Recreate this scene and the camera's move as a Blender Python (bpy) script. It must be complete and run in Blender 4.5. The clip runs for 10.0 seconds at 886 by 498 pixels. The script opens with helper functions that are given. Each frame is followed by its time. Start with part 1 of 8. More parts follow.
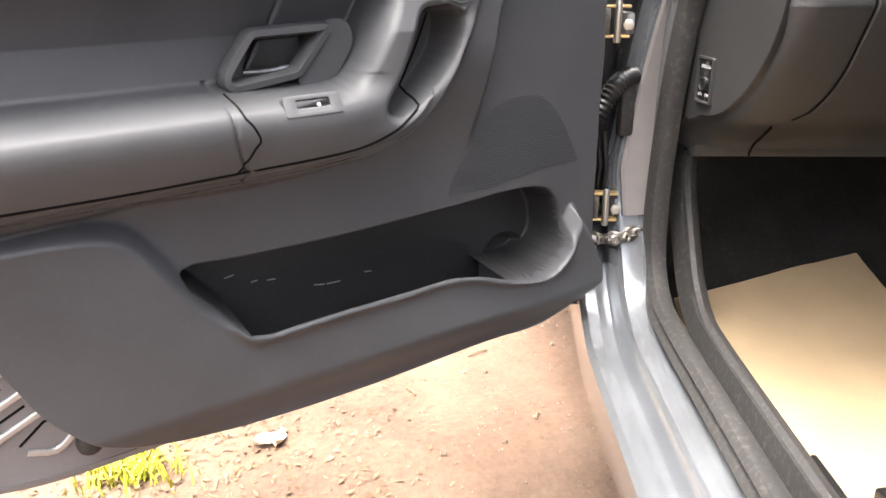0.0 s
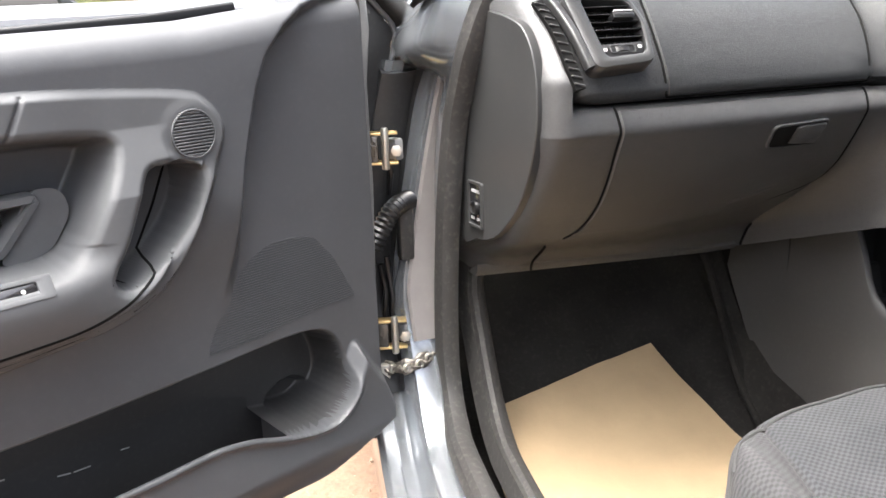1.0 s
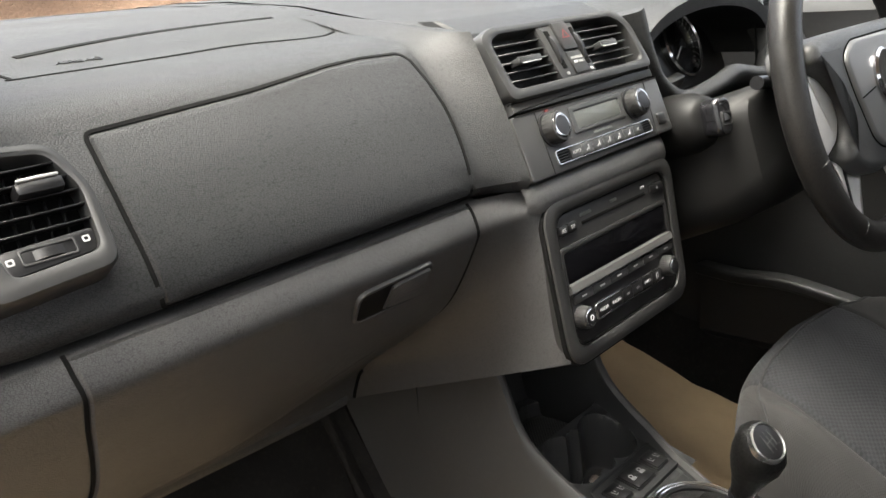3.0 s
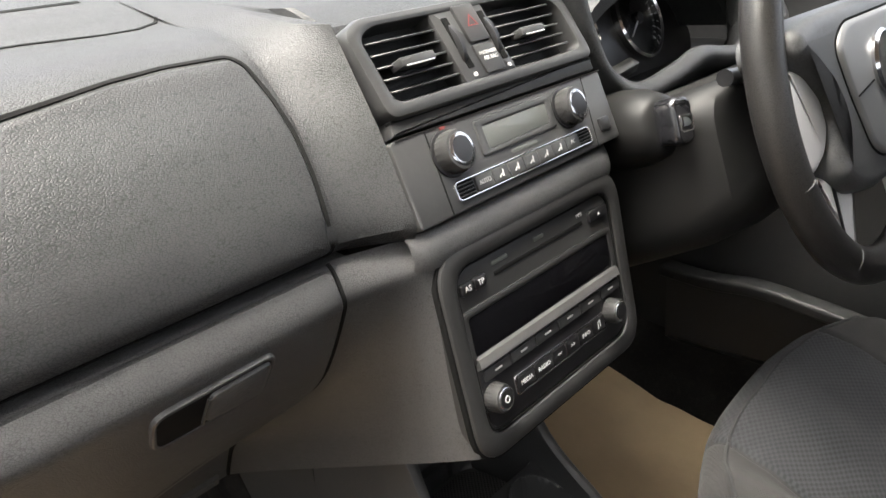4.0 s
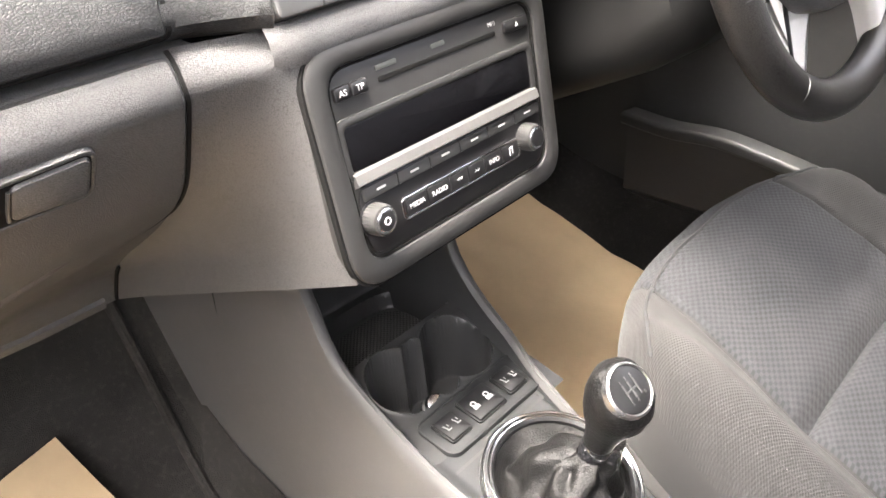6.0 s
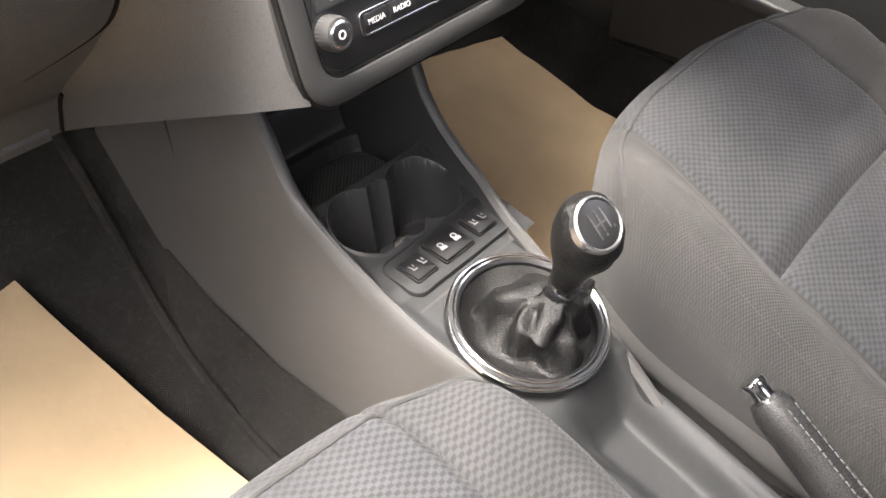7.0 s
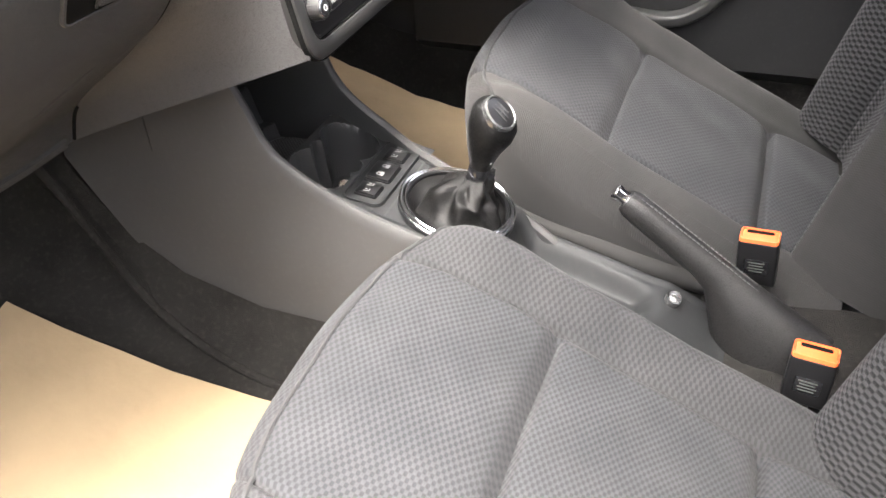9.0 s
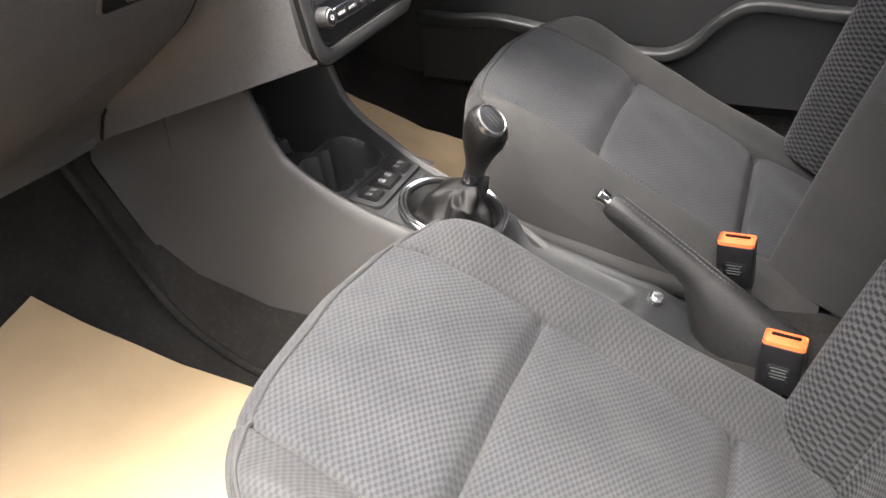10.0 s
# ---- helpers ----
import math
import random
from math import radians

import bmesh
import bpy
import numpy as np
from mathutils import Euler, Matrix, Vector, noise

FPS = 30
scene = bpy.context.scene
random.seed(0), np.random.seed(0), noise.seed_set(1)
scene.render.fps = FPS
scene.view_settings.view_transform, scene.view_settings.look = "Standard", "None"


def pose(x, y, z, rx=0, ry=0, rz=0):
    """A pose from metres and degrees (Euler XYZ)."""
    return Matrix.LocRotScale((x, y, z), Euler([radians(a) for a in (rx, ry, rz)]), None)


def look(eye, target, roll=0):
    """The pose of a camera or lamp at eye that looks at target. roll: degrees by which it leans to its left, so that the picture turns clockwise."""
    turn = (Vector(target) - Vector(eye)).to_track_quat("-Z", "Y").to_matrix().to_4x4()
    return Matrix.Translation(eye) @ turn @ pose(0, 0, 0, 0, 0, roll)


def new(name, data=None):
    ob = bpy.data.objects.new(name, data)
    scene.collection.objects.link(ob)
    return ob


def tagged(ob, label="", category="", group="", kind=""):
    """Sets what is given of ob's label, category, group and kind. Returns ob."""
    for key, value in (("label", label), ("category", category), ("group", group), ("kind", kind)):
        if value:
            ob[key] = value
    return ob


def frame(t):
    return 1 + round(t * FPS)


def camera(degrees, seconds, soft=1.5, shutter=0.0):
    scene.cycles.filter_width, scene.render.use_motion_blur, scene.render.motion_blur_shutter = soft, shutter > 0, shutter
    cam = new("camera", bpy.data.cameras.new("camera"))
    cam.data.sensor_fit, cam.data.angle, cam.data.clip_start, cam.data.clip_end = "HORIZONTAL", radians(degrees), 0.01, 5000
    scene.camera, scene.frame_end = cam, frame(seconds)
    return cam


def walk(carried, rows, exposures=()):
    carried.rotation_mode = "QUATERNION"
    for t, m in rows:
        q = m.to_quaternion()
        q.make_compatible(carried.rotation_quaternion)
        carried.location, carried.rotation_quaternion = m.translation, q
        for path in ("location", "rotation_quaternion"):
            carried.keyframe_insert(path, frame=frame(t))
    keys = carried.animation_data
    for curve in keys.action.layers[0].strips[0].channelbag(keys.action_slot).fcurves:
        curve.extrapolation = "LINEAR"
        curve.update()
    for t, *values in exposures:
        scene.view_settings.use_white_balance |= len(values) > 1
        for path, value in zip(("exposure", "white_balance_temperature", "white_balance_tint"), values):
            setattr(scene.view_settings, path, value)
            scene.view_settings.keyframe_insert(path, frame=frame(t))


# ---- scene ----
cam = camera(57.5, 10.0)
PATH = [
    (0, (-1.1650, -0.8302, 0.8298), (-1.0243, 0.0921, 0.4697), -0.47),
    (0.5, (-1.1063, -0.8312, 0.8536), (-0.9265, 0.0940, 0.5195), 0.31),
    (1, (-1.0537, -0.7653, 0.8983), (-0.7231, 0.1339, 0.6119), -1.95),
    (1.5, (-1.0195, -0.6943, 0.9334), (-0.5666, 0.1494, 0.6456), -3.26),
    (2, (-0.8981, -0.5984, 0.9478), (-0.4071, 0.2270, 0.6692), -4.57),
    (2.5, (-0.7883, -0.5184, 0.9630), (-0.2289, 0.2612, 0.6811), -4.19),
    (3, (-0.7075, -0.4475, 0.9753), (-0.0260, 0.2140, 0.6625), -5.02),
    (4.5, (-0.4283, -0.3599, 0.9835), (0.2391, 0.2741, 0.5929), -5.45),
    (5, (-0.4186, -0.3796, 0.9734), (0.2296, 0.2574, 0.5561), -4.24),
    (5.5, (-0.4206, -0.3866, 0.9532), (0.2145, 0.2400, 0.5015), -3.28),
    (6, (-0.4095, -0.3997, 0.9171), (0.2078, 0.1928, 0.3996), -3.64),
    (7.5, (-0.3920, -0.4056, 0.8667), (0.1491, 0.0818, 0.1814), -1.99),
    (8, (-0.4488, -0.3857, 0.8762), (0.1206, 0.0501, 0.1792), -2.42),
    (8.5, (-0.6016, -0.4021, 0.9192), (0.0668, -0.0685, 0.2545), -3.48),
    (9, (-0.7384, -0.4234, 0.9178), (-0.0017, -0.1073, 0.3200), -3.94),
    (9.5, (-0.7846, -0.4335, 0.8937), (-0.0245, -0.1237, 0.3225), -3.22),
    (10, (-0.8187, -0.4798, 0.8900), (-0.0468, -0.1323, 0.3576), -3.71),
]
walk(cam, [(t, look(eye, target, roll)) for t, eye, target, roll in PATH],
     exposures=[(0, 3.7, 6590, 10), (0.5, 3.92, 6560, 9), (1.2, 3.85, 6380, 7), (2.0, 3.6, 6400, 6), (3.2, 3.2, 6800, 4), (4.5, 3.7, 6680, 7), (5.0, 3.95, 6700, 8), (5.5, 4.55, 6790, 9), (6.0, 5.2, 6800, 10), (6.3, 5.05, 6800, 10), (7.4, 4.52, 6680, 10), (8.0, 4.48, 6620, 10), (8.5, 4.55, 6620, 10), (9.0, 4.52, 6600, 9), (10.0, 4.28, 6620, 9)])

# ---- world and light: bright overcast day ----
world = bpy.data.worlds.new("overcast_sky")
scene.world = world
world.use_nodes = True
wn = world.node_tree.nodes
sky = wn.new("ShaderNodeTexSky")
sky.sky_type = 'NISHITA'
sky.sun_disc = False
SUN_ELEV, SUN_ROT = radians(76), radians(260)
sky.sun_elevation, sky.sun_rotation = SUN_ELEV, SUN_ROT
sky.air_density, sky.dust_density, sky.ozone_density = 0.35, 8.0, 0.3
grey = wn.new("ShaderNodeHueSaturation")
grey.inputs["Saturation"].default_value = 0.62
world.node_tree.links.new(sky.outputs[0], grey.inputs["Color"])
world.node_tree.links.new(grey.outputs[0], wn["Background"].inputs[0])
wn["Background"].inputs[1].default_value = 0.15

sun_data = bpy.data.lights.new("sun", 'SUN')
sun_data.energy, sun_data.angle, sun_data.color = 0.6, radians(60), (1.0, 0.99, 0.97)
sun = new("sun", sun_data)
sun_dir = Vector((math.sin(SUN_ROT) * math.cos(SUN_ELEV), math.cos(SUN_ROT) * math.cos(SUN_ELEV), math.sin(SUN_ELEV)))
sun.matrix_world = look(sun_dir * 20, (0, 0, 0))

# ---- materials ----
def link(m, a, b):
    m.node_tree.links.new(a, b)


def base_mat(name, color, rough=0.5, metal=0.0):
    m = bpy.data.materials.new(name)
    m.use_nodes = True
    b = m.node_tree.nodes["Principled BSDF"]
    b.inputs["Base Color"].default_value = (*color, 1)
    b.inputs["Roughness"].default_value = rough
    b.inputs["Metallic"].default_value = metal
    return m, b


def node(m, kind, **inputs):
    n = m.node_tree.nodes.new(kind)
    for k, v in inputs.items():
        n.inputs[k.replace("_", " ")].default_value = v
    return n


def coords(m, scale=1.0, out="Object"):
    c = m.node_tree.nodes.new("ShaderNodeTexCoord")
    mp = m.node_tree.nodes.new("ShaderNodeMapping")
    mp.inputs["Scale"].default_value = (scale, scale, scale) if isinstance(scale, (int, float)) else scale
    link(m, c.outputs[out], mp.inputs["Vector"])
    return mp.outputs["Vector"]


def ramp(m, fac, stops):
    r = m.node_tree.nodes.new("ShaderNodeValToRGB")
    e = r.color_ramp.elements
    while len(e) < len(stops):
        e.new(0.5)
    for el, (p, c) in zip(e, stops):
        el.position, el.color = p, (*c, 1) if len(c) == 3 else c
    link(m, fac, r.inputs["Fac"])
    return r.outputs["Color"]


def surface(name, color, rough=0.5, metal=0.0, grain=900.0, bump=0.15, mottle=0.12, dust=0.0, kind="noise", spec=0.38, coat=0.0, dist=0.0004, dust_color=(0.35, 0.32, 0.28)):
    """A moulded or painted surface: fine relief, a slow change of tone and gloss, and a film of dust in patches."""
    m, b = base_mat(name, color, rough, metal)
    v = coords(m, (0.55, 1.0, 1.0) if kind == "leather" else 1.0)
    slow = node(m, "ShaderNodeTexNoise", Scale=9.0, Detail=5.0, Roughness=0.6)
    link(m, v, slow.inputs["Vector"])
    lo = tuple(c * (1 - mottle) for c in color)
    hi = tuple(min(1, c * (1 + mottle)) for c in color)
    col = ramp(m, slow.outputs["Fac"], [(0.3, lo), (0.7, hi)])
    if dust:
        fine = node(m, "ShaderNodeTexNoise", Scale=140.0, Detail=3.0)
        link(m, v, fine.inputs["Vector"])
        patch = ramp(m, fine.outputs["Fac"], [(0.52, (0, 0, 0)), (0.85, (dust * 0.35,) * 3)])
        mix = m.node_tree.nodes.new("ShaderNodeMixRGB")
        mix.inputs["Color2"].default_value = (*dust_color, 1)
        link(m, patch, mix.inputs["Fac"])
        link(m, col, mix.inputs["Color1"])
        col = mix.outputs["Color"]
    link(m, col, b.inputs["Base Color"])
    rr = ramp(m, slow.outputs["Fac"], [(0.25, (max(0.02, rough - 0.07),) * 3), (0.75, (min(1, rough + 0.07),) * 3)])
    link(m, rr, b.inputs["Roughness"])
    if bump:
        if kind == "leather":
            g = node(m, "ShaderNodeTexVoronoi", Scale=grain)
            g.feature = 'DISTANCE_TO_EDGE'
            warp = node(m, "ShaderNodeTexNoise", Scale=grain * 0.3, Detail=2.0)
            link(m, v, warp.inputs["Vector"])
            add = m.node_tree.nodes.new("ShaderNodeVectorMath")
            add.operation = 'MULTIPLY_ADD'
            add.inputs[1].default_value = (0.0016, 0.0016, 0.0016)
            link(m, warp.outputs["Color"], add.inputs[0])
            link(m, v, add.inputs[2])
            link(m, add.outputs[0], g.inputs["Vector"])
            h = ramp(m, g.outputs["Distance"], [(0.0, (0, 0, 0)), (0.20, (0.75, 0.75, 0.75)), (0.55, (1, 1, 1))])
            crease = ramp(m, g.outputs["Distance"], [(0.0, (0.5, 0.5, 0.5)), (0.12, (1, 1, 1))])
            dark = node(m, "ShaderNodeMixRGB", Fac=1.0)
            dark.blend_type = 'MULTIPLY'
            link(m, col, dark.inputs["Color1"])
            link(m, crease, dark.inputs["Color2"])
            link(m, dark.outputs["Color"], b.inputs["Base Color"])
            pit = ramp(m, g.outputs["Distance"], [(0.0, (spec * 0.55,) * 3), (0.12, (spec,) * 3)])
            link(m, pit, b.inputs["Specular IOR Level"])
        else:
            g = node(m, "ShaderNodeTexNoise", Scale=grain, Detail=2.0)
            link(m, v, g.inputs["Vector"])
            h = g.outputs["Fac"]
        bp = node(m, "ShaderNodeBump", Strength=bump, Distance=dist)
        link(m, h, bp.inputs["Height"])
        link(m, bp.outputs["Normal"], b.inputs["Normal"])
    b.inputs["Specular IOR Level"].default_value = spec
    if coat:
        b.inputs["Coat Weight"].default_value = coat
        b.inputs["Coat Roughness"].default_value = 0.08
    return m


def weave(name, color, hi, pitch=0.008, bump=0.6, checks=True, rough=0.9, aspect=1.0):
    """Seat cloth: small staggered tufts on a knitted ground, laid out in metres on the UV map."""
    m, b = base_mat(name, color, rough)
    v = coords(m, 1.0, "UV")
    k = 2 * math.pi / pitch
    sep = m.node_tree.nodes.new("ShaderNodeSeparateXYZ")
    link(m, v, sep.inputs[0])

    def mth(op, a, bb):
        n = m.node_tree.nodes.new("ShaderNodeMath")
        n.operation = op
        for i, x in enumerate((a, bb)):
            if x is None:
                continue
            if isinstance(x, (int, float)):
                n.inputs[i].default_value = x
            else:
                link(m, x, n.inputs[i])
        return n.outputs[0]
    sx = mth('SINE', mth('MULTIPLY', sep.outputs[0], k), None)
    sy = mth('SINE', mth('MULTIPLY', sep.outputs[1], k * aspect), None)
    tuft = mth('MULTIPLY', sx, sy)
    fine = node(m, "ShaderNodeTexNoise", Scale=1600.0, Detail=2.0)
    link(m, v, fine.inputs["Vector"])
    slow = node(m, "ShaderNodeTexNoise", Scale=14.0, Detail=4.0)
    link(m, v, slow.inputs["Vector"])
    h = mth('ADD', mth('MULTIPLY', tuft, 0.5), mth('MULTIPLY', fine.outputs["Fac"], 0.7))
    lo = tuple(c * 0.7 for c in color)
    pat = ramp(m, mth('ADD', mth('MULTIPLY', tuft, 0.45 if checks else 0.15), 0.5), [(0.35, lo if checks else color), (0.6, hi)])
    tone = ramp(m, slow.outputs["Fac"], [(0.3, (0.82, 0.82, 0.82)), (0.7, (1.12, 1.1, 1.08))])
    mul = m.node_tree.nodes.new("ShaderNodeMixRGB")
    mul.blend_type = 'MULTIPLY'
    mul.inputs["Fac"].default_value = 1.0
    link(m, pat, mul.inputs["Color1"])
    link(m, tone, mul.inputs["Color2"])
    link(m, mul.outputs[0], b.inputs["Base Color"])
    bp = node(m, "ShaderNodeBump", Strength=bump, Distance=0.0012)
    link(m, h, bp.inputs["Height"])
    link(m, bp.outputs["Normal"], b.inputs["Normal"])
    b.inputs["Sheen Weight"].default_value = 0.03
    b.inputs["Sheen Roughness"].default_value = 0.5
    b.inputs["Specular IOR Level"].default_value = 0.25
    return m


M_DASH = surface("dash_plastic", (0.0132, 0.0138, 0.0144), 0.46, grain=700, bump=0.42, kind="leather", dist=0.0005, dust=0.03, spec=0.36)
M_LOWER = surface("lower_dash_plastic", (0.0350, 0.0352, 0.0356), 0.44, grain=860, bump=0.34, kind="leather", dist=0.0005, dust=0.05, spec=0.55)
M_SMOOTH = surface("satin_grey_plastic", (0.019, 0.0193, 0.0195), 0.42, grain=1400, bump=0.08, dust=0.04)
M_TRIM = surface("door_trim_plastic", (0.040, 0.0418, 0.0455), 0.46, grain=700, bump=0.2, dust=0.05)
# door trim again, darkened in colour for the shade on the driver's side
M_TRIM_SHADED = surface("shaded_door_trim", (0.020, 0.020, 0.0205), 0.46, grain=700, bump=0.2, dust=0.05)
M_ARM = surface("armrest_plastic", (0.050, 0.052, 0.055), 0.55, grain=900, bump=0.15, dust=0.05, spec=0.3)
M_BLACK = surface("black_plastic", (0.006, 0.006, 0.0065), 0.35, grain=900, bump=0.06)
# black shroud plastic; on the knee panel it paints in the footwell shade
M_SHROUD = surface("shroud_and_shaded_knee_plastic", (0.0065, 0.0065, 0.0064), 0.46, grain=900, bump=0.12, spec=0.13)
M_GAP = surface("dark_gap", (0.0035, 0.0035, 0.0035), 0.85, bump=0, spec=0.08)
M_BEZEL = surface("charcoal_radio_plastic", (0.0135, 0.0135, 0.0135), 0.45, grain=1400, bump=0.06, spec=0.32)
M_SCREEN = surface("black_screen_glass", (0.0025, 0.0025, 0.003), 0.12, bump=0, mottle=0.0, spec=0.14)
M_GLOSS = surface("gloss_black", (0.008, 0.008, 0.009), 0.09, bump=0, mottle=0.05, coat=0.6)
M_CHROME = surface("chrome", (0.75, 0.75, 0.76), 0.13, 1.0, bump=0.02, mottle=0.05)
M_SILVER = surface("silver_paint", (0.36, 0.36, 0.355), 0.35, 0.6, grain=1800, bump=0.03)
M_LEDGE = surface("satin_ledge", (0.045, 0.045, 0.0445), 0.48, 0.2, grain=1800, bump=0.03)
M_PAINT = surface("grey_blue_car_paint", (0.21, 0.226, 0.242), 0.2, 0.7, grain=2500, bump=0.03, coat=0.8, dust=0.25, dust_color=(0.3, 0.24, 0.19))
M_PRIMER = surface("grey_inner_paint", (0.15, 0.14, 0.135), 0.45, 0.2, grain=900, bump=0.1, dust=0.2)
M_RUBBER = surface("black_rubber", (0.016, 0.0155, 0.015), 0.6, grain=500, bump=0.25, dust=0.3)
M_CARPET = surface("black_carpet", (0.018, 0.017, 0.016), 0.98, grain=800, bump=1.0, dist=0.003, mottle=0.35, spec=0.1, dust=0.12)
M_PAPER = surface("brown_kraft_paper", (0.27, 0.200, 0.122), 0.75, grain=70, bump=0.25, mottle=0.10, dist=0.002, spec=0.3)
M_LEATHER = surface("black_leather", (0.0045, 0.0044, 0.0044), 0.45, grain=420, bump=0.5, kind="leather", dist=0.0005, dust=0.02, spec=0.2)
M_BOOT = surface("worn_grey_leather", (0.0115, 0.0112, 0.0111), 0.5, grain=520, bump=0.3, kind="leather", dist=0.0004, mottle=0.25, dust=0.05, spec=0.35)
M_WHEEL = surface("worn_rim_leather", (0.016, 0.0152, 0.0144), 0.36, grain=700, bump=0.25, kind="leather", dist=0.0003, mottle=0.35)
M_DARKCHROME = surface("dark_chrome", (0.22, 0.22, 0.22), 0.25, 0.9, grain=900, bump=0.05)
M_KNOB = surface("dark_knob_plastic", (0.022, 0.022, 0.022), 0.3, 0.2, grain=900, bump=0.05)
M_HUB = surface("hub_plastic", (0.045, 0.046, 0.046), 0.42, grain=700, bump=0.3, kind="leather", spec=0.5)
M_COVER = surface("airbag_cover_plastic", (0.10, 0.102, 0.103), 0.4, grain=1400, bump=0.08, spec=0.5)
M_SPOKE = surface("silver_spoke_paint", (0.6, 0.6, 0.595), 0.34, 0.25, grain=1800, bump=0.03)
M_ORANGE = surface("orange_red_plastic", (0.66, 0.11, 0.03), 0.4, bump=0.03)
M_WHITE = surface("white_print", (0.30, 0.30, 0.30), 0.5, bump=0)
M_ICON = surface("grey_print", (0.2, 0.2, 0.2), 0.5, bump=0)
M_RED = surface("red_print", (0.10, 0.012, 0.010), 0.5, bump=0)
M_LCD = surface("grey_lcd", (0.046, 0.049, 0.046), 0.45, bump=0, coat=0.15)
M_ZINC = surface("zinc_steel", (0.5, 0.48, 0.43), 0.38, 0.9, grain=400, bump=0.2, dust=0.2)
M_GOLD = surface("yellow_passivated_steel", (0.52, 0.38, 0.18), 0.38, 0.8, grain=300, bump=0.2, mottle=0.3)
M_GREASE = surface("greasy_steel", (0.1, 0.09, 0.08), 0.2, 0.6, grain=250, bump=0.8, dist=0.002, mottle=0.4)
M_HEADLINER = surface("grey_headliner", (0.30, 0.30, 0.29), 0.95, grain=900, bump=0.4)
M_SEAM = surface("seat_seam_thread", (0.021, 0.021, 0.0215), 0.9, bump=0)
M_STITCH = surface("grey_thread", (0.075, 0.075, 0.075), 0.8, bump=0)
M_CLOTH = weave("seat_insert_cloth", (0.0240, 0.0248, 0.0272), (0.0300, 0.0310, 0.0338), 0.0092, 0.42, aspect=1.45)
M_SIDE = weave("seat_side_cloth", (0.0195, 0.0191, 0.0190), (0.0250, 0.0246, 0.0244), 0.003, 0.35, checks=False)
M_BACKCLOTH = weave("backrest_cloth", (0.010, 0.010, 0.011), (0.038, 0.038, 0.040), 0.0098, 0.9, aspect=1.15)
M_BOLSTER = weave("seat_bolster_cloth", (0.0245, 0.0247, 0.0262), (0.0290, 0.0293, 0.0311), 0.0092, 0.4, aspect=1.45)


def glass_mat():
    m, b = base_mat("clear_glass", (0.95, 0.97, 0.96), 0.0)
    b.inputs["Transmission Weight"].default_value = 1.0
    b.inputs["IOR"].default_value = 1.1
    return m


M_GLASS = glass_mat()

# ---- mesh helpers ----
def part(name, bm, material, parent=None, label="", sharp=38):
    me = bpy.data.meshes.new(name)
    bmesh.ops.recalc_face_normals(bm, faces=bm.faces)
    bm.to_mesh(me)
    bm.free()
    me.polygons.foreach_set("use_smooth", [True] * len(me.polygons))
    me.set_sharp_from_angle(angle=radians(sharp))
    me.materials.append(material)
    ob = new(name, me)
    if parent is not None:
        ob.parent = parent
    if label:
        tagged(ob, label)
    return ob


def thing(name, label, category, m=None, group="", kind=""):
    ob = new(name)
    ob.empty_display_size = 0.05
    if m is not None:
        ob.matrix_world = m
    return tagged(ob, label, category, group, kind)


def V(*a):
    return Vector(a)


def loops(bm, rings, close=True, cap0=False, cap1=False, m=None):
    """Skins rings of equally many points."""
    rows = [[bm.verts.new(m @ Vector(p) if m is not None else Vector(p)) for p in r] for r in rings]
    n = len(rows[0])
    for a, b in zip(rows, rows[1:]):
        for i in range(n if close else n - 1):
            j = (i + 1) % n
            bm.faces.new((a[i], a[j], b[j], b[i]))
    if cap0:
        bm.faces.new(rows[0][::-1])
    if cap1:
        bm.faces.new(rows[-1])
    return rows


def rrect(w, h, r, n=5, cx=0.0, cy=0.0):
    pts = []
    r = min(r, w / 2 - 1e-5, h / 2 - 1e-5)
    for qx, qy, a0 in ((1, 1, 0), (-1, 1, 90), (-1, -1, 180), (1, -1, 270)):
        for i in range(n + 1):
            a = radians(a0 + 90 * i / n)
            pts.append((cx + qx * (w / 2 - r) + r * math.cos(a), cy + qy * (h / 2 - r) + r * math.sin(a)))
    return pts


def circle(r, n=32, cx=0.0, cy=0.0):
    return [(cx + r * math.cos(2 * math.pi * i / n), cy + r * math.sin(2 * math.pi * i / n)) for i in range(n)]


def inset(pts, d):
    """Moves each point of a counter-clockwise outline inwards by d."""
    out, n = [], len(pts)
    for i in range(n):
        p, a, b = Vector(pts[i]), Vector(pts[i - 1]), Vector(pts[(i + 1) % n])
        e, f = (p - a), (b - p)
        if e.length < 1e-9 or f.length < 1e-9:
            out.append(tuple(p))
            continue
        e.normalize(), f.normalize()
        nn = Vector((-e.y - f.y, e.x + f.x))
        if nn.length < 1e-6:
            out.append(tuple(p))
            continue
        nn.normalize()
        c = max(0.4, nn.dot(Vector((-e.y, e.x))))
        out.append(tuple(p + nn * (d / c)))
    return out


def round_poly(pts, r, n=4):
    """Rounds the corners of an outline."""
    out, k = [], len(pts)
    for i in range(k):
        p, a, b = Vector(pts[i]), Vector(pts[i - 1]), Vector(pts[(i + 1) % k])
        d1, d2 = (a - p), (b - p)
        q = min(r, d1.length * 0.45, d2.length * 0.45)
        s, e = p + d1.normalized() * q, p + d2.normalized() * q
        for j in range(n + 1):
            t = j / n
            out.append(tuple(s * (1 - t) ** 2 + p * 2 * t * (1 - t) + e * t * t))
    return out


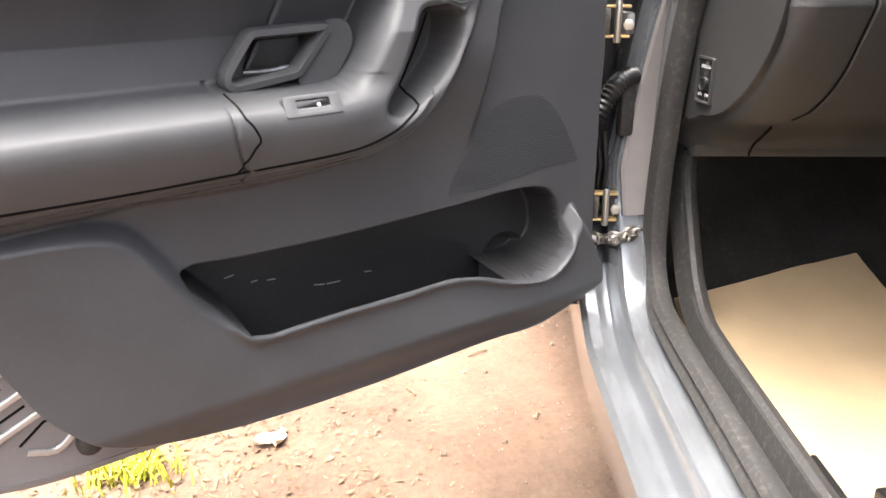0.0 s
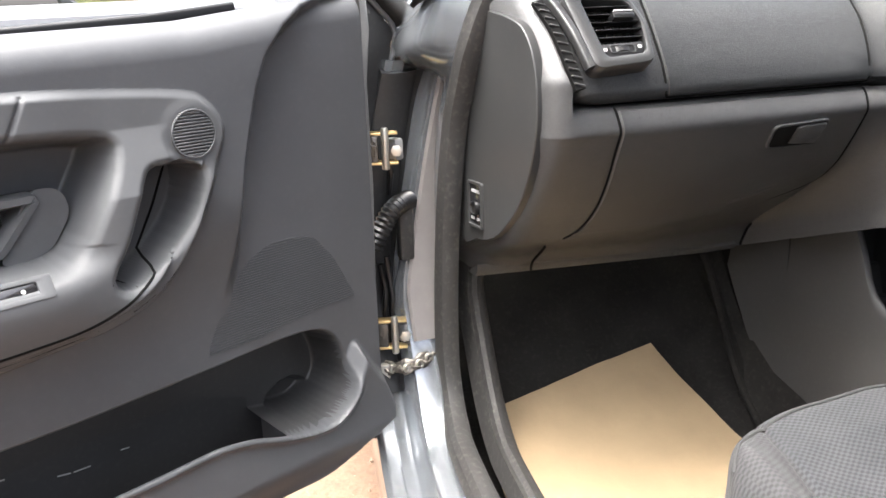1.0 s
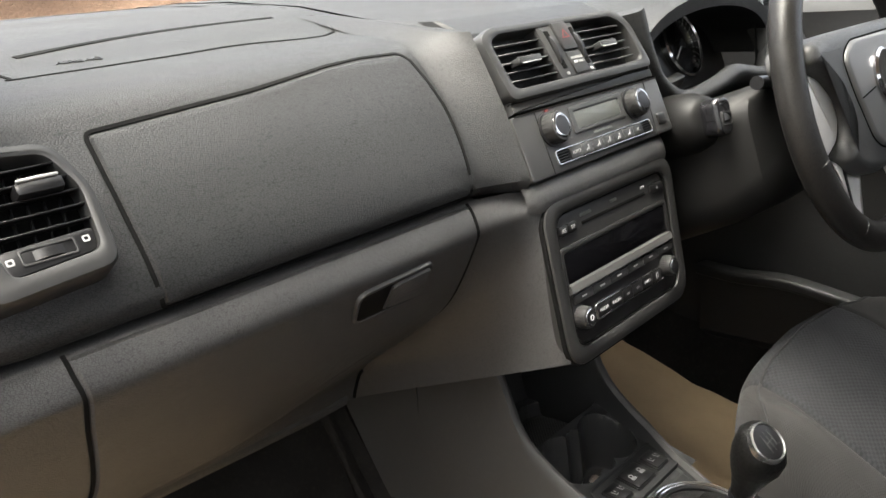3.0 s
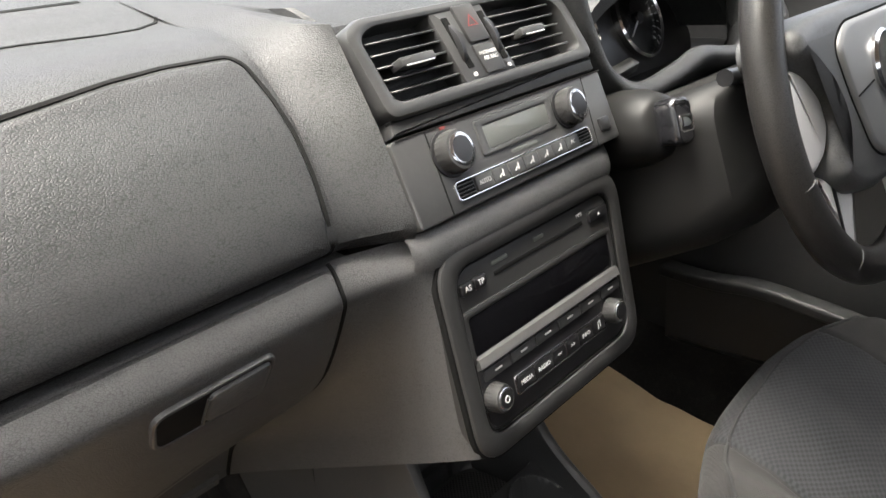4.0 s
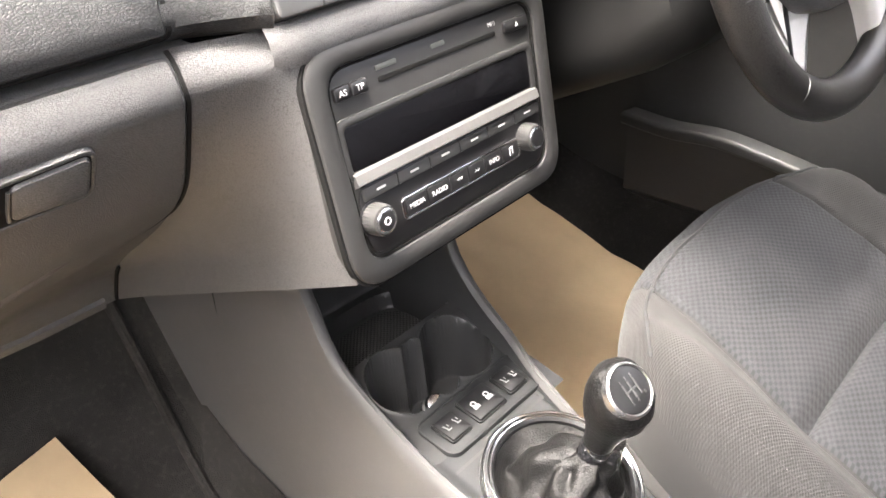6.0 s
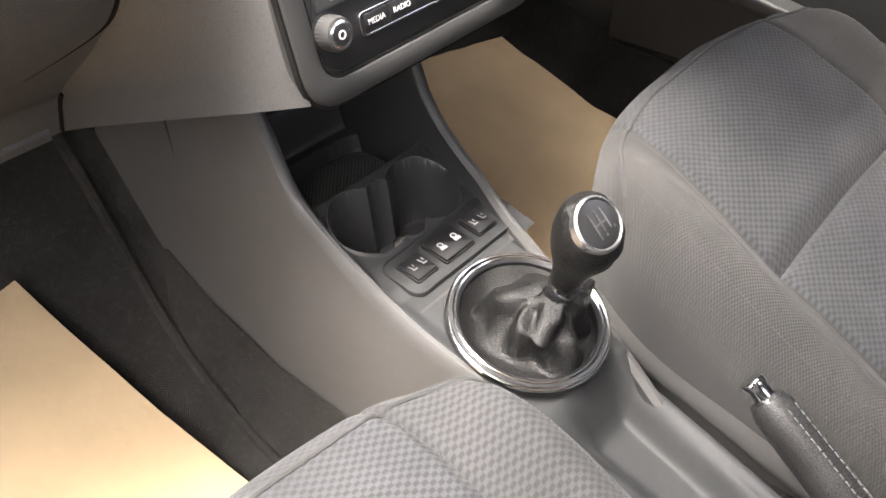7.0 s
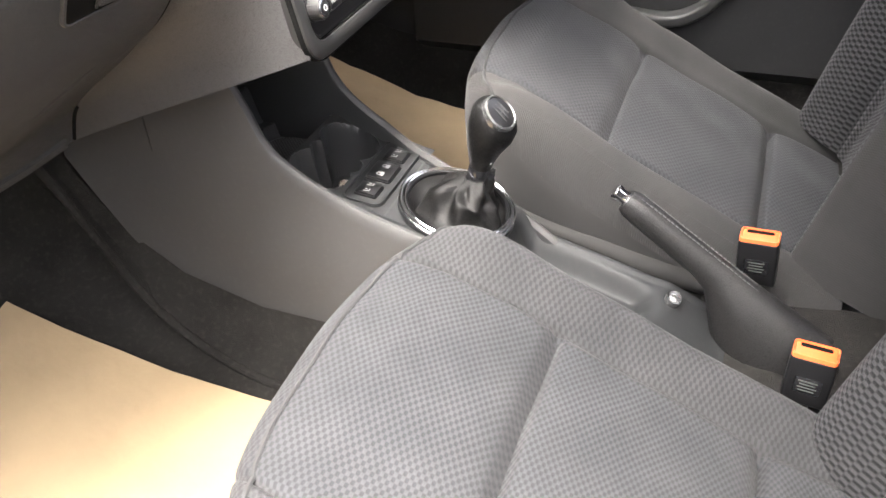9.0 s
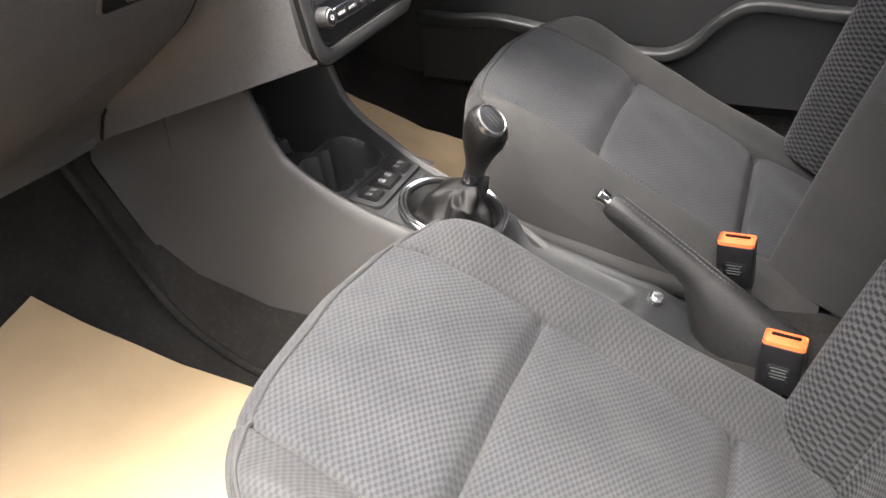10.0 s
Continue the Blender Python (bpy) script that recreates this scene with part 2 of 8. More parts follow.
def slab(bm, pts, z0, z1, r=0.001, m=None, steps=2):
    """An outline extruded from z0 to z1 with a rounded upper edge."""
    rings = [[(x, y, z0) for x, y in pts]]
    for i in range(steps + 1):
        a = math.pi / 2 * i / steps
        q = inset(pts, r * (1 - math.cos(a))) if i else pts
        rings.append([(x, y, z1 - r + r * math.sin(a)) for x, y in q])
    loops(bm, rings, True, True, True, m)


def ring_slab(bm, outer, inner, z0, z1, r=0.001, m=None, r_in=None):
    r_in = r if r_in is None else r_in
    rings = [[(x, y, z0) for x, y in outer]]
    for i in range(3):
        a = math.pi / 4 * i
        q = inset(outer, r * (1 - math.cos(a)))
        rings.append([(x, y, z1 - r + r * math.sin(a)) for x, y in q])
    for i in range(3):
        a = math.pi / 4 * (2 - i)
        q = inset(inner, -r_in * (1 - math.cos(a)))
        rings.append([(x, y, z1 - r_in + r_in * math.sin(a)) for x, y in q])
    rings.append([(x, y, z0) for x, y in inner])
    rings.append(rings[0])
    rows = [[bm.verts.new(m @ Vector(p) if m is not None else Vector(p)) for p in rr] for rr in rings[:-1]]
    rows.append(rows[0])
    n = len(outer)
    for a, b in zip(rows, rows[1:]):
        for i in range(n):
            j = (i + 1) % n
            bm.faces.new((a[i], a[j], b[j], b[i]))


def rbox(bm, sx, sy, sz, r=0.002, m=None, seg=2):
    g = bmesh.ops.create_cube(bm, size=1.0)
    vs = g["verts"]
    bmesh.ops.scale(bm, vec=(sx, sy, sz), verts=vs)
    es = list({e for v in vs for e in v.link_edges})
    if r > 0:
        out = bmesh.ops.bevel(bm, geom=es, offset=min(r, 0.48 * min(sx, sy, sz)), segments=seg, profile=0.5, affect='EDGES')
        vs = list({v for f in out["faces"] for v in f.verts} | {v for v in vs if v.is_valid})
    if m is not None:
        bmesh.ops.transform(bm, matrix=m, verts=vs)
    return vs


def revolve(bm, prof, n=32, m=None, cap=True):
    loops(bm, [[(r * math.cos(2 * math.pi * i / n), r * math.sin(2 * math.pi * i / n), z) for i in range(n)] for r, z in prof], True, cap, cap, m)


def smooth_path(pts, n=8, closed=False):
    """Catmull-Rom through the points."""
    P = [Vector(p) for p in pts]
    k = len(P)
    out = []
    for i in range(k if closed else k - 1):
        a = P[(i - 1) % k] if closed or i > 0 else P[0] * 2 - P[1]
        b, c = P[i], P[(i + 1) % k]
        d = P[(i + 2) % k] if closed or i + 2 < k else P[-1] * 2 - P[-2]
        for j in range(n):
            t = j / n
            out.append(0.5 * ((2 * b) + (c - a) * t + (2 * a - 5 * b + 4 * c - d) * t * t + (3 * b - a - 3 * c + d) * t ** 3))
    if not closed:
        out.append(P[-1])
    return out


def sweep(bm, path, prof, closed=False, up=(0, 0, 1), scale=None, cap=True, m=None):
    """Carries a 2D outline along a path; its x lies sideways and its y along up."""
    P = [Vector(p) for p in path]
    k = len(P)
    rings = []
    upv = Vector(up)
    for i, p in enumerate(P):
        a = P[i - 1] if (i or closed) else P[0]
        b = P[(i + 1) % k] if (i + 1 < k or closed) else P[-1]
        t = (b - a).normalized()
        s = t.cross(upv)
        if s.length < 1e-4:
            s = t.cross(Vector((1, 0, 0.01)))
        s.normalize()
        u = s.cross(t)
        f = scale(i / max(1, k - 1)) if scale else 1.0
        rings.append([p + s * x * f + u * y * f for x, y in prof])
    if closed:
        rings.append(rings[0])
        rows = [[bm.verts.new(m @ q if m is not None else q) for q in r] for r in rings[:-1]]
        rows.append(rows[0])
        n = len(prof)
        for a, b in zip(rows, rows[1:]):
            for i in range(n):
                j = (i + 1) % n
                bm.faces.new((a[i], a[j], b[j], b[i]))
    else:
        loops(bm, rings, True, cap, cap, m)


def tube(bm, path, r, n=10, closed=False, m=None, scale=None):
    sweep(bm, path, circle(r, n), closed, (0.13, 0.21, 0.97), scale, True, m)


def on_surface(bm, func, pts, h0, h1, r=0.0015, rings=6, eps=0.002):
    """A panel with the outline pts (u, v) that follows the surface func(u, v), raised from h0 to h1 along its normal."""
    cu, cv = sum(p[0] for p in pts) / len(pts), sum(p[1] for p in pts) / len(pts)

    def place(u, v, h):
        p = func(u, v)
        n = (func(u + eps, v) - func(u - eps, v)).cross(func(u, v + eps) - func(u, v - eps)).normalized()
        return p + n * h
    rr = [[place(u, v, h0) for u, v in pts], [place(u, v, h1 - r) for u, v in pts]]
    q = inset(pts, r)
    for f in [1.0 - i / rings for i in range(rings)]:
        rr.append([place(cu + (u - cu) * f, cv + (v - cv) * f, h1) for u, v in q])
    rows = loops(bm, rr)
    bm.faces.new(rows[-1])
    bm.faces.new(rows[0][::-1])


def line_on(bm, func, pts, w, h, closed=True, eps=0.002):
    """A narrow flat band along pts on a surface."""
    rings = []
    k = len(pts)
    for i, (u, v) in enumerate(pts):
        p = func(u, v)
        n = (func(u + eps, v) - func(u - eps, v)).cross(func(u, v + eps) - func(u, v - eps)).normalized()
        a = pts[i - 1] if (i or closed) else pts[0]
        b = pts[(i + 1) % k] if (closed or i + 1 < k) else pts[-1]
        t = (func(*b) - func(*a)).normalized()
        s = t.cross(n).normalized()
        rings.append([p - s * w / 2, p - s * w / 2 + n * h, p + s * w / 2 + n * h, p + s * w / 2])
    if closed:
        rings.append(rings[0])
    loops(bm, rings, True, not closed, not closed)


def words(text, size, m, material, parent, name="lettering", depth=0.0002, align='CENTER'):
    cu = bpy.data.curves.new(name, 'FONT')
    cu.body, cu.size, cu.extrude = text, size, depth
    cu.align_x, cu.align_y = align, 'CENTER'
    tmp = bpy.data.objects.new(name, cu)
    scene.collection.objects.link(tmp)
    dg = bpy.context.evaluated_depsgraph_get()
    me = bpy.data.meshes.new_from_object(tmp.evaluated_get(dg))
    bpy.data.objects.remove(tmp)
    bpy.data.curves.remove(cu)
    me.transform(m)
    me.materials.clear()
    me.materials.append(material)
    ob = new(name, me)
    ob.parent = parent
    return ob


def plane_at(center, normal, up=(0, 0, 1)):
    """A pose whose z is the normal and whose y is as near to up as can be."""
    z = Vector(normal).normalized()
    x = Vector(up).cross(z).normalized()
    y = z.cross(x)
    return Matrix.Translation(center) @ Matrix((x, y, z)).transposed().to_4x4()


def at(m, x=0, y=0, z=0, rx=0, ry=0, rz=0):
    return m @ pose(x, y, z, rx, ry, rz)


def interp(x, xs, ys):
    return float(np.interp(x, xs, ys))


def smooth01(x):
    x = np.clip(x, 0, 1)
    return x * x * (3 - 2 * x)


def sd_poly(px, py, poly):
    """Signed distance of points to a polygon, negative inside."""
    d = np.full(px.shape, 1e9)
    inside = np.zeros(px.shape, bool)
    n = len(poly)
    for i in range(n):
        ax, ay = poly[i - 1]
        bx, by = poly[i]
        ex, ey = bx - ax, by - ay
        t = np.clip(((px - ax) * ex + (py - ay) * ey) / (ex * ex + ey * ey + 1e-12), 0, 1)
        d = np.minimum(d, np.hypot(px - ax - t * ex, py - ay - t * ey))
        c = ((ay > py) != (by > py)) & (px < (bx - ax) * (py - ay) / (by - ay + 1e-12) + ax)
        inside ^= c
    return np.where(inside, -d, d)


def grid_part(name, pos, mask, material, parent, label="", uv=None, sharp=50):
    """A mesh from a grid of positions, only the cells of mask."""
    nu, nv = pos.shape[:2]
    ii, jj = np.nonzero(mask)
    quads = np.stack([ii * nv + jj, (ii + 1) * nv + jj, (ii + 1) * nv + jj + 1, ii * nv + jj + 1], 1)
    used, inv = np.unique(quads, return_inverse=True)
    me = bpy.data.meshes.new(name)
    me.from_pydata(pos.reshape(-1, 3)[used].tolist(), [], inv.reshape(-1, 4).tolist())
    if uv is not None:
        lay = me.uv_layers.new(name="UVMap")
        flat = uv.reshape(-1, 2)[used]
        li = np.zeros(len(me.loops), np.int32)
        me.loops.foreach_get("vertex_index", li)
        lay.data.foreach_set("uv", flat[li].astype(np.float32).ravel())
    me.polygons.foreach_set("use_smooth", [True] * len(me.polygons))
    me.set_sharp_from_angle(angle=radians(sharp))
    me.materials.append(material)
    ob = new(name, me)
    if parent is not None:
        ob.parent = parent
    if label:
        tagged(ob, label)
    return ob

# ---- ground and the car's shell ----
def ground_sheet():
    n = 90
    xs = np.sinh(np.linspace(-5.2, 5.2, n)) * 0.45
    pos = np.zeros((n, n, 3))
    for i, x in enumerate(xs):
        for j, y in enumerate(xs):
            z = 0.012 * noise.noise(Vector((x * 1.7, y * 1.7, 0.3))) + 0.006 * noise.noise(Vector((x * 6, y * 6, 3.3)))
            pos[i, j] = (x - 1.0, y + 0.3, z - 0.01)
    m, b = base_mat("packed_earth_and_grit", (0.4, 0.27, 0.18), 0.95)
    v = coords(m)
    slow = node(m, "ShaderNodeTexNoise", Scale=2.2, Detail=6.0, Roughness=0.65)
    fine = node(m, "ShaderNodeTexNoise", Scale=55.0, Detail=5.0, Roughness=0.7)
    grit = node(m, "ShaderNodeTexVoronoi", Scale=70.0)
    for k in (slow, fine, grit):
        link(m, v, k.inputs["Vector"])
    a = ramp(m, slow.outputs["Fac"], [(0.3, (0.062, 0.035, 0.021)), (0.5, (0.098, 0.061, 0.039)), (0.75, (0.135, 0.094, 0.066))])
    c = ramp(m, fine.outputs["Fac"], [(0.3, (0.72, 0.68, 0.65)), (0.62, (1.05, 1.03, 1.0))])
    mul = m.node_tree.nodes.new("ShaderNodeMixRGB")
    mul.blend_type = 'MULTIPLY'
    mul.inputs["Fac"].default_value = 0.9
    link(m, a, mul.inputs["Color1"])
    link(m, c, mul.inputs["Color2"])
    link(m, mul.outputs[0], b.inputs["Base Color"])
    add = m.node_tree.nodes.new("ShaderNodeMath")
    add.operation = 'ADD'
    link(m, fine.outputs["Fac"], add.inputs[0])
    link(m, grit.outputs["Distance"], add.inputs[1])
    bp = node(m, "ShaderNodeBump", Strength=0.4, Distance=0.006)
    link(m, add.outputs[0], bp.inputs["Height"])
    link(m, bp.outputs["Normal"], b.inputs["Normal"])
    g = grid_part("ground", pos, np.ones((n - 1, n - 1), bool), m, None)
    tagged(g, "bare reddish-brown packed earth with fine grit", "ground", kind="structure")


ground_sheet()

# the sill and hinge pillar follow one line: along the floor edge, then up the front of the opening
SILL_PATH = [(-1.5, 0.265), (-0.9, 0.265), (-0.2, 0.265), (0.08, 0.266), (0.17, 0.278), (0.235, 0.315), (0.280, 0.375), (0.312, 0.45), (0.330, 0.56), (0.335, 0.68), (0.330, 0.78), (0.322, 0.835)]


def sill_x(y, z):
    """How far out the body's edge stands along that line."""
    flat = -0.865 + (min(y, 0.30) + 0.2) * 0.149
    return flat - 0.008 * max(0.0, min(1.0, (z - 0.30) / 0.2)) + 0.058 * max(0.0, (z - 0.50) / 0.3)


def along_sill(section, path=None):
    """Rings of the cross-section (inboard, proud) carried along the sill and up the pillar."""
    pts = smooth_path([(0, y, z) for y, z in (path or SILL_PATH)], 5)
    rings = []
    for i, p in enumerate(pts):
        t = (pts[min(i + 1, len(pts) - 1)] - pts[max(i - 1, 0)]).normalized()
        n = Vector((0, -t.z, t.y))
        x0 = sill_x(p.y, p.z)
        rings.append([V(x0 + d, p.y, p.z) + n * h for d, h in section])
    return rings


body = thing("car_body", "grey-blue metallic hatchback shell seen through the open passenger door", "car body", kind="structure")


# black plastic, also the colour of the shade painted along the pillar
M_BLACK2 = surface("semi_black_plastic_and_shade", (0.016, 0.0165, 0.0175), 0.45, grain=700, bump=0.15, dust=0.1)


def build_shell():
    bm = bmesh.new()
    sec = [(0.02, -0.10), (0.0, -0.03), (0.002, 0.012), (0.010, 0.020), (0.026, 0.020), (0.032, 0.006), (0.050, 0.004), (0.058, 0.030), (0.066, 0.040), (0.092, 0.044), (0.118, 0.044), (0.126, 0.036), (0.130, -0.02)]
    loops(bm, along_sill(sec), close=False)
    part("sill_panel", bm, M_PAINT, body, "painted metal door sill and hinge pillar")
    # shade on the painted pillar metal, put in as a black shut-line strip
    bm = bmesh.new()
    rings = along_sill([(-0.004, 0.022), (0.012, 0.026), (0.030, 0.024), (0.050, 0.010), (0.064, 0.034), (0.066, 0.030), (0.050, -0.01), (0.0, -0.01)], [(0.272, 0.36), (0.304, 0.43), (0.328, 0.55), (0.335, 0.68), (0.331, 0.77), (0.322, 0.82)])
    loops(bm, rings, True, True, True)
    part("shut_line_shade", bm, M_BLACK2, body, "black strip for the shade in the pillar shut line")
    # grey unpainted strip up the pillar
    bm = bmesh.new()
    rings = along_sill([(0.070, 0.0435), (0.074, 0.047), (0.112, 0.047), (0.118, 0.0435)], [(0.304, 0.43), (0.328, 0.55), (0.335, 0.68), (0.331, 0.77), (0.320, 0.85)])
    loops(bm, rings, True, True, True)
    part("pillar_strip", bm, M_PRIMER, body, "flat grey strip on the hinge pillar")
    # door seal
    path = smooth_path([(-0.93, -1.3, 0.335), (-0.87, -0.9, 0.333), (-0.768, -0.256, 0.332), (-0.718, 0.08, 0.332), (-0.698, 0.175, 0.338), (-0.687, 0.226, 0.372), (-0.683, 0.243, 0.44), (-0.680, 0.244, 0.54), (-0.677, 0.235, 0.64), (-0.672, 0.220, 0.74), (-0.668, 0.20, 0.80), (-0.661, 0.176, 0.86), (-0.638, 0.15, 0.93), (-0.605, 0.105, 0.985), (-0.572, 0.02, 1.08), (-0.548, -0.10, 1.19), (-0.535, -0.24, 1.29), (-0.53, -0.5, 1.35), (-0.53, -1.2, 1.36)], 5)
    prof = [(-0.016, -0.014), (-0.020, 0.0), (-0.013, 0.012), (-0.004, 0.010), (0.0, 0.006), (0.005, 0.014), (0.014, 0.010), (0.018, -0.002), (0.014, -0.014)]
    bm = bmesh.new()
    rows = []
    for p in path:
        if p.y > -0.3 and p.z > 0.40:
            k = float(smooth01((p.z - 0.80) / 0.07)) * (1 - 0.7 * float(smooth01((p.z - 0.93) / 0.12)))
            rows.append([p + V(-0.004, 0.006, 0), p + V(-0.002 - 0.012 * k, 0.020, 0.003 * k), p + V(-0.001 - 0.030 * k, 0.034 + 0.006 * k, -0.004 * k), p + V(-0.046 * k, 0.044 + 0.014 * k, -0.009 * k), p + V(-0.058 * k, 0.050 + 0.030 * k, -0.017 * k), p + V(-0.061 * k, 0.056 + 0.06 * k, -0.023 * k), p + V(-0.056 * k, 0.060 + 0.12 * k, -0.026 * k)])
    loops(bm, rows, False)
    part("pillar_flange", bm, M_PAINT, body, "painted metal of the windscreen pillar")
    # black edge of the windscreen pillar
    bm = bmesh.new()
    sweep(bm, smooth_path([(-0.712, 0.245, 0.902), (-0.700, 0.225, 0.925), (-0.672, 0.172, 0.985), (-0.640, 0.085, 1.08), (-0.605, -0.04, 1.20), (-0.585, -0.20, 1.31)], 5), rrect(0.030, 0.022, 0.006), up=(-0.8, 0.4, 0.3), scale=lambda t: 0.35 + 0.65 * float(smooth01(t / 0.25)))
    part("pillar_edge", bm, M_BLACK, body, "black edge strip of the windscreen pillar")
    bm = bmesh.new()
    sweep(bm, path, prof, up=(-0.9, 0, 0.3))
    part("door_seal", bm, M_RUBBER, body, "dusty black rubber door seal")
    # plastic sill trim between seal and carpet
    bm = bmesh.new()
    loops(bm, along_sill([(0.150, 0.03), (0.158, 0.060), (0.166, 0.055), (0.172, 0.060), (0.186, 0.052), (0.196, 0.03), (0.204, -0.03)], SILL_PATH[:9]), close=False)
    part("sill_trim", bm, M_RUBBER, body, "ribbed black plastic sill trim")
    # A-pillars, inside trim and outside skin
    for s in (-1, 1):
        bm = bmesh.new()
        pth = smooth_path([(s * 0.645, 0.26, 0.86), (s * 0.620, 0.205, 0.925), (s * 0.578, 0.145, 0.985), (s * 0.552, 0.03, 1.08), (s * 0.532, -0.09, 1.19), (s * 0.525, -0.22, 1.32)], 5)
        sweep(bm, pth, [(-0.025, -0.03), (0.022, -0.032), (0.030, 0.0), (0.02, 0.03), (-0.025, 0.032)], up=(s, 0.1, 0))
        part("pillar_trim", bm, M_BLACK2 if s < 0 else M_HEADLINER, body)
        bm = bmesh.new()
        pth = smooth_path([(s * 0.68, 0.62, 0.86), (s * 0.645, 0.46, 0.97), (s * 0.610, 0.24, 1.11), (s * 0.585, 0.0, 1.27), (s * 0.570, -0.16, 1.37)], 5)
        sweep(bm, pth, rrect(0.09, 0.07, 0.025), up=(0, 0.5, 0.8))
        part("windscreen_pillar", bm, M_PAINT, body)
    # bonnet, wings and scuttle
    bm = bmesh.new()
    rows = []
    for y, z, w in ((0.90, 0.90, 0.68), (1.0, 0.90, 0.69), (1.2, 0.86, 0.69), (1.45, 0.78, 0.67), (1.6, 0.62, 0.64), (1.66, 0.35, 0.62)):
        rows.append([(w * k, y - 0.10 * abs(k) ** 3, z + 0.03 * (1 - k * k)) for k in np.linspace(-1, 1, 17)])
    loops(bm, rows, close=False)
    part("bonnet", bm, M_PAINT, body)
    for s in (-1, 1):
        bm = bmesh.new()
        rows = []
        for y in (0.34, 0.5, 0.7, 0.95, 1.2, 1.45, 1.58):
            wx = (0.775 - 0.10 * max(0, (y - 0.9) / 0.7) ** 2)
            rows.append([(s * (wx - 0.08), y, 0.885 - 0.1 * max(0, y - 0.9)), (s * (wx - 0.02), y, 0.84), (s * wx, y, 0.7), (s * wx, y, 0.5), (s * (wx - 0.01), y, 0.3)])
        loops(bm, rows, close=False)
        part("front_wing", bm, M_PAINT, body)
    # floor pan, toe board, tunnel, bulkhead
    bm = bmesh.new()
    rows = []
    for y, z in ((-1.6, 0.17), (-0.6, 0.155), (0.02, 0.155), (0.18, 0.185), (0.32, 0.235), (0.42, 0.29), (0.55, 0.42), (0.62, 0.6), (0.64, 0.88)):
        row = []
        for x in np.linspace(-0.70, 0.70, 57):
            tun = 0.5 * (1 - math.tanh((abs(x) - 0.118) / 0.012))
            zt = z + tun * max(0, 0.262 - z)
            side = max(0, (abs(x) - 0.60) / 0.07) ** 2 * 0.06
            row.append((x, y - tun * (0.10 if z > 0.25 else 0), zt + side))
        rows.append(row)
    loops(bm, rows, close=False)
    part("floor_carpet", bm, M_CARPET, body, "dark felt carpet in the footwells")
    # ridge where the footwell carpet meets the tunnel carpet
    for s in (-1, 1):
        bm = bmesh.new()
        tube(bm, smooth_path([(s * 0.142, 0.40, 0.50), (s * 0.142, 0.341, 0.425), (s * 0.143, 0.285, 0.322), (s * 0.145, 0.235, 0.25), (s * 0.148, 0.16, 0.196), (s * 0.150, 0.05, 0.165), (s * 0.150, -0.2, 0.160)], 5), 0.006, 8)
        part("carpet_ridge", bm, M_CARPET, body)
        bm = bmesh.new()
        loops(bm, [[(s * 0.146, y, z), (s * 0.122, y + 0.03, z + 0.045), (s * 0.108, y + 0.05, z + 0.10)] for y, z in ((0.40, 0.48), (0.341, 0.415), (0.285, 0.315), (0.235, 0.243), (0.16, 0.19), (0.05, 0.16), (-0.2, 0.155))], False)
        part("tunnel_carpet", bm, M_CARPET, body)
    # plastic floor between the seats
    bm = bmesh.new()
    rows = [[(-0.20, y, 0.17), (-0.14, y, 0.215 + 0.02 * k), (-0.05, y, 0.235 + 0.03 * k), (0.06, y, 0.235 + 0.03 * k), (0.15, y, 0.215 + 0.02 * k), (0.21, y, 0.17)] for y, k in ((-0.42, 0.0), (-0.5, 0.3), (-0.6, 0.6), (-0.75, 0.8), (-1.0, 0.8))]
    loops(bm, rows, False)
    part("tunnel_cover", bm, M_ARM, body, "grey plastic tunnel cover between the seats")
    # roof lining, far side and tail, to close the cabin
    bm = bmesh.new()
    rows = []
    for y, z, w in ((-0.16, 1.37, 0.56), (-0.4, 1.42, 0.57), (-1.0, 1.44, 0.58), (-1.6, 1.40, 0.57), (-1.9, 1.32, 0.55)):
        rows.append([(w * k, y, z - 0.05 * k * k) for k in np.linspace(-1, 1, 9)] + [(w * 1.03 * k, y, z + 0.045 - 0.05 * k * k) for k in np.linspace(1, -1, 9)])
    loops(bm, rows, True, True, True)
    part("roof", bm, M_HEADLINER, body)
    bm = bmesh.new()
    rbox(bm, 1.36, 0.05, 0.75, 0.01, pose(0, -1.85, 0.52))
    part("tailgate_lower", bm, M_SMOOTH, body)
    for s in (-1, 1):
        for y, w in ((-0.78, 0.12), (-1.62, 0.35)):
            bm = bmesh.new()
            sweep(bm, [(s * 0.70, y, 0.3), (s * 0.71, y, 0.7), (s * 0.68, y, 0.95), (s * 0.56, y - 0.03, 1.40)], rrect(w, 0.05, 0.015), up=(s, 0, 0.2))
            part("body_pillar", bm, M_SMOOTH, body)
        bm = bmesh.new()
        rbox(bm, 0.06, 0.85, 0.66, 0.02, pose(s * 0.72, -1.24, 0.60))
        part("rear_side_panel", bm, M_SMOOTH, body)
    ws = bmesh.new()
    rows = [[((0.55 + 0.12 * f) * k * 1.0, -0.14 + 1.02 * f + 0.06 * (1 - k * k), 1.385 - 0.475 * f) for k in np.linspace(-1, 1, 13)] for f in np.linspace(0, 1, 8)]
    loops(ws, rows, close=False)
    w = part("windscreen", ws, M_GLASS, body, "clear windscreen")
    w.visible_shadow = False


build_shell()

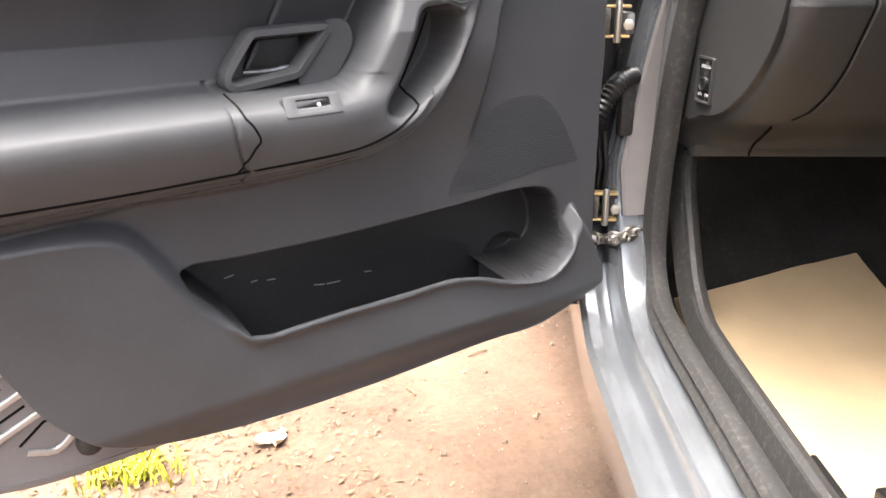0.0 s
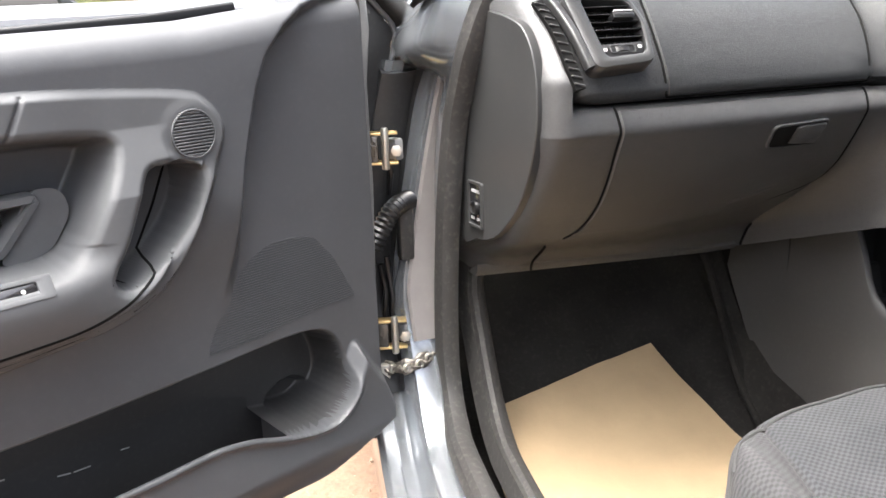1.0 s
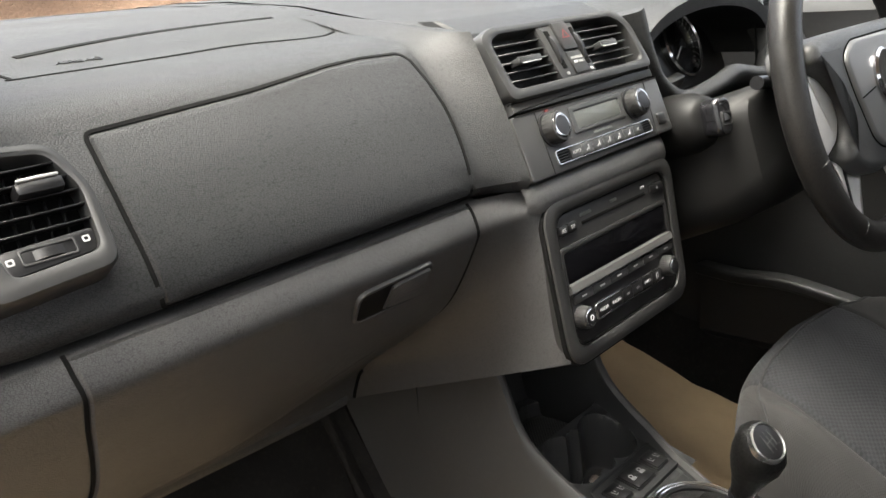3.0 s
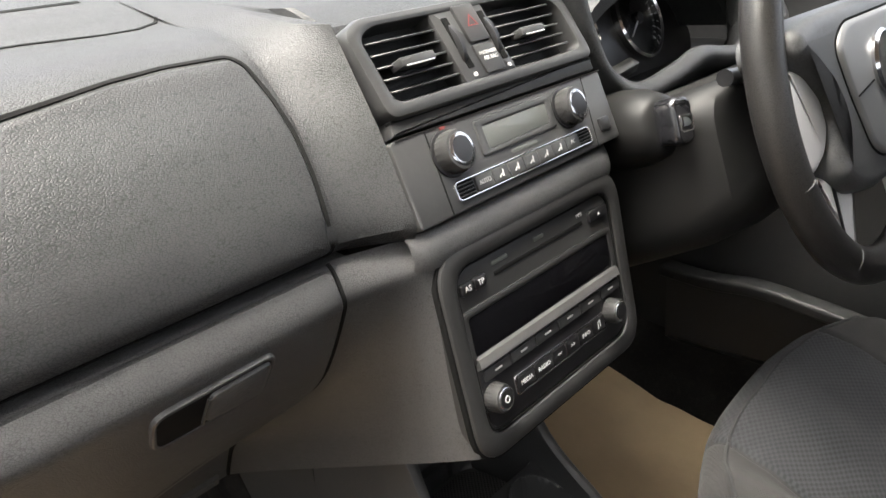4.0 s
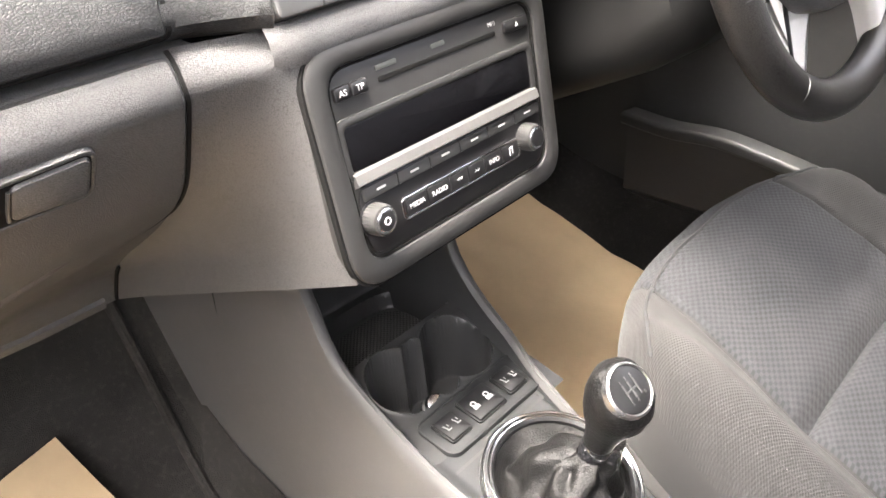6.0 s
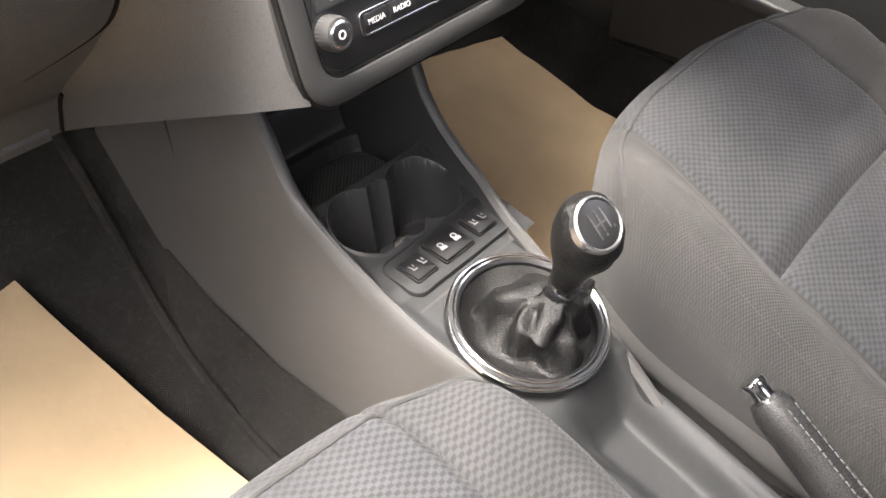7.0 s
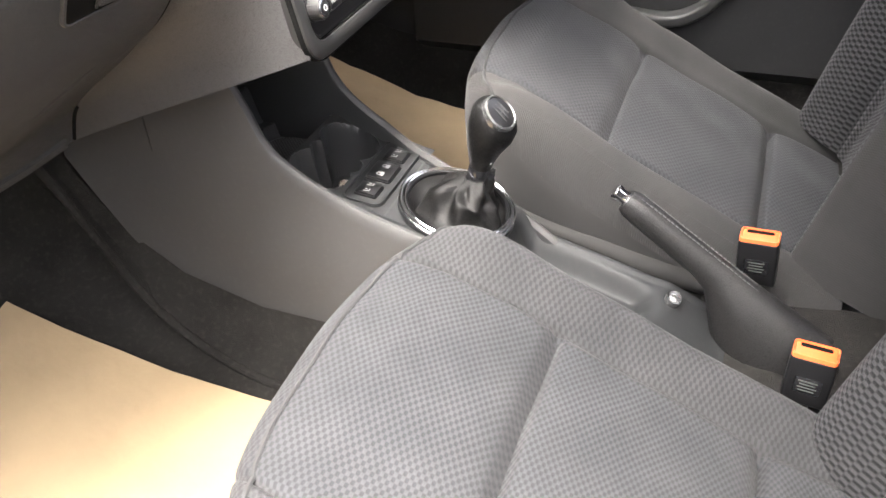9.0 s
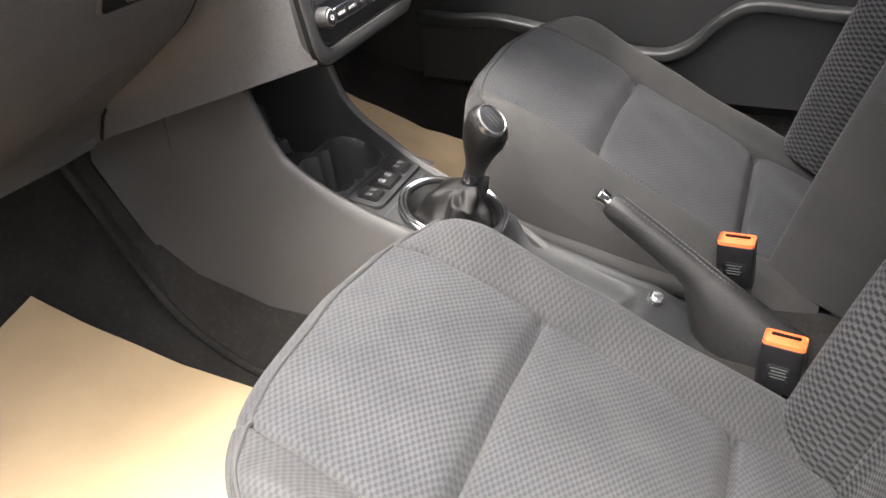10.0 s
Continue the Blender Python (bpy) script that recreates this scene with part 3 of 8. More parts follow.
# ---- dashboard ----
dash = thing("dashboard", "dark grey grained plastic dashboard with a long passenger shelf lid", "dashboard")
UP_Z = [0.787, 0.790, 0.798, 0.809, 0.833, 0.87, 0.90, 0.917, 0.928, 0.9355]
UP_Y = [0.038, 0.026, 0.021, 0.022, 0.031, 0.054, 0.080, 0.097, 0.130, 0.185]
LO_Z = [0.515, 0.53, 0.553, 0.575, 0.60, 0.63, 0.67, 0.71, 0.748, 0.758, 0.768, 0.778, 0.785]
LO_Y = [0.240, 0.230, 0.208, 0.174, 0.138, 0.108, 0.073, 0.044, 0.0205, 0.0160, 0.0178, 0.0225, 0.030]
LO_YR = [0.240, 0.236, 0.226, 0.200, 0.164, 0.123, 0.077, 0.045, 0.0205, 0.0160, 0.0178, 0.0225, 0.030]


def rise(x, z):
    """The lower edge climbs towards the door."""
    return 0.050 * max(0.0, -0.245 - x) * min(1.0, max(0.0, (0.60 - z) / 0.07))


UP_S = smooth_path([(0, y, z) for y, z in zip(UP_Y, UP_Z)], 4)
LO_S = smooth_path([(0, y, z) for y, z in zip(LO_Y, LO_Z)], 4)
LO_R = smooth_path([(0, y, z) for y, z in zip(LO_YR, LO_Z)], 4)


def face_up(x, z):
    return V(x, interp(z, [p.z for p in UP_S], [p.y for p in UP_S]), z)


def face_lo(x, z):
    """The lower face: it falls back further beside the stack than at the door."""
    k = float(smooth01((x + 0.42) / 0.22))
    a, b = interp(z, [p.z for p in LO_S], [p.y for p in LO_S]), interp(z, [p.z for p in LO_R], [p.y for p in LO_R])
    return V(x, a + (b - a) * k, z)


RADIO = plane_at((0.002, -0.0155, 0.688), (0, -0.986, 0.168))
CLIM = plane_at((0.008, 0.029, 0.860), (0, -0.922, 0.386))
VENT = plane_at((0.008, 0.029, 0.860), (0, -0.890, 0.456))


def build_dash():
    # upper pad: one moulding from the windscreen to the overhanging lip
    prof = list(UP_S) + smooth_path([(0, 0.205, 0.9395), (0, 0.24, 0.949), (0, 0.29, 0.9595), (0, 0.36, 0.967), (0, 0.45, 0.972), (0, 0.58, 0.976), (0, 0.70, 0.975), (0, 0.72, 0.968), (0, 0.725, 0.90)], 3)
    prof = [V(0, 0.09, 0.786), V(0, 0.055, 0.7862)] + prof
    xs = [-0.601, -0.600, -0.597, -0.590, -0.581, -0.57] + list(np.linspace(-0.55, -0.14, 24)) + [-0.128]
    bm = bmesh.new()
    rows = []
    for x in xs:
        e = max(0.0, (-0.57 - x) / 0.031)
        pull = 0.013 * (1 - math.sqrt(max(0, 1 - e * e)))
        rows.append([(x, p.y + (pull if p.y < 0.25 else pull * max(0, 1 - (p.y - 0.25) * 8)), p.z + (pull * 0.6 if p.z < 0.80 else -pull * 0.25)) for p in prof])
    loops(bm, rows, False)
    part("upper_pad", bm, M_DASH, dash, "grained soft dashboard pad")
    # pad turns forward to meet the stack
    bm = bmesh.new()
    zs = np.linspace(0, 1, 18)
    a = [face_up(-0.1770 + 0.008 * float(smooth01(t * 1.3)), 0.7875 + 0.1475 * t) for t in zs]
    b = [(CLIM @ V(-0.1335 + 0.002 * t, -0.0815 + 0.0815 * t / 0.52, 0.004)) if t < 0.52 else (VENT @ V(-0.1325, 0.076 * (t - 0.52) / 0.48, 0.004)) for t in zs]
    b = [q + V(0, 0.007 * max(0.0, 1 - t / 0.09) ** 2, 0) for t, q in zip(zs, b)]
    rows = []
    for k in np.linspace(0, 1, 16):
        w = k ** 1.35
        rows.append([V(p.x + (q.x - p.x) * k, p.y + (q.y - p.y) * w, p.z + (q.z - p.z) * k) + V(0, -0.0008, 0.0004) for p, q in zip(a, b)])
    for i, r in enumerate(rows):
        r[0:0] = [r[0] + V(0, 0.05, -0.003), r[0] + V(0, 0.010, -0.004), r[0] + V(0, 0.003, -0.002)]
        q, k = r[-1], i / 15
        r += [V(q.x, 0.205, 0.9415 + 0.0045 * k), V(q.x, 0.25, 0.952), V(q.x, 0.31, 0.962), V(q.x, 0.45, 0.973), V(q.x, 0.58, 0.977), V(q.x, 0.715, 0.973), V(q.x, 0.728, 0.90)]
    loops(bm, rows, False)
    part("pad_shoulder", bm, M_DASH, dash, "grained shoulder of the pad beside the stack")
    # lower moulding with the end cheek
    lo = list(LO_S)[:-1] + smooth_path([(0, 0.034, 0.788), (0, 0.016, 0.81), (0, 0.024, 0.83), (0, 0.052, 0.87), (0, 0.080, 0.90), (0, 0.118, 0.924), (0, 0.19, 0.938), (0, 0.30, 0.944), (0, 0.45, 0.945)], 3)
    lo = [V(0, 0.30, 0.520)] + lo
    bm = bmesh.new()
    rows = []
    for x, off, sh in ((-0.660, 0.32, 0.10), (-0.657, 0.25, 0.07), (-0.653, 0.17, 0.05), (-0.6485, 0.10, 0.032), (-0.6445, 0.052, 0.018), (-0.6415, 0.036, 0.013), (-0.6385, 0.024, 0.009), (-0.634, 0.0145, 0.005), (-0.628, 0.0080, 0.003), (-0.620, 0.0032, 0.001), (-0.610, 0.0006, 0), (-0.60, 0, 0), (-0.56, 0, 0)):
        row = []
        for p in lo:
            cz = 0.745
            if x >= -0.60 and p.z > 0.787:
                p = p + V(0, 0.03, 0)
            if x < -0.605 and 0.757 < p.z < 0.812:
                p = V(0, 0.0165 - 0.0005 * (p.z - 0.757) / 0.055, p.z)
            yy = min(0.46, p.y + off)
            xx = x if off < 0.045 else min(-0.6425, -0.6430 - 0.075 * (yy - 0.05))
            row.append((xx, yy, p.z + rise(xx, p.z) + (cz - p.z) * min(0.9, off * 1.15)))
        rows.append(row)
    for x in np.linspace(-0.5, -0.166, 12):
        rows.append([(x, (face_lo(x, p.z).y if p.y < 0.25 and p.z < 0.785 else p.y + (0.055 if p.z > 0.787 else 0)), p.z + rise(x, p.z)) for p in lo])
    loops(bm, rows, False)
    part("lower_moulding", bm, M_LOWER, dash, "dark grey lower dashboard with rounded end cheek")
    # flank that runs from the glovebox to the radio
    bm = bmesh.new()
    zs = np.linspace(0, 1, 40)
    SEAM_Z, SEAM_X = [0.515, 0.556, 0.616, 0.643, 0.655, 0.680, 0.720, 0.763, 0.785], [-0.1735, -0.1690, -0.1690, -0.1690, -0.1680, -0.1685, -0.1755, -0.1812, -0.1812]
    a = [face_lo(interp(0.515 + 0.269 * t, SEAM_Z, SEAM_X), 0.515 + 0.269 * t) for t in zs]
    b = [RADIO @ V(-0.1165, -0.080 + 0.176 * t, 0.004) + V(0, 0.012 * float(smooth01((t - 0.90) / 0.10)), 0) for t in zs]
    rows = []
    for k in np.linspace(0, 1, 12):
        w = float(smooth01(k)) * 0.25 + 0.75 * k
        row = []
        for t, p, q in zip(zs, a, b):
            r = p.lerp(q, w)
            r.x = p.x + (q.x - p.x) * k ** 0.95
            row.append(r)
        rows.append(row)
    loops(bm, rows, False)
    part("stack_flank", bm, M_LOWER, dash, "lower flank of the centre stack")
    # the stack's body behind radio and climate panel, and its right flank
    bm = bmesh.new()
    rows = []
    for x, o in ((-0.121, 0.03), (-0.119, 0.012), (-0.116, 0.006), (0.0, 0.004), (0.125, 0.006), (0.137, 0.012), (0.145, 0.05), (0.148, 0.2)):
        rx = max(x, -0.106)
        row = [V(rx, 0.2, 0.60), V(rx, 0.05 + o, 0.604)] + [RADIO @ V(rx, -0.084 + 0.177 * t, 0) + V(0, o, 0) for t in np.linspace(0, 1, 8)] + [CLIM @ V(x - 0.006, -0.080 + 0.080 * t, -0.004) + V(0, o, 0) for t in np.linspace(0, 1, 5)] + [VENT @ V(x - 0.006, 0.02 + 0.056 * t, -0.004) + V(0, o, 0) for t in np.linspace(0, 1, 4)] + [V(x, 0.10 + o, 0.940), V(x, 0.2, 0.945), V(x, 0.31, 0.963), V(x, 0.45, 0.974), V(x, 0.58, 0.978), V(x, 0.715, 0.974), V(x, 0.73, 0.90)]
        if o > 0.04:
            row = row[:-11] + [p + V(0, 0, -0.045) for p in row[-11:]]
        rows.append(row)
    loops(bm, rows, False)
    part("stack_body", bm, M_DASH, dash, "grained housing of the centre stack")
    # grained band between climate panel and radio
    bm = bmesh.new()
    rows = []
    for x in np.linspace(-0.131, 0.136, 24):
        e = 0.010 * float(smooth01((abs(x) - 0.118) / 0.018))
        rows.append([(x, 0.015, 0.7890), (x, 0.0 + e, 0.7885), (x, -0.0030 + e, 0.7868), (x, -0.0075 + e, 0.7790), (x, -0.0100 + e, 0.7700), (x, -0.0085 + e, 0.7620)])
    loops(bm, rows, False)
    part("stack_band", bm, M_LOWER, dash, "grained band over the radio")
    # near-black strip that deepens the shadow under the lip, over the glovebox
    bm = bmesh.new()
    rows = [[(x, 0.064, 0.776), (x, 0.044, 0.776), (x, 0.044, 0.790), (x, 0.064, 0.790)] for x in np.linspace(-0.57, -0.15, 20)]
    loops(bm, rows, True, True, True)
    part("lip_shade", bm, M_GAP, dash)
    # lid over the passenger shelf
    lid = round_poly([(-0.487, 0.9015), (-0.489, 0.876), (-0.489, 0.846), (-0.4875, 0.816), (-0.4855, 0.791), (-0.1812, 0.791), (-0.1805, 0.820), (-0.1765, 0.845), (-0.1740, 0.868), (-0.1740, 0.893), (-0.1775, 0.911), (-0.1846, 0.9172), (-0.2298, 0.9180), (-0.2690, 0.9165), (-0.353, 0.9089)], 0.005, 3)
    dense = []
    for i in range(len(lid)):
        p, q = Vector(lid[i]), Vector(lid[(i + 1) % len(lid)])
        k = max(1, int((q - p).length / 0.02))
        dense += [tuple(p.lerp(q, j / k)) for j in range(k)]
    bm = bmesh.new()
    line_on(bm, face_up, dense, 0.0030, 0.0009)
    part("lid_gap", bm, M_GAP, dash)
    bm = bmesh.new()
    on_surface(bm, face_up, inset(dense, 0.0020), 0.0, 0.0022, 0.002, 16)
    part("shelf_lid", bm, M_DASH, dash, "large grained lid of the upper shelf")
    # glovebox door
    left = [(-0.551, 0.783), (-0.5505, 0.772), (-0.5480, 0.755), (-0.5450, 0.725), (-0.5396, 0.692), (-0.5355, 0.661), (-0.5355, 0.635), (-0.5410, 0.614), (-0.5550, 0.603)]
    right = [(-0.1830, 0.783), (-0.1830, 0.763), (-0.1800, 0.740), (-0.1770, 0.720), (-0.1700, 0.680), (-0.1690, 0.655), (-0.1760, 0.643), (-0.1950, 0.630), (-0.2200, 0.616)]
    gl = left[:-1] + [(-0.5480, 0.606), (-0.40, 0.598), (-0.26, 0.600)] + right[::-1]
    gl = round_poly(gl, 0.008, 3)
    dense = []
    for i in range(len(gl)):
        p, q = Vector(gl[i]), Vector(gl[(i + 1) % len(gl)])
        k = max(1, int((q - p).length / 0.02))
        dense += [tuple(p.lerp(q, j / k)) for j in range(k)]
    for seam in (left, right):
        bm = bmesh.new()
        line_on(bm, face_lo, [(p.x, p.y) for p in smooth_path([(q[0], q[1], 0) for q in seam], 5)], 0.0028, 0.0012, False)
        part("glovebox_gap", bm, M_GAP, dash)
    bm = bmesh.new()
    on_surface(bm, face_lo, inset(dense, 0.0020), 0.0, 0.0024, 0.0022, 24)
    gb = part("glovebox_door", bm, M_LOWER, dash, "dark grey glovebox door with a pull latch")
    bm = bmesh.new()
    P0 = face_lo(-0.2835, 0.7335)
    n0 = (face_lo(-0.28, 0.715) - face_lo(-0.28, 0.748)).cross(V(1, 0, 0)).normalized()
    if n0.y > 0:
        n0 = -n0
    LM = plane_at(P0 + n0 * 0.0032, n0)
    mouth = round_poly([(-0.0425, 0.0150), (-0.0385, -0.0175), (0.0385, -0.0185), (0.0385, 0.0190)], 0.008, 5)
    # flat near-black slab gives the shade of the hollow behind the handle
    slab(bm, mouth, -0.012, 0.0018, 0.0003, LM)
    part("latch_shade", bm, M_GAP, gb, "mouth of the latch, coloured near-black for its shade")
    bm = bmesh.new()
    ring_slab(bm, inset(mouth, -0.0032), inset(mouth, 0.0006), -0.010, 0.0026, 0.0018, LM)
    part("latch_rim", bm, M_LOWER, gb)
    bm = bmesh.new()
    slab(bm, round_poly([(-0.0075, 0.0150), (-0.0085, -0.0125), (0.0365, -0.0160), (0.0370, 0.0175)], 0.006, 5), -0.008, 0.0050, 0.0024, LM)
    part("latch_handle", bm, M_LOWER, gb, "flat pull handle of the glovebox")
    bm = bmesh.new()
    tube(bm, [LM @ V(-0.0085, 0.0135, 0.0038), LM @ V(-0.0098, 0.0, 0.0046), LM @ V(-0.0092, -0.0115, 0.0038)], 0.0012, 6)
    part("handle_edge", bm, M_SMOOTH, gb)
    # strip below the glovebox
    bm = bmesh.new()
    rows = [[face_lo(x, 0.515) + V(0, 0.03, -0.004 + rise(x, 0.515)), face_lo(x, 0.515) + V(0, -0.0005, -0.003 + rise(x, 0.515)), face_lo(x, 0.521) + V(0, -0.0022, -0.001 + rise(x, 0.521)), face_lo(x, 0.530) + V(0, 0.004, rise(x, 0.530))] for x in np.linspace(-0.636, -0.185, 24)]
    loops(bm, rows, True, True, True)
    part("lower_strip", bm, M_LOWER, dash)
    for xa, xb, za, zb in ((-0.1745, -0.1700, 0.517, 0.556), (-0.5560, -0.5750, 0.533, 0.593)):
        bm = bmesh.new()
        line_on(bm, face_lo, [(xa + (xb - xa) * k, za + (zb - za) * k) for k in np.linspace(0, 1, 10)], 0.0022, 0.0030, False)
        part("strip_joint", bm, M_GAP, dash)
    # airbag cover on the top, with its slit
    TY, TZ = [0.097, 0.130, 0.185, 0.205, 0.24, 0.29, 0.36, 0.45, 0.58, 0.70], [0.917, 0.928, 0.9355, 0.9395, 0.949, 0.9595, 0.967, 0.972, 0.976, 0.975]
    top = lambda u, v: V(u, v, interp(v, TY, TZ))
    bm = bmesh.new()
    line_on(bm, top, [(p.x, p.y) for p in smooth_path([(-0.16, 0.215, 0), (-0.30, 0.192, 0), (-0.475, 0.178, 0), (-0.488, 0.183, 0), (-0.490, 0.23, 0), (-0.478, 0.33, 0), (-0.45, 0.45, 0), (-0.40, 0.52, 0), (-0.16, 0.54, 0)], 6, True)], 0.0028, 0.0007)
    part("airbag_seam", bm, M_GAP, dash)
    bm = bmesh.new()
    line_on(bm, top, [(-0.463 + 0.27 * k, 0.232 + 0.035 * k + 0.012 * math.sin(math.pi * k)) for k in np.linspace(0, 1, 14)], 0.006, 0.0009, False)
    part("defroster_slit", bm, M_GAP, dash)
    wm = plane_at(top(-0.425, 0.207) + V(0, 0, 0.0005), (0, -0.2, 0.98), (0, 1, 0))
    words("AIRBAG", 0.011, wm, M_SMOOTH, dash, "moulded_lettering", 0.0005)
    # end cover plate with the airbag key switch
    cheek = lambda u, v: V(-0.6440 - 0.075 * (-u - 0.05), -u, v)
    cov = [(0.085, 0.882), (0.055, 0.862), (0.040, 0.83), (0.036, 0.79), (0.040, 0.75), (0.058, 0.70), (0.09, 0.655), (0.14, 0.615), (0.19, 0.602), (0.232, 0.61), (0.235, 0.86), (0.17, 0.893)]
    cov = [(-p.x, p.y) for p in smooth_path([(a, b, 0) for a, b in cov], 3, True)][::-1]
    bm = bmesh.new()
    on_surface(bm, cheek, cov, -0.01, 0.0008, 0.0012, 5)
    bmesh.ops.recalc_face_normals(bm, faces=bm.faces)
    end = part("end_cover", bm, M_SMOOTH, dash, "smooth grey cover plate on the dashboard end")
    sm = plane_at(cheek(-0.184, 0.650) + V(-0.0025, 0, 0), (-1, -0.10, 0.0))
    bm = bmesh.new()
    ring_slab(bm, rrect(0.038, 0.062, 0.003), rrect(0.031, 0.054, 0.002), -0.004, 0.003, 0.001, sm)
    part("switch_frame", bm, M_SMOOTH, end)
    bm = bmesh.new()
    slab(bm, rrect(0.031, 0.054, 0.002), -0.003, 0.0005, 0.0004, sm)
    sw = part("key_switch", bm, M_GLOSS, end, "black key switch plate with white marks")
    bm = bmesh.new()
    revolve(bm, [(0.009, 0), (0.009, 0.004), (0.0075, 0.005), (0.006, 0.0035), (0.0, 0.0035)][:-1], 24, at(sm, 0, -0.004))
    part("key_barrel", bm, M_BLACK, sw)
    words("AIRBAG", 0.0065, at(sm, 0, 0.018, 0.0008), M_WHITE, sw)
    words("ON", 0.006, at(sm, -0.008, -0.019, 0.0008), M_WHITE, sw)
    words("OFF", 0.006, at(sm, 0.008, -0.019, 0.0008), M_WHITE, sw)
    # side demister grille: slots down the band beside the vent
    gp = [V(-0.624, 0.0765, 0.900), V(-0.616, 0.050, 0.872), V(-0.611, 0.026, 0.838), V(-0.605, 0.010, 0.808)]
    gp = smooth_path(gp, 8)
    bm = bmesh.new()
    sweep(bm, [p + V(0, -0.001, 0.0005) for p in gp], [(-0.0065, -0.003), (0.0065, -0.003), (0.0065, 0.002), (-0.0065, 0.002)], up=(0, -0.8, 0.55))
    gr = part("demister_grille", bm, M_GAP, dash, "narrow slotted window vent")
    for i in range(11):
        k = (i + 0.5) / 11 * (len(gp) - 1)
        p, q = gp[int(k)], gp[min(int(k) + 1, len(gp) - 1)]
        c = p.lerp(q, k - int(k)) + V(0, -0.0034, 0.0021)
        bm = bmesh.new()
        rbox(bm, 0.0132, 0.0024, 0.0020, 0.0004, Matrix.Translation(c) @ pose(0, 0, 0, -50, 14, 0), 1)
        part("slat", bm, M_LOWER, gr)
    # dashboard left corner vent
    side_vent()
    centre_vents()
    driver_side()


def side_vent():
    vent = thing("side_air_vent", "rounded side air vent with black slats and a thumb wheel", "air vent")
    c = V(-0.553, 0.036, 0.862)
    vm = plane_at(c + V(0, -0.001, 0.004), (-0.03, -0.83, 0.56))
    out = round_poly([(0.044, -0.041), (0.047, 0.012), (0.033, 0.045), (-0.042, 0.051), (-0.049, 0.043), (-0.033, -0.047)], 0.012, 5)
    inn = round_poly([(0.035, -0.029), (0.038, 0.012), (0.027, 0.036), (-0.025, 0.042), (-0.028, 0.037), (-0.016, -0.033)], 0.007, 5)
    bm = bmesh.new()
    ring_slab(bm, out, inn, -0.02, 0.0055, 0.005, vm, 0.003)
    part("bezel", bm, M_SMOOTH, vent, "satin grey vent bezel")
    # pointed blade that runs up past the vent
    bm = bmesh.new()
    pth = smooth_path([(-0.6185, 0.112, 0.9235), (-0.6135, 0.092, 0.914), (-0.607, 0.066, 0.896), (-0.601, 0.036, 0.868), (-0.5950, 0.016, 0.840), (-0.5925, 0.010, 0.830)], 6)
    sweep(bm, pth, rrect(0.010, 0.012, 0.003), up=(0, -0.8, 0.55), scale=lambda t: 0.25 + 0.75 * float(smooth01(t / 0.35)))
    part("blade", bm, M_SMOOTH, vent, "tapered grey blade beside the vent")
    bm = bmesh.new()
    slab(bm, inset(inn, -0.001), -0.018, -0.012, 0.0005, vm)
    part("cavity", bm, M_GAP, vent)
    for i in range(5):
        y = 0.032 - 0.0098 * i
        l, r = -0.027 + 0.0022 * i, 0.034 + (0.004 if i else -0.003)
        bm = bmesh.new()
        rbox(bm, r - l, 0.0015, 0.014, 0.0006, at(vm, (l + r) / 2, y, -0.003, 14), 1)
        part("slat", bm, M_BLACK, vent)
    for i in range(6):
        bm = bmesh.new()
        rbox(bm, 0.0016, 0.046, 0.006, 0.0005, at(vm, -0.018 + 0.0095 * i, 0.011, -0.012, 0, 0, -8), 1)
        part("fin", bm, M_BLACK, vent)
    bm = bmesh.new()
    rbox(bm, 0.028, 0.009, 0.016, 0.003, at(vm, 0.016, 0.0155, 0.003))
    tab = part("thumb_tab", bm, M_BLACK, vent, "thumb tab with a bright edge")
    bm = bmesh.new()
    rbox(bm, 0.024, 0.0022, 0.003, 0.0009, at(vm, 0.016, 0.0200, 0.0102))
    part("bright_edge", bm, M_SILVER, tab)
    bm = bmesh.new()
    slab(bm, round_poly([(0.034, -0.028), (0.0365, -0.0135), (-0.0195, -0.0155), (-0.0165, -0.032)], 0.003, 2), -0.010, 0.001, 0.001, vm)
    plate = part("wheel_plate", bm, M_BLACK, vent)
    bm = bmesh.new()
    ring_slab(bm, rrect(0.032, 0.0105, 0.002, 3, 0.008, -0.0220), rrect(0.029, 0.0075, 0.0015, 3, 0.008, -0.0220), 0.0, 0.0020, 0.0005, vm)
    part("wheel_frame", bm, M_SMOOTH, plate)
    bm = bmesh.new()
    revolve(bm, [(0.0185, -0.0035), (0.0195, -0.003), (0.0195, 0.003), (0.0185, 0.0035)], 48, at(vm, 0.008, -0.0220, -0.0165, 90))
    part("thumb_wheel", bm, M_BLACK, vent)
    for x in (-0.0135, 0.0300):
        bm = bmesh.new()
        ring_slab(bm, rrect(0.0045, 0.0042, 0.001, 2, x, -0.0225 + 0.06 * (x + 0.0135)), rrect(0.0024, 0.0020, 0.0006, 2, x, -0.0225 + 0.06 * (x + 0.0135)), 0.0005, 0.0016, 0.0002, vm)
        part("mark", bm, M_WHITE, vent)


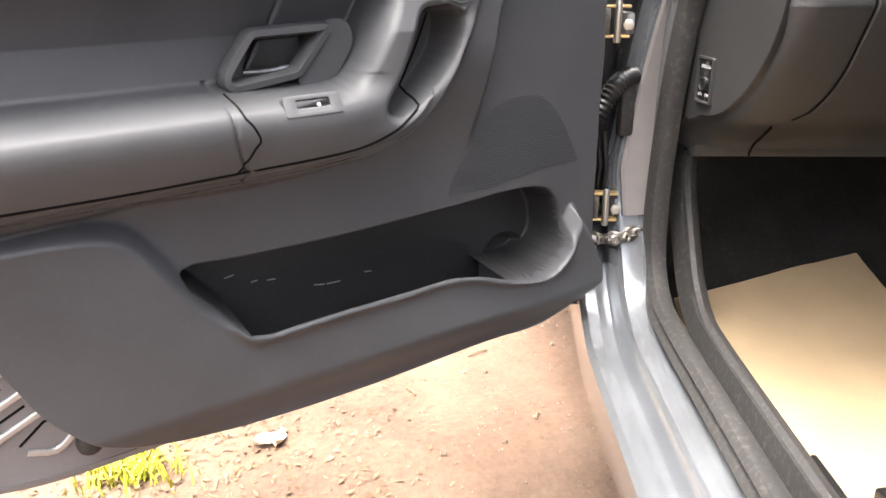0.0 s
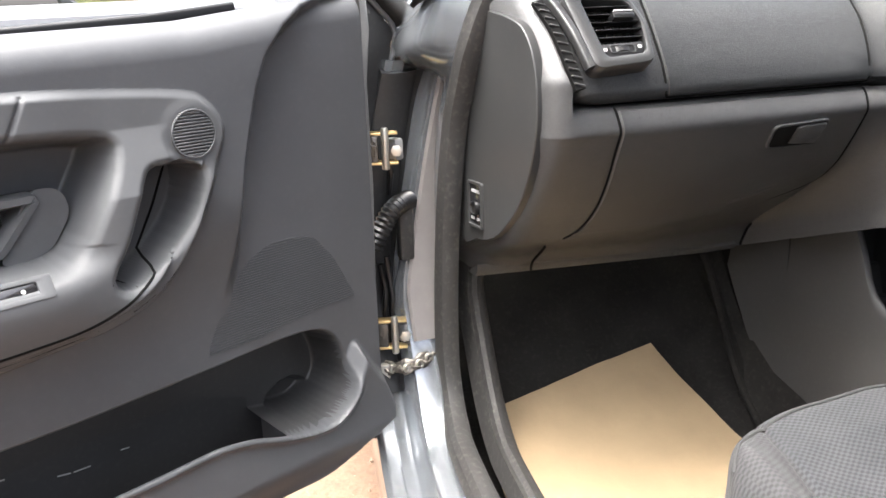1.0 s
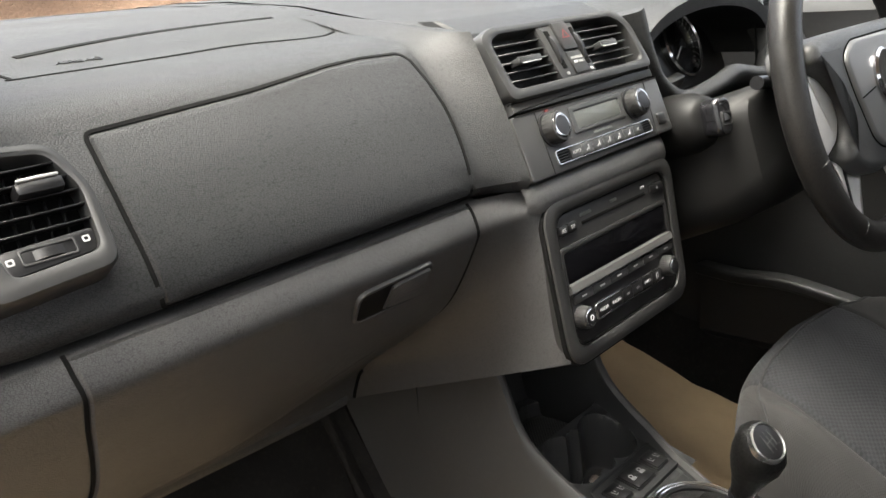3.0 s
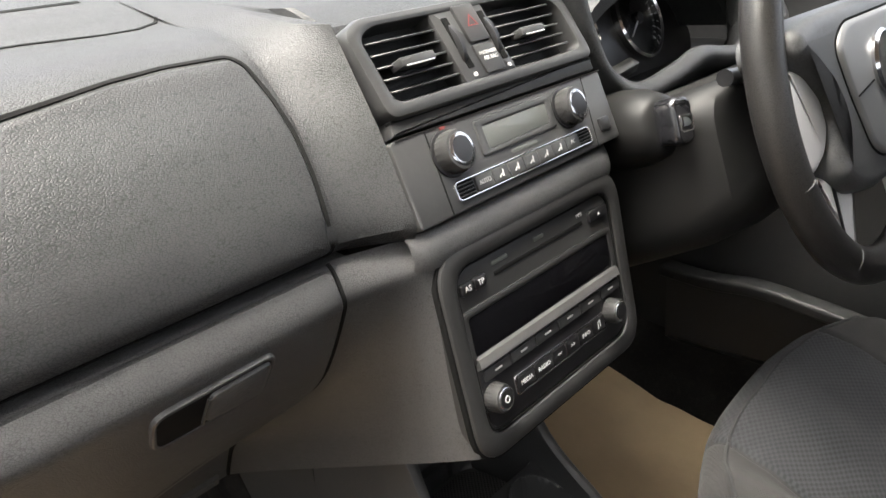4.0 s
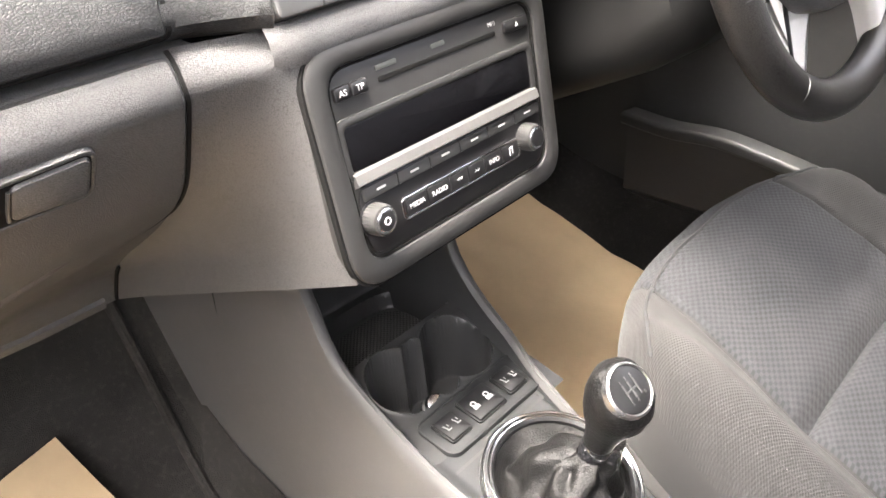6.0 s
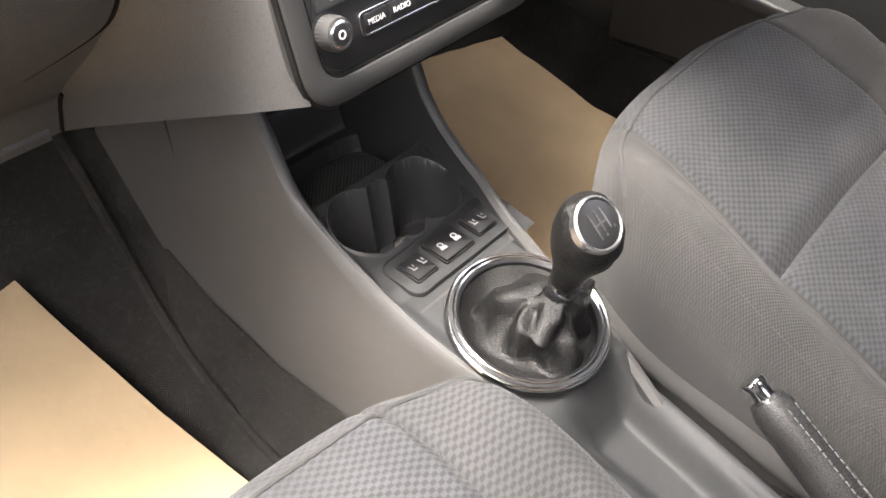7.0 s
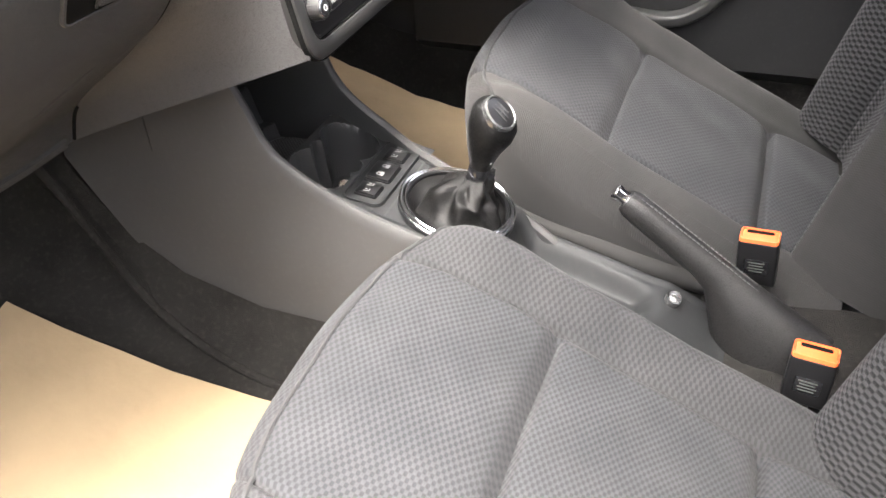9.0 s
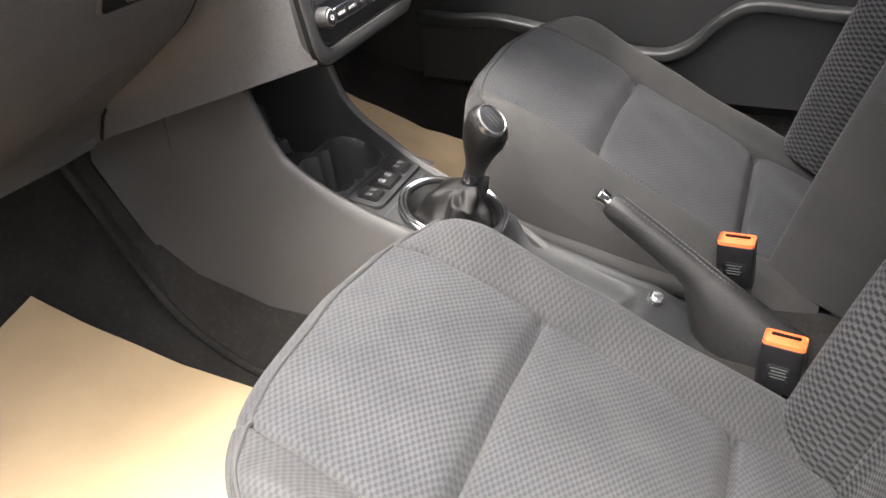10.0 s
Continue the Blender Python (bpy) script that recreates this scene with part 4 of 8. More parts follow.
def centre_vents():
    vm = VENT
    unit = thing("centre_vent_unit", "twin centre air vents in a satin grey frame with hazard switch", "air vent")
    out = round_poly([(0.137, 0.000), (0.128, 0.058), (0.105, 0.075), (-0.116, 0.075), (-0.132, 0.066), (-0.125, 0.000)], 0.012, 5)
    bm = bmesh.new()
    inn = [(x * 0.895 - 0.001, (y - 0.038) * 0.74 + 0.0390) for x, y in out]
    ring_slab(bm, out, inn, -0.012, 0.012, 0.005, vm, 0.003)
    part("frame", bm, M_SMOOTH, unit, "satin grey vent surround")
    bm = bmesh.new()
    slab(bm, inset(inn, -0.001), -0.03, -0.02, 0.0005, vm)
    part("cavity", bm, M_GAP, unit)
    bm = bmesh.new()
    slab(bm, round_poly([(0.136, -0.010), (0.138, 0.003), (-0.121, 0.003), (-0.124, -0.010)], 0.001, 2), -0.01, 0.0050, 0.002, vm)
    part("lower_edge", bm, M_SMOOTH, unit)
    bm = bmesh.new()
    slab(bm, [(0.137, -0.0010), (0.137, 0.0008), (-0.122, 0.0008), (-0.122, -0.0010)], 0.0, 0.0056, 0.0002, vm)
    part("lower_joint", bm, M_GAP, unit)
    for i in range(6):
        y = 0.058 - 0.0092 * i
        for l, r in ((-0.113 + 0.0008 * i, -0.040 + 0.0015 * i), (0.016 + 0.0022 * i, 0.106 + 0.0015 * i)):
            bm = bmesh.new()
            rbox(bm, r - l, 0.0018, 0.017, 0.0007, at(vm, (l + r) / 2, y, 0.000, 16), 1)
            part("slat", bm, M_SMOOTH, unit)
    for x, w in ((-0.080, 0.036), (0.060, 0.032)):
        bm = bmesh.new()
        rbox(bm, w, 0.0075, 0.014, 0.002, at(vm, x, 0.036, 0.010))
        tab = part("thumb_tab", bm, M_SMOOTH, unit)
        bm = bmesh.new()
        rbox(bm, w * 0.8, 0.0015, 0.0015, 0.0006, at(vm, x, 0.0325, 0.0172))
        part("bright_edge", bm, M_SILVER, tab)
    # middle column with two thumb wheels, hazard switch and airbag lamp
    lean = 0.16
    col = lambda a, b, y0, y1: [(a + lean * (0.06 - y0), y0), (b + lean * (0.06 - y0), y0), (b + lean * (0.06 - y1), y1), (a + lean * (0.06 - y1), y1)]
    bm = bmesh.new()
    slab(bm, round_poly(col(-0.044, 0.019, 0.009, 0.071), 0.002, 2), -0.02, 0.0105, 0.002, vm)
    part("column", bm, M_SMOOTH, unit)
    bm = bmesh.new()
    slab(bm, round_poly(col(-0.019, 0.005, 0.038, 0.069), 0.002, 2), 0.0, 0.0135, 0.0015, vm)
    hz = part("hazard_switch", bm, M_SMOOTH, unit, "hazard switch with a red triangle")
    bm = bmesh.new()
    o3 = [(-0.0055 + 0.0075 * math.cos(a), 0.054 + 0.0065 * math.sin(a)) for a in (radians(90), radians(210), radians(330))]
    i3 = [(-0.0055 + (x + 0.0055) * 0.7, 0.054 + (y - 0.054) * 0.7) for x, y in o3]
    ring_slab(bm, o3, i3, 0.0132, 0.0138, 0.0001, vm)
    part("triangle_mark", bm, M_RED, hz)
    bm = bmesh.new()
    slab(bm, round_poly(col(-0.019, 0.005, 0.012, 0.0365), 0.002, 2), 0.0, 0.0125, 0.0012, vm)
    lamp = part("airbag_lamp", bm, M_SMOOTH, unit, "passenger airbag warning lamp")
    words("PASSENGER", 0.0040, at(vm, -0.0015, 0.0285, 0.0127), M_WHITE, lamp)
    words("AIR BAG", 0.0046, at(vm, -0.0004, 0.0238, 0.0127), M_WHITE, lamp)
    for a in (-0.0310, 0.0118):
        bm = bmesh.new()
        slab(bm, round_poly(col(a - 0.0035, a + 0.0035, 0.020, 0.062), 0.001, 2), 0.010, 0.0112, 0.0003, vm)
        part("wheel_slot", bm, M_GAP, unit)
        bm = bmesh.new()
        wp = at(vm, a + lean * 0.020, 0.041, -0.012, 0, 90, 0)
        revolve(bm, [(0.026, -0.003), (0.0275, -0.002), (0.0275, 0.002), (0.026, 0.003)], 60, wp)
        part("thumb_wheel", bm, M_BLACK, unit)
        bm = bmesh.new()
        ring_slab(bm, rrect(0.004, 0.003, 0.0008, 2, a + lean * 0.046, 0.0145), rrect(0.0022, 0.0014, 0.0004, 2, a + lean * 0.046, 0.0145), 0.010, 0.0112, 0.0001, vm)
        part("mark", bm, M_WHITE, unit)


def driver_side():
    # pad and knee panel in front of the driver
    bm = bmesh.new()
    prof = [(0.30, 0.50), (0.24, 0.53), (0.20, 0.58), (0.165, 0.64), (0.14, 0.70), (0.11, 0.76), (0.09, 0.792), (0.12, 0.80), (0.20, 0.80)]
    loops(bm, [[(x, y, z) for y, z in prof] for x in np.linspace(0.146, 0.66, 12)], False)
    # same plastic as the lower dash, coloured near-black for its shade
    part("knee_panel", bm, M_SHROUD, dash, "lower panel under the steering column, blackened for shade")
    bm = bmesh.new()
    rows = []
    for k in np.linspace(0, math.pi, 25):
        cx, cz = 0.355 - 0.215 * math.cos(k), 0.83 + 0.105 * math.sin(k) ** 0.7
        ix, iz = 0.355 - 0.190 * math.cos(k), 0.835 + 0.080 * math.sin(k) ** 0.7
        rows.append([(cx, 0.88, cz + 0.0), (cx, 0.50, cz + 0.02), (cx, 0.20, cz + 0.012), (cx, 0.07, cz), (0.355 + (cx - 0.355) * 0.97, 0.045, cz - 0.002), (ix, 0.048, iz), (ix, 0.07, iz), (0.355 + (ix - 0.355) * 0.9, 0.16, 0.84 + (iz - 0.84) * 0.86)])
    loops(bm, rows, False)
    part("instrument_hood", bm, M_DASH, dash, "hooded instrument binnacle")
    # curved lip below the instruments
    bm = bmesh.new()
    pth = smooth_path([(0.145, 0.052, 0.925), (0.160, 0.046, 0.875), (0.185, 0.040, 0.832), (0.232, 0.030, 0.806), (0.30, 0.024, 0.812), (0.355, 0.022, 0.822), (0.42, 0.024, 0.812), (0.50, 0.034, 0.806), (0.56, 0.05, 0.85)], 6)
    sweep(bm, pth, rrect(0.022, 0.036, 0.008), up=(0, -0.6, 0.8))
    part("instrument_lip", bm, M_DASH, dash, "pale-edged lip under the instruments")
    cl = thing("instrument_cluster", "dark instrument cluster with chrome-ringed dials and a grey display", "instruments")
    im = plane_at((0.355, 0.135, 0.858), (0, -0.93, 0.36))
    bm = bmesh.new()
    slab(bm, rrect(0.40, 0.13, 0.03), -0.01, 0.0, 0.001, im)
    part("dial_plate", bm, M_BLACK, cl)
    for x, r in ((-0.075, 0.048), (0.075, 0.048)):
        bm = bmesh.new()
        revolve(bm, [(r - 0.003, 0.0), (r - 0.003, 0.008), (r, 0.010), (r + 0.003, 0.008), (r + 0.003, 0.0)], 48, at(im, x, 0.0, 0))
        d = part("dial_ring", bm, M_CHROME, cl, "chrome dial ring")
        bm = bmesh.new()
        for i in range(25):
            a = radians(225 - 270 * i / 24)
            rbox(bm, 0.007 if i % 2 == 0 else 0.004, 0.0012, 0.0006, 0, at(im, x + (r - 0.008) * math.cos(a), (r - 0.008) * math.sin(a), 0.0015, 0, 0, math.degrees(a)))
        part("scale_marks", bm, M_WHITE, d)
        bm = bmesh.new()
        a = radians(215)
        rbox(bm, 0.036, 0.0022, 0.0015, 0.0005, at(im, x + 0.018 * math.cos(a), 0.018 * math.sin(a), 0.006, 0, 0, math.degrees(a)))
        part("needle", bm, M_WHITE, d)
        bm = bmesh.new()
        revolve(bm, [(0.008, 0.0), (0.008, 0.006), (0.006, 0.008)], 24, at(im, x, 0, 0))
        part("needle_hub", bm, M_BLACK, d)
    bm = bmesh.new()
    slab(bm, rrect(0.042, 0.075, 0.004, 4, -0.152, 0.006), 0, 0.004, 0.001, im)
    lcd = part("display", bm, M_LCD, cl, "pale grey information display")
    for dx, dy, w in ((0, 0.026, 0.014), (0, 0.008, 0.026), (0, -0.008, 0.026), (0.004, -0.022, 0.018)):
        bm = bmesh.new()
        rbox(bm, w, 0.0025, 0.0005, 0, at(im, -0.152 + dx, 0.006 + dy, 0.0043))
        part("display_bar", bm, M_SMOOTH, lcd)
    bm = bmesh.new()
    rbox(bm, 0.048, 0.014, 0.012, 0.003, Matrix.Translation((0.262, 0.058, 0.829)) @ pose(0, 0, 0, 25, -6, 0))
    part("trip_buttons", bm, M_SMOOTH, cl, "two small trip buttons")
    # far air vent
    fv = thing("driver_air_vent", "small slatted air vent beside the driver", "air vent")
    fm = plane_at((0.585, 0.045, 0.872), (0.0, -0.85, 0.5))
    bm = bmesh.new()
    ring_slab(bm, rrect(0.10, 0.10, 0.02), rrect(0.078, 0.078, 0.014), -0.03, 0.006, 0.004, fm)
    part("bezel", bm, M_SMOOTH, fv)
    for i in range(6):
        bm = bmesh.new()
        rbox(bm, 0.078, 0.002, 0.014, 0.0006, at(fm, 0, 0.028 - 0.011 * i, -0.004, 15), 1)
        part("slat", bm, M_BLACK, fv)
    bm = bmesh.new()
    slab(bm, rrect(0.08, 0.08, 0.014), -0.03, -0.02, 0.0005, fm)
    part("cavity", bm, M_GAP, fv)
    bm = bmesh.new()
    rows = [[(x, 0.88, 0.93), (x, 0.62, 0.94), (x, 0.2, 0.945), (x, 0.10, 0.93), (x, 0.065, 0.90), (x, 0.06, 0.82), (x, 0.08, 0.78)] for x in (0.53, 0.60, 0.67)]
    loops(bm, rows, False)
    part("driver_end_pad", bm, M_DASH, dash)


build_dash()

# ---- radio and climate control ----
def ribbed_knob(parent, m, r, h, name="knob", label="", n=28):
    bm = bmesh.new()
    rings = []
    for rr, z in ((r, 0.0), (r, h * 0.75), (r * 0.93, h), (r * 0.80, h * 1.03)):
        rings.append([((rr * (1 + (0.025 if k % 2 else -0.025) * (z < h))) * math.cos(2 * math.pi * k / (2 * n)), (rr * (1 + (0.025 if k % 2 else -0.025) * (z < h))) * math.sin(2 * math.pi * k / (2 * n)), z) for k in range(2 * n)])
    loops(bm, rings, True, True, True, m)
    knob = part(name, bm, M_KNOB, parent, label)
    bm = bmesh.new()
    revolve(bm, [(r * 0.80, h * 0.9), (r * 0.80, h * 1.06), (r * 0.72, h * 1.10)], 36, m)
    part("cap_ring", bm, M_CHROME, knob)
    bm = bmesh.new()
    revolve(bm, [(r * 0.70, h * 0.9), (r * 0.70, h * 1.09), (r * 0.5, h * 1.12)], 32, m)
    part("cap", bm, M_BLACK, knob)
    bm = bmesh.new()
    revolve(bm, [(r * 1.12, -0.002), (r * 1.14, 0.0015), (r * 1.04, 0.002)], 36, m)
    part("collar", bm, M_BLACK, knob)
    return knob


def radio_unit():
    m = RADIO
    u = thing("car_radio", "double-height black car radio in a rounded grey surround", "radio")
    out = round_poly([(-0.1185, -0.0885), (0.1235, -0.0875), (0.1265, 0.0815), (-0.1225, 0.0815)], 0.030, 7)
    mid = round_poly([(-0.1015, -0.0715), (0.1065, -0.0705), (0.1095, 0.0655), (-0.1045, 0.0655)], 0.020, 7)
    bm = bmesh.new()
    ring_slab(bm, out, mid, -0.03, 0.008, 0.004, m)
    part("surround", bm, M_BEZEL, u, "rounded satin grey radio surround")
    bm = bmesh.new()
    k = inset(out, -0.0016)
    ring_slab(bm, k, inset(out, 0.0008), 0.0, 0.0048, 0.0005, m)
    part("surround_gap", bm, M_GAP, u)
    bm = bmesh.new()
    slab(bm, inset(mid, 0.0012), -0.02, 0.004, 0.002, m)
    face = part("faceplate", bm, M_BEZEL, u, "dark grey radio faceplate")
    bm = bmesh.new()
    ring_slab(bm, inset(mid, -0.0008), inset(mid, 0.0015), -0.01, 0.0052, 0.0003, m)
    part("faceplate_gap", bm, M_GAP, u)
    # lower black field
    bm = bmesh.new()
    slab(bm, round_poly([(-0.0985, -0.0675), (0.1035, -0.0665), (0.1045, -0.014), (-0.0995, -0.014)], 0.016, 5), 0.003, 0.0052, 0.001, m)
    part("lower_field", bm, M_BLACK, u)
    # display
    bm = bmesh.new()
    ring_slab(bm, rrect(0.210, 0.043, 0.006, 4, 0.001, 0.0115), rrect(0.196, 0.0305, 0.003, 4, 0.0005, 0.0108), 0.0, 0.0055, 0.002, m)
    part("display_frame", bm, M_BEZEL, u)
    bm = bmesh.new()
    slab(bm, rrect(0.197, 0.0315, 0.003, 4, 0.0005, 0.0108), -0.001, 0.0047, 0.0002, m)
    part("display_glass", bm, M_SCREEN, u, "blank black display glass")
    # sloped satin ledge under the display
    bm = bmesh.new()
    loops(bm, [[(x, -0.0040, 0.0040), (x, -0.0060, 0.0075), (x, -0.0130, 0.0092), (x, -0.0155, 0.004)] for x in (-0.0995, 0.1025)], True, True, True, m)
    part("ledge", bm, M_LEDGE, u, "satin ledge under the display")
    for i in range(6):
        x = -0.0795 + 0.0332 * i
        bm = bmesh.new()
        slab(bm, rrect(0.0324, 0.0095, 0.0012, 2, x, -0.0212), 0.004, 0.0072, 0.001, m)
        b = part("preset_button", bm, M_SMOOTH, u)
        bm = bmesh.new()
        slab(bm, rrect(0.0085, 0.0016, 0.0004, 2, x, -0.0210), 0.0070, 0.0075, 0.0001, m)
        part("mark", bm, M_WHITE, b)
    for x0, x1, txt in ((-0.1000, -0.0860, "AS"), (-0.0853, -0.0705, "TP")):
        bm = bmesh.new()
        slab(bm, rrect(x1 - x0, 0.0095, 0.002, 3, (x0 + x1) / 2, 0.0490), 0.003, 0.0068, 0.0012, m)
        b = part("button", bm, M_BLACK, u)
        words(txt, 0.0062, at(m, (x0 + x1) / 2, 0.0490, 0.0070), M_WHITE, b)
    bm = bmesh.new()
    slab(bm, rrect(0.029, 0.0095, 0.002, 3, 0.0890, 0.0495), 0.003, 0.0068, 0.0012, m)
    b = part("eject_button", bm, M_BLACK, u)
    bm = bmesh.new()
    slab(bm, [(0.0870, 0.0478), (0.0910, 0.0478), (0.0890, 0.0514)], 0.0066, 0.0071, 0.0001, m)
    part("mark", bm, M_WHITE, b)
    bm = bmesh.new()
    slab(bm, rrect(0.124, 0.0034, 0.001, 2, 0.003, 0.0482), 0.003, 0.0046, 0.0002, m)
    part("disc_slot", bm, M_GAP, u, "disc slot")
    for x, w in ((-0.050, 0.020), (0.002, 0.014)):
        bm = bmesh.new()
        slab(bm, rrect(w, 0.0034, 0.001, 2, x, 0.0562), 0.003, 0.0045, 0.0001, m)
        part("name_bar", bm, M_LCD, u)
    words("MP3", 0.0048, at(m, 0.0625, 0.0555, 0.0042), M_WHITE, u)
    # framed key row
    bm = bmesh.new()
    ring_slab(bm, rrect(0.1365, 0.0170, 0.004, 4, 0.0045, -0.0453), rrect(0.1330, 0.0136, 0.003, 4, 0.0045, -0.0453), 0.004, 0.0066, 0.0006, m)
    part("key_frame", bm, M_CHROME, u, "thin bright frame round the source keys")
    xs = [-0.0612, -0.0380, -0.0130, 0.0075, 0.0275, 0.0495, 0.0702]
    for (a, b_), txt in zip(zip(xs, xs[1:]), ("MEDIA", "RADIO", "<<", ">>", "INFO", "")):
        bm = bmesh.new()
        slab(bm, rrect(b_ - a - 0.0006, 0.0125, 0.001, 2, (a + b_) / 2, -0.0453), 0.004, 0.0070, 0.0008, m)
        kb = part("source_key", bm, M_BLACK, u)
        if txt:
            words(txt, 0.0054, at(m, (a + b_) / 2, -0.0453, 0.0072), M_WHITE, kb)
        else:
            bm = bmesh.new()
            rbox(bm, 0.0007, 0.006, 0.0005, 0, at(m, 0.0617, -0.0446, 0.0072))
            rbox(bm, 0.0007, 0.006, 0.0005, 0, at(m, 0.0582, -0.0456, 0.0072))
            rbox(bm, 0.0042, 0.0010, 0.0005, 0, at(m, 0.0600, -0.0423, 0.0072, 0, 0, 12))
            part("note_mark", bm, M_WHITE, kb)
    for x in (-0.0905, 0.0805):
        ribbed_knob(u, at(m, x, -0.0400, 0.004), 0.0112, 0.014, "knob", "ribbed silver knob")
    bm = bmesh.new()
    ring_slab(bm, circle(0.0030, 16, -0.0905, -0.0400), circle(0.0020, 16, -0.0905, -0.0400), 0.0194, 0.0202, 0.0001, m)
    part("power_mark", bm, M_WHITE, u)


def climate_unit():
    m = CLIM
    u = thing("climate_control", "grey automatic climate control panel with two ribbed knobs", "climate control")
    out = round_poly([(-0.1325, -0.0765), (0.1375, -0.0745), (0.1405, -0.012), (-0.1300, -0.012)], 0.004, 3)
    bm = bmesh.new()
    slab(bm, out, -0.02, 0.006, 0.002, m)
    part("panel", bm, M_SMOOTH, u, "satin grey climate panel")
    for xa, xb in ((-0.0950, -0.0975), (0.1100, 0.0995)):
        bm = bmesh.new()
        loops(bm, [[(xa - 0.0006, -0.0125, 0.0063), (xa + 0.0006, -0.0125, 0.0063), (xb + 0.0006, -0.0755, 0.0063), (xb - 0.0006, -0.0755, 0.0063)], [(xa - 0.0006, -0.0135, 0.0), (xa + 0.0006, -0.0135, 0.0), (xb + 0.0006, -0.0755, 0.0), (xb - 0.0006, -0.0755, 0.0)]], True, True, True, m)
        part("joint", bm, M_GAP, u)
    bm = bmesh.new()
    rbox(bm, 0.266, 0.0014, 0.004, 0, at(m, 0.008, -0.0125, 0.0046))
    part("joint", bm, M_GAP, u)
    bm = bmesh.new()
    ring_slab(bm, round_poly([(-0.0460, -0.0455), (0.0530, -0.0450), (0.0560, -0.0170), (-0.0440, -0.0170)], 0.004, 4), round_poly([(-0.0368, -0.0412), (0.0450, -0.0395), (0.0475, -0.0228), (-0.0360, -0.0230)], 0.002, 4), 0.004, 0.0075, 0.0015, m)
    part("display_frame", bm, M_SMOOTH, u)
    bm = bmesh.new()
    slab(bm, round_poly([(-0.0368, -0.0412), (0.0450, -0.0395), (0.0475, -0.0228), (-0.0360, -0.0230)], 0.002, 4), 0.004, 0.0066, 0.0002, m)
    part("display", bm, M_LCD, u, "blank grey display")
    bm = bmesh.new()
    slab(bm, rrect(0.034, 0.0030, 0.0008, 2, 0.004, -0.0495), 0.004, 0.0064, 0.0001, m)
    part("name_bar", bm, M_LCD, u)
    for x in (-0.0800, 0.0725):
        ribbed_knob(u, at(m, x, -0.0335, 0.006), 0.0155, 0.014, "knob", "ribbed temperature knob", 22)
    bm = bmesh.new()
    slab(bm, rrect(0.005, 0.0022, 0.0005, 2, -0.0770, -0.0145), 0.005, 0.0072, 0.0002, m)
    part("red_mark", bm, M_RED, u)
    bm = bmesh.new()
    ring_slab(bm, rrect(0.182, 0.0150, 0.004, 4, 0.0025, -0.0617), rrect(0.1785, 0.0122, 0.003, 4, 0.0025, -0.0617), 0.004, 0.0078, 0.0006, m)
    part("key_frame", bm, M_CHROME, u, "thin bright frame round the climate keys")
    for x in (-0.0765, 0.0825):
        bm = bmesh.new()
        slab(bm, rrect(0.019, 0.0118, 0.001, 2, x, -0.0617), 0.004, 0.0062, 0.0004, m)
        g = part("grille", bm, M_GAP, u, "small slotted sensor grille")
        for i in range(4):
            bm = bmesh.new()
            rbox(bm, 0.018, 0.0009, 0.002, 0, at(m, x, -0.0658 + 0.0027 * i, 0.0066))
            part("bar", bm, M_SMOOTH, g)
    marks = ["AUTO", "", "", "", "", "", "AC"]
    for i in range(7):
        a = -0.0665 + 0.0199 * i
        bm = bmesh.new()
        slab(bm, rrect(0.0194, 0.0116, 0.001, 2, a + 0.0102, -0.0617), 0.004, 0.0084, 0.0008, m)
        kb = part("key", bm, M_SMOOTH, u)
        if marks[i]:
            words(marks[i], 0.0050, at(m, a + 0.0102, -0.0617, 0.0086), M_ICON, kb)
        else:
            bm = bmesh.new()
            rbox(bm, 0.0045, 0.0012, 0.0004, 0, at(m, a + 0.0090, -0.0629, 0.0086, 0, 0, 30))
            rbox(bm, 0.0012, 0.0055, 0.0004, 0, at(m, a + 0.0122, -0.0614, 0.0086, 0, 0, -12))
            part("symbol", bm, M_ICON, kb)
    bm = bmesh.new()
    slab(bm, rrect(0.0165, 0.0125, 0.002, 3, 0.1190, -0.0585), 0.004, 0.0085, 0.0015, m)
    part("small_button", bm, M_BLACK, u)


radio_unit()
climate_unit()

# ---- centre console, gear lever, handbrake ----
EDGE_Y = [-0.265, -0.24, -0.20, -0.16, -0.108, -0.073, -0.03, 0.03, 0.066, 0.086, 0.105, 0.125, 0.16, 0.34]
EDGE_Z = [0.310, 0.336, 0.358, 0.374, 0.392, 0.404, 0.420, 0.452, 0.484, 0.535, 0.575, 0.61, 0.66, 0.80]
LOW_Y = [-0.24, 0.007, 0.149, 0.222, 0.28, 0.36]
LOW_Z = [0.20, 0.235, 0.258, 0.295, 0.36, 0.50]
CX = 0.006
EDGE_BACK, EDGE_RIGHT = [-0.60, -0.42, -0.36, -0.19, -0.15, -0.10, -0.045], [0.040, 0.030, 0.026, 0.046, 0.060, 0.062, 0.064]

EDGE_S = smooth_path([(0, y, z) for y, z in zip(EDGE_Y, EDGE_Z)], 6)
LOW_S = smooth_path([(0, y, z) for y, z in zip(LOW_Y, LOW_Z)], 6)
EDGE_Y, EDGE_Z = [p.y for p in EDGE_S], [p.z for p in EDGE_S]
LOW_Y, LOW_Z = [p.y for p in LOW_S], [p.z for p in LOW_S]


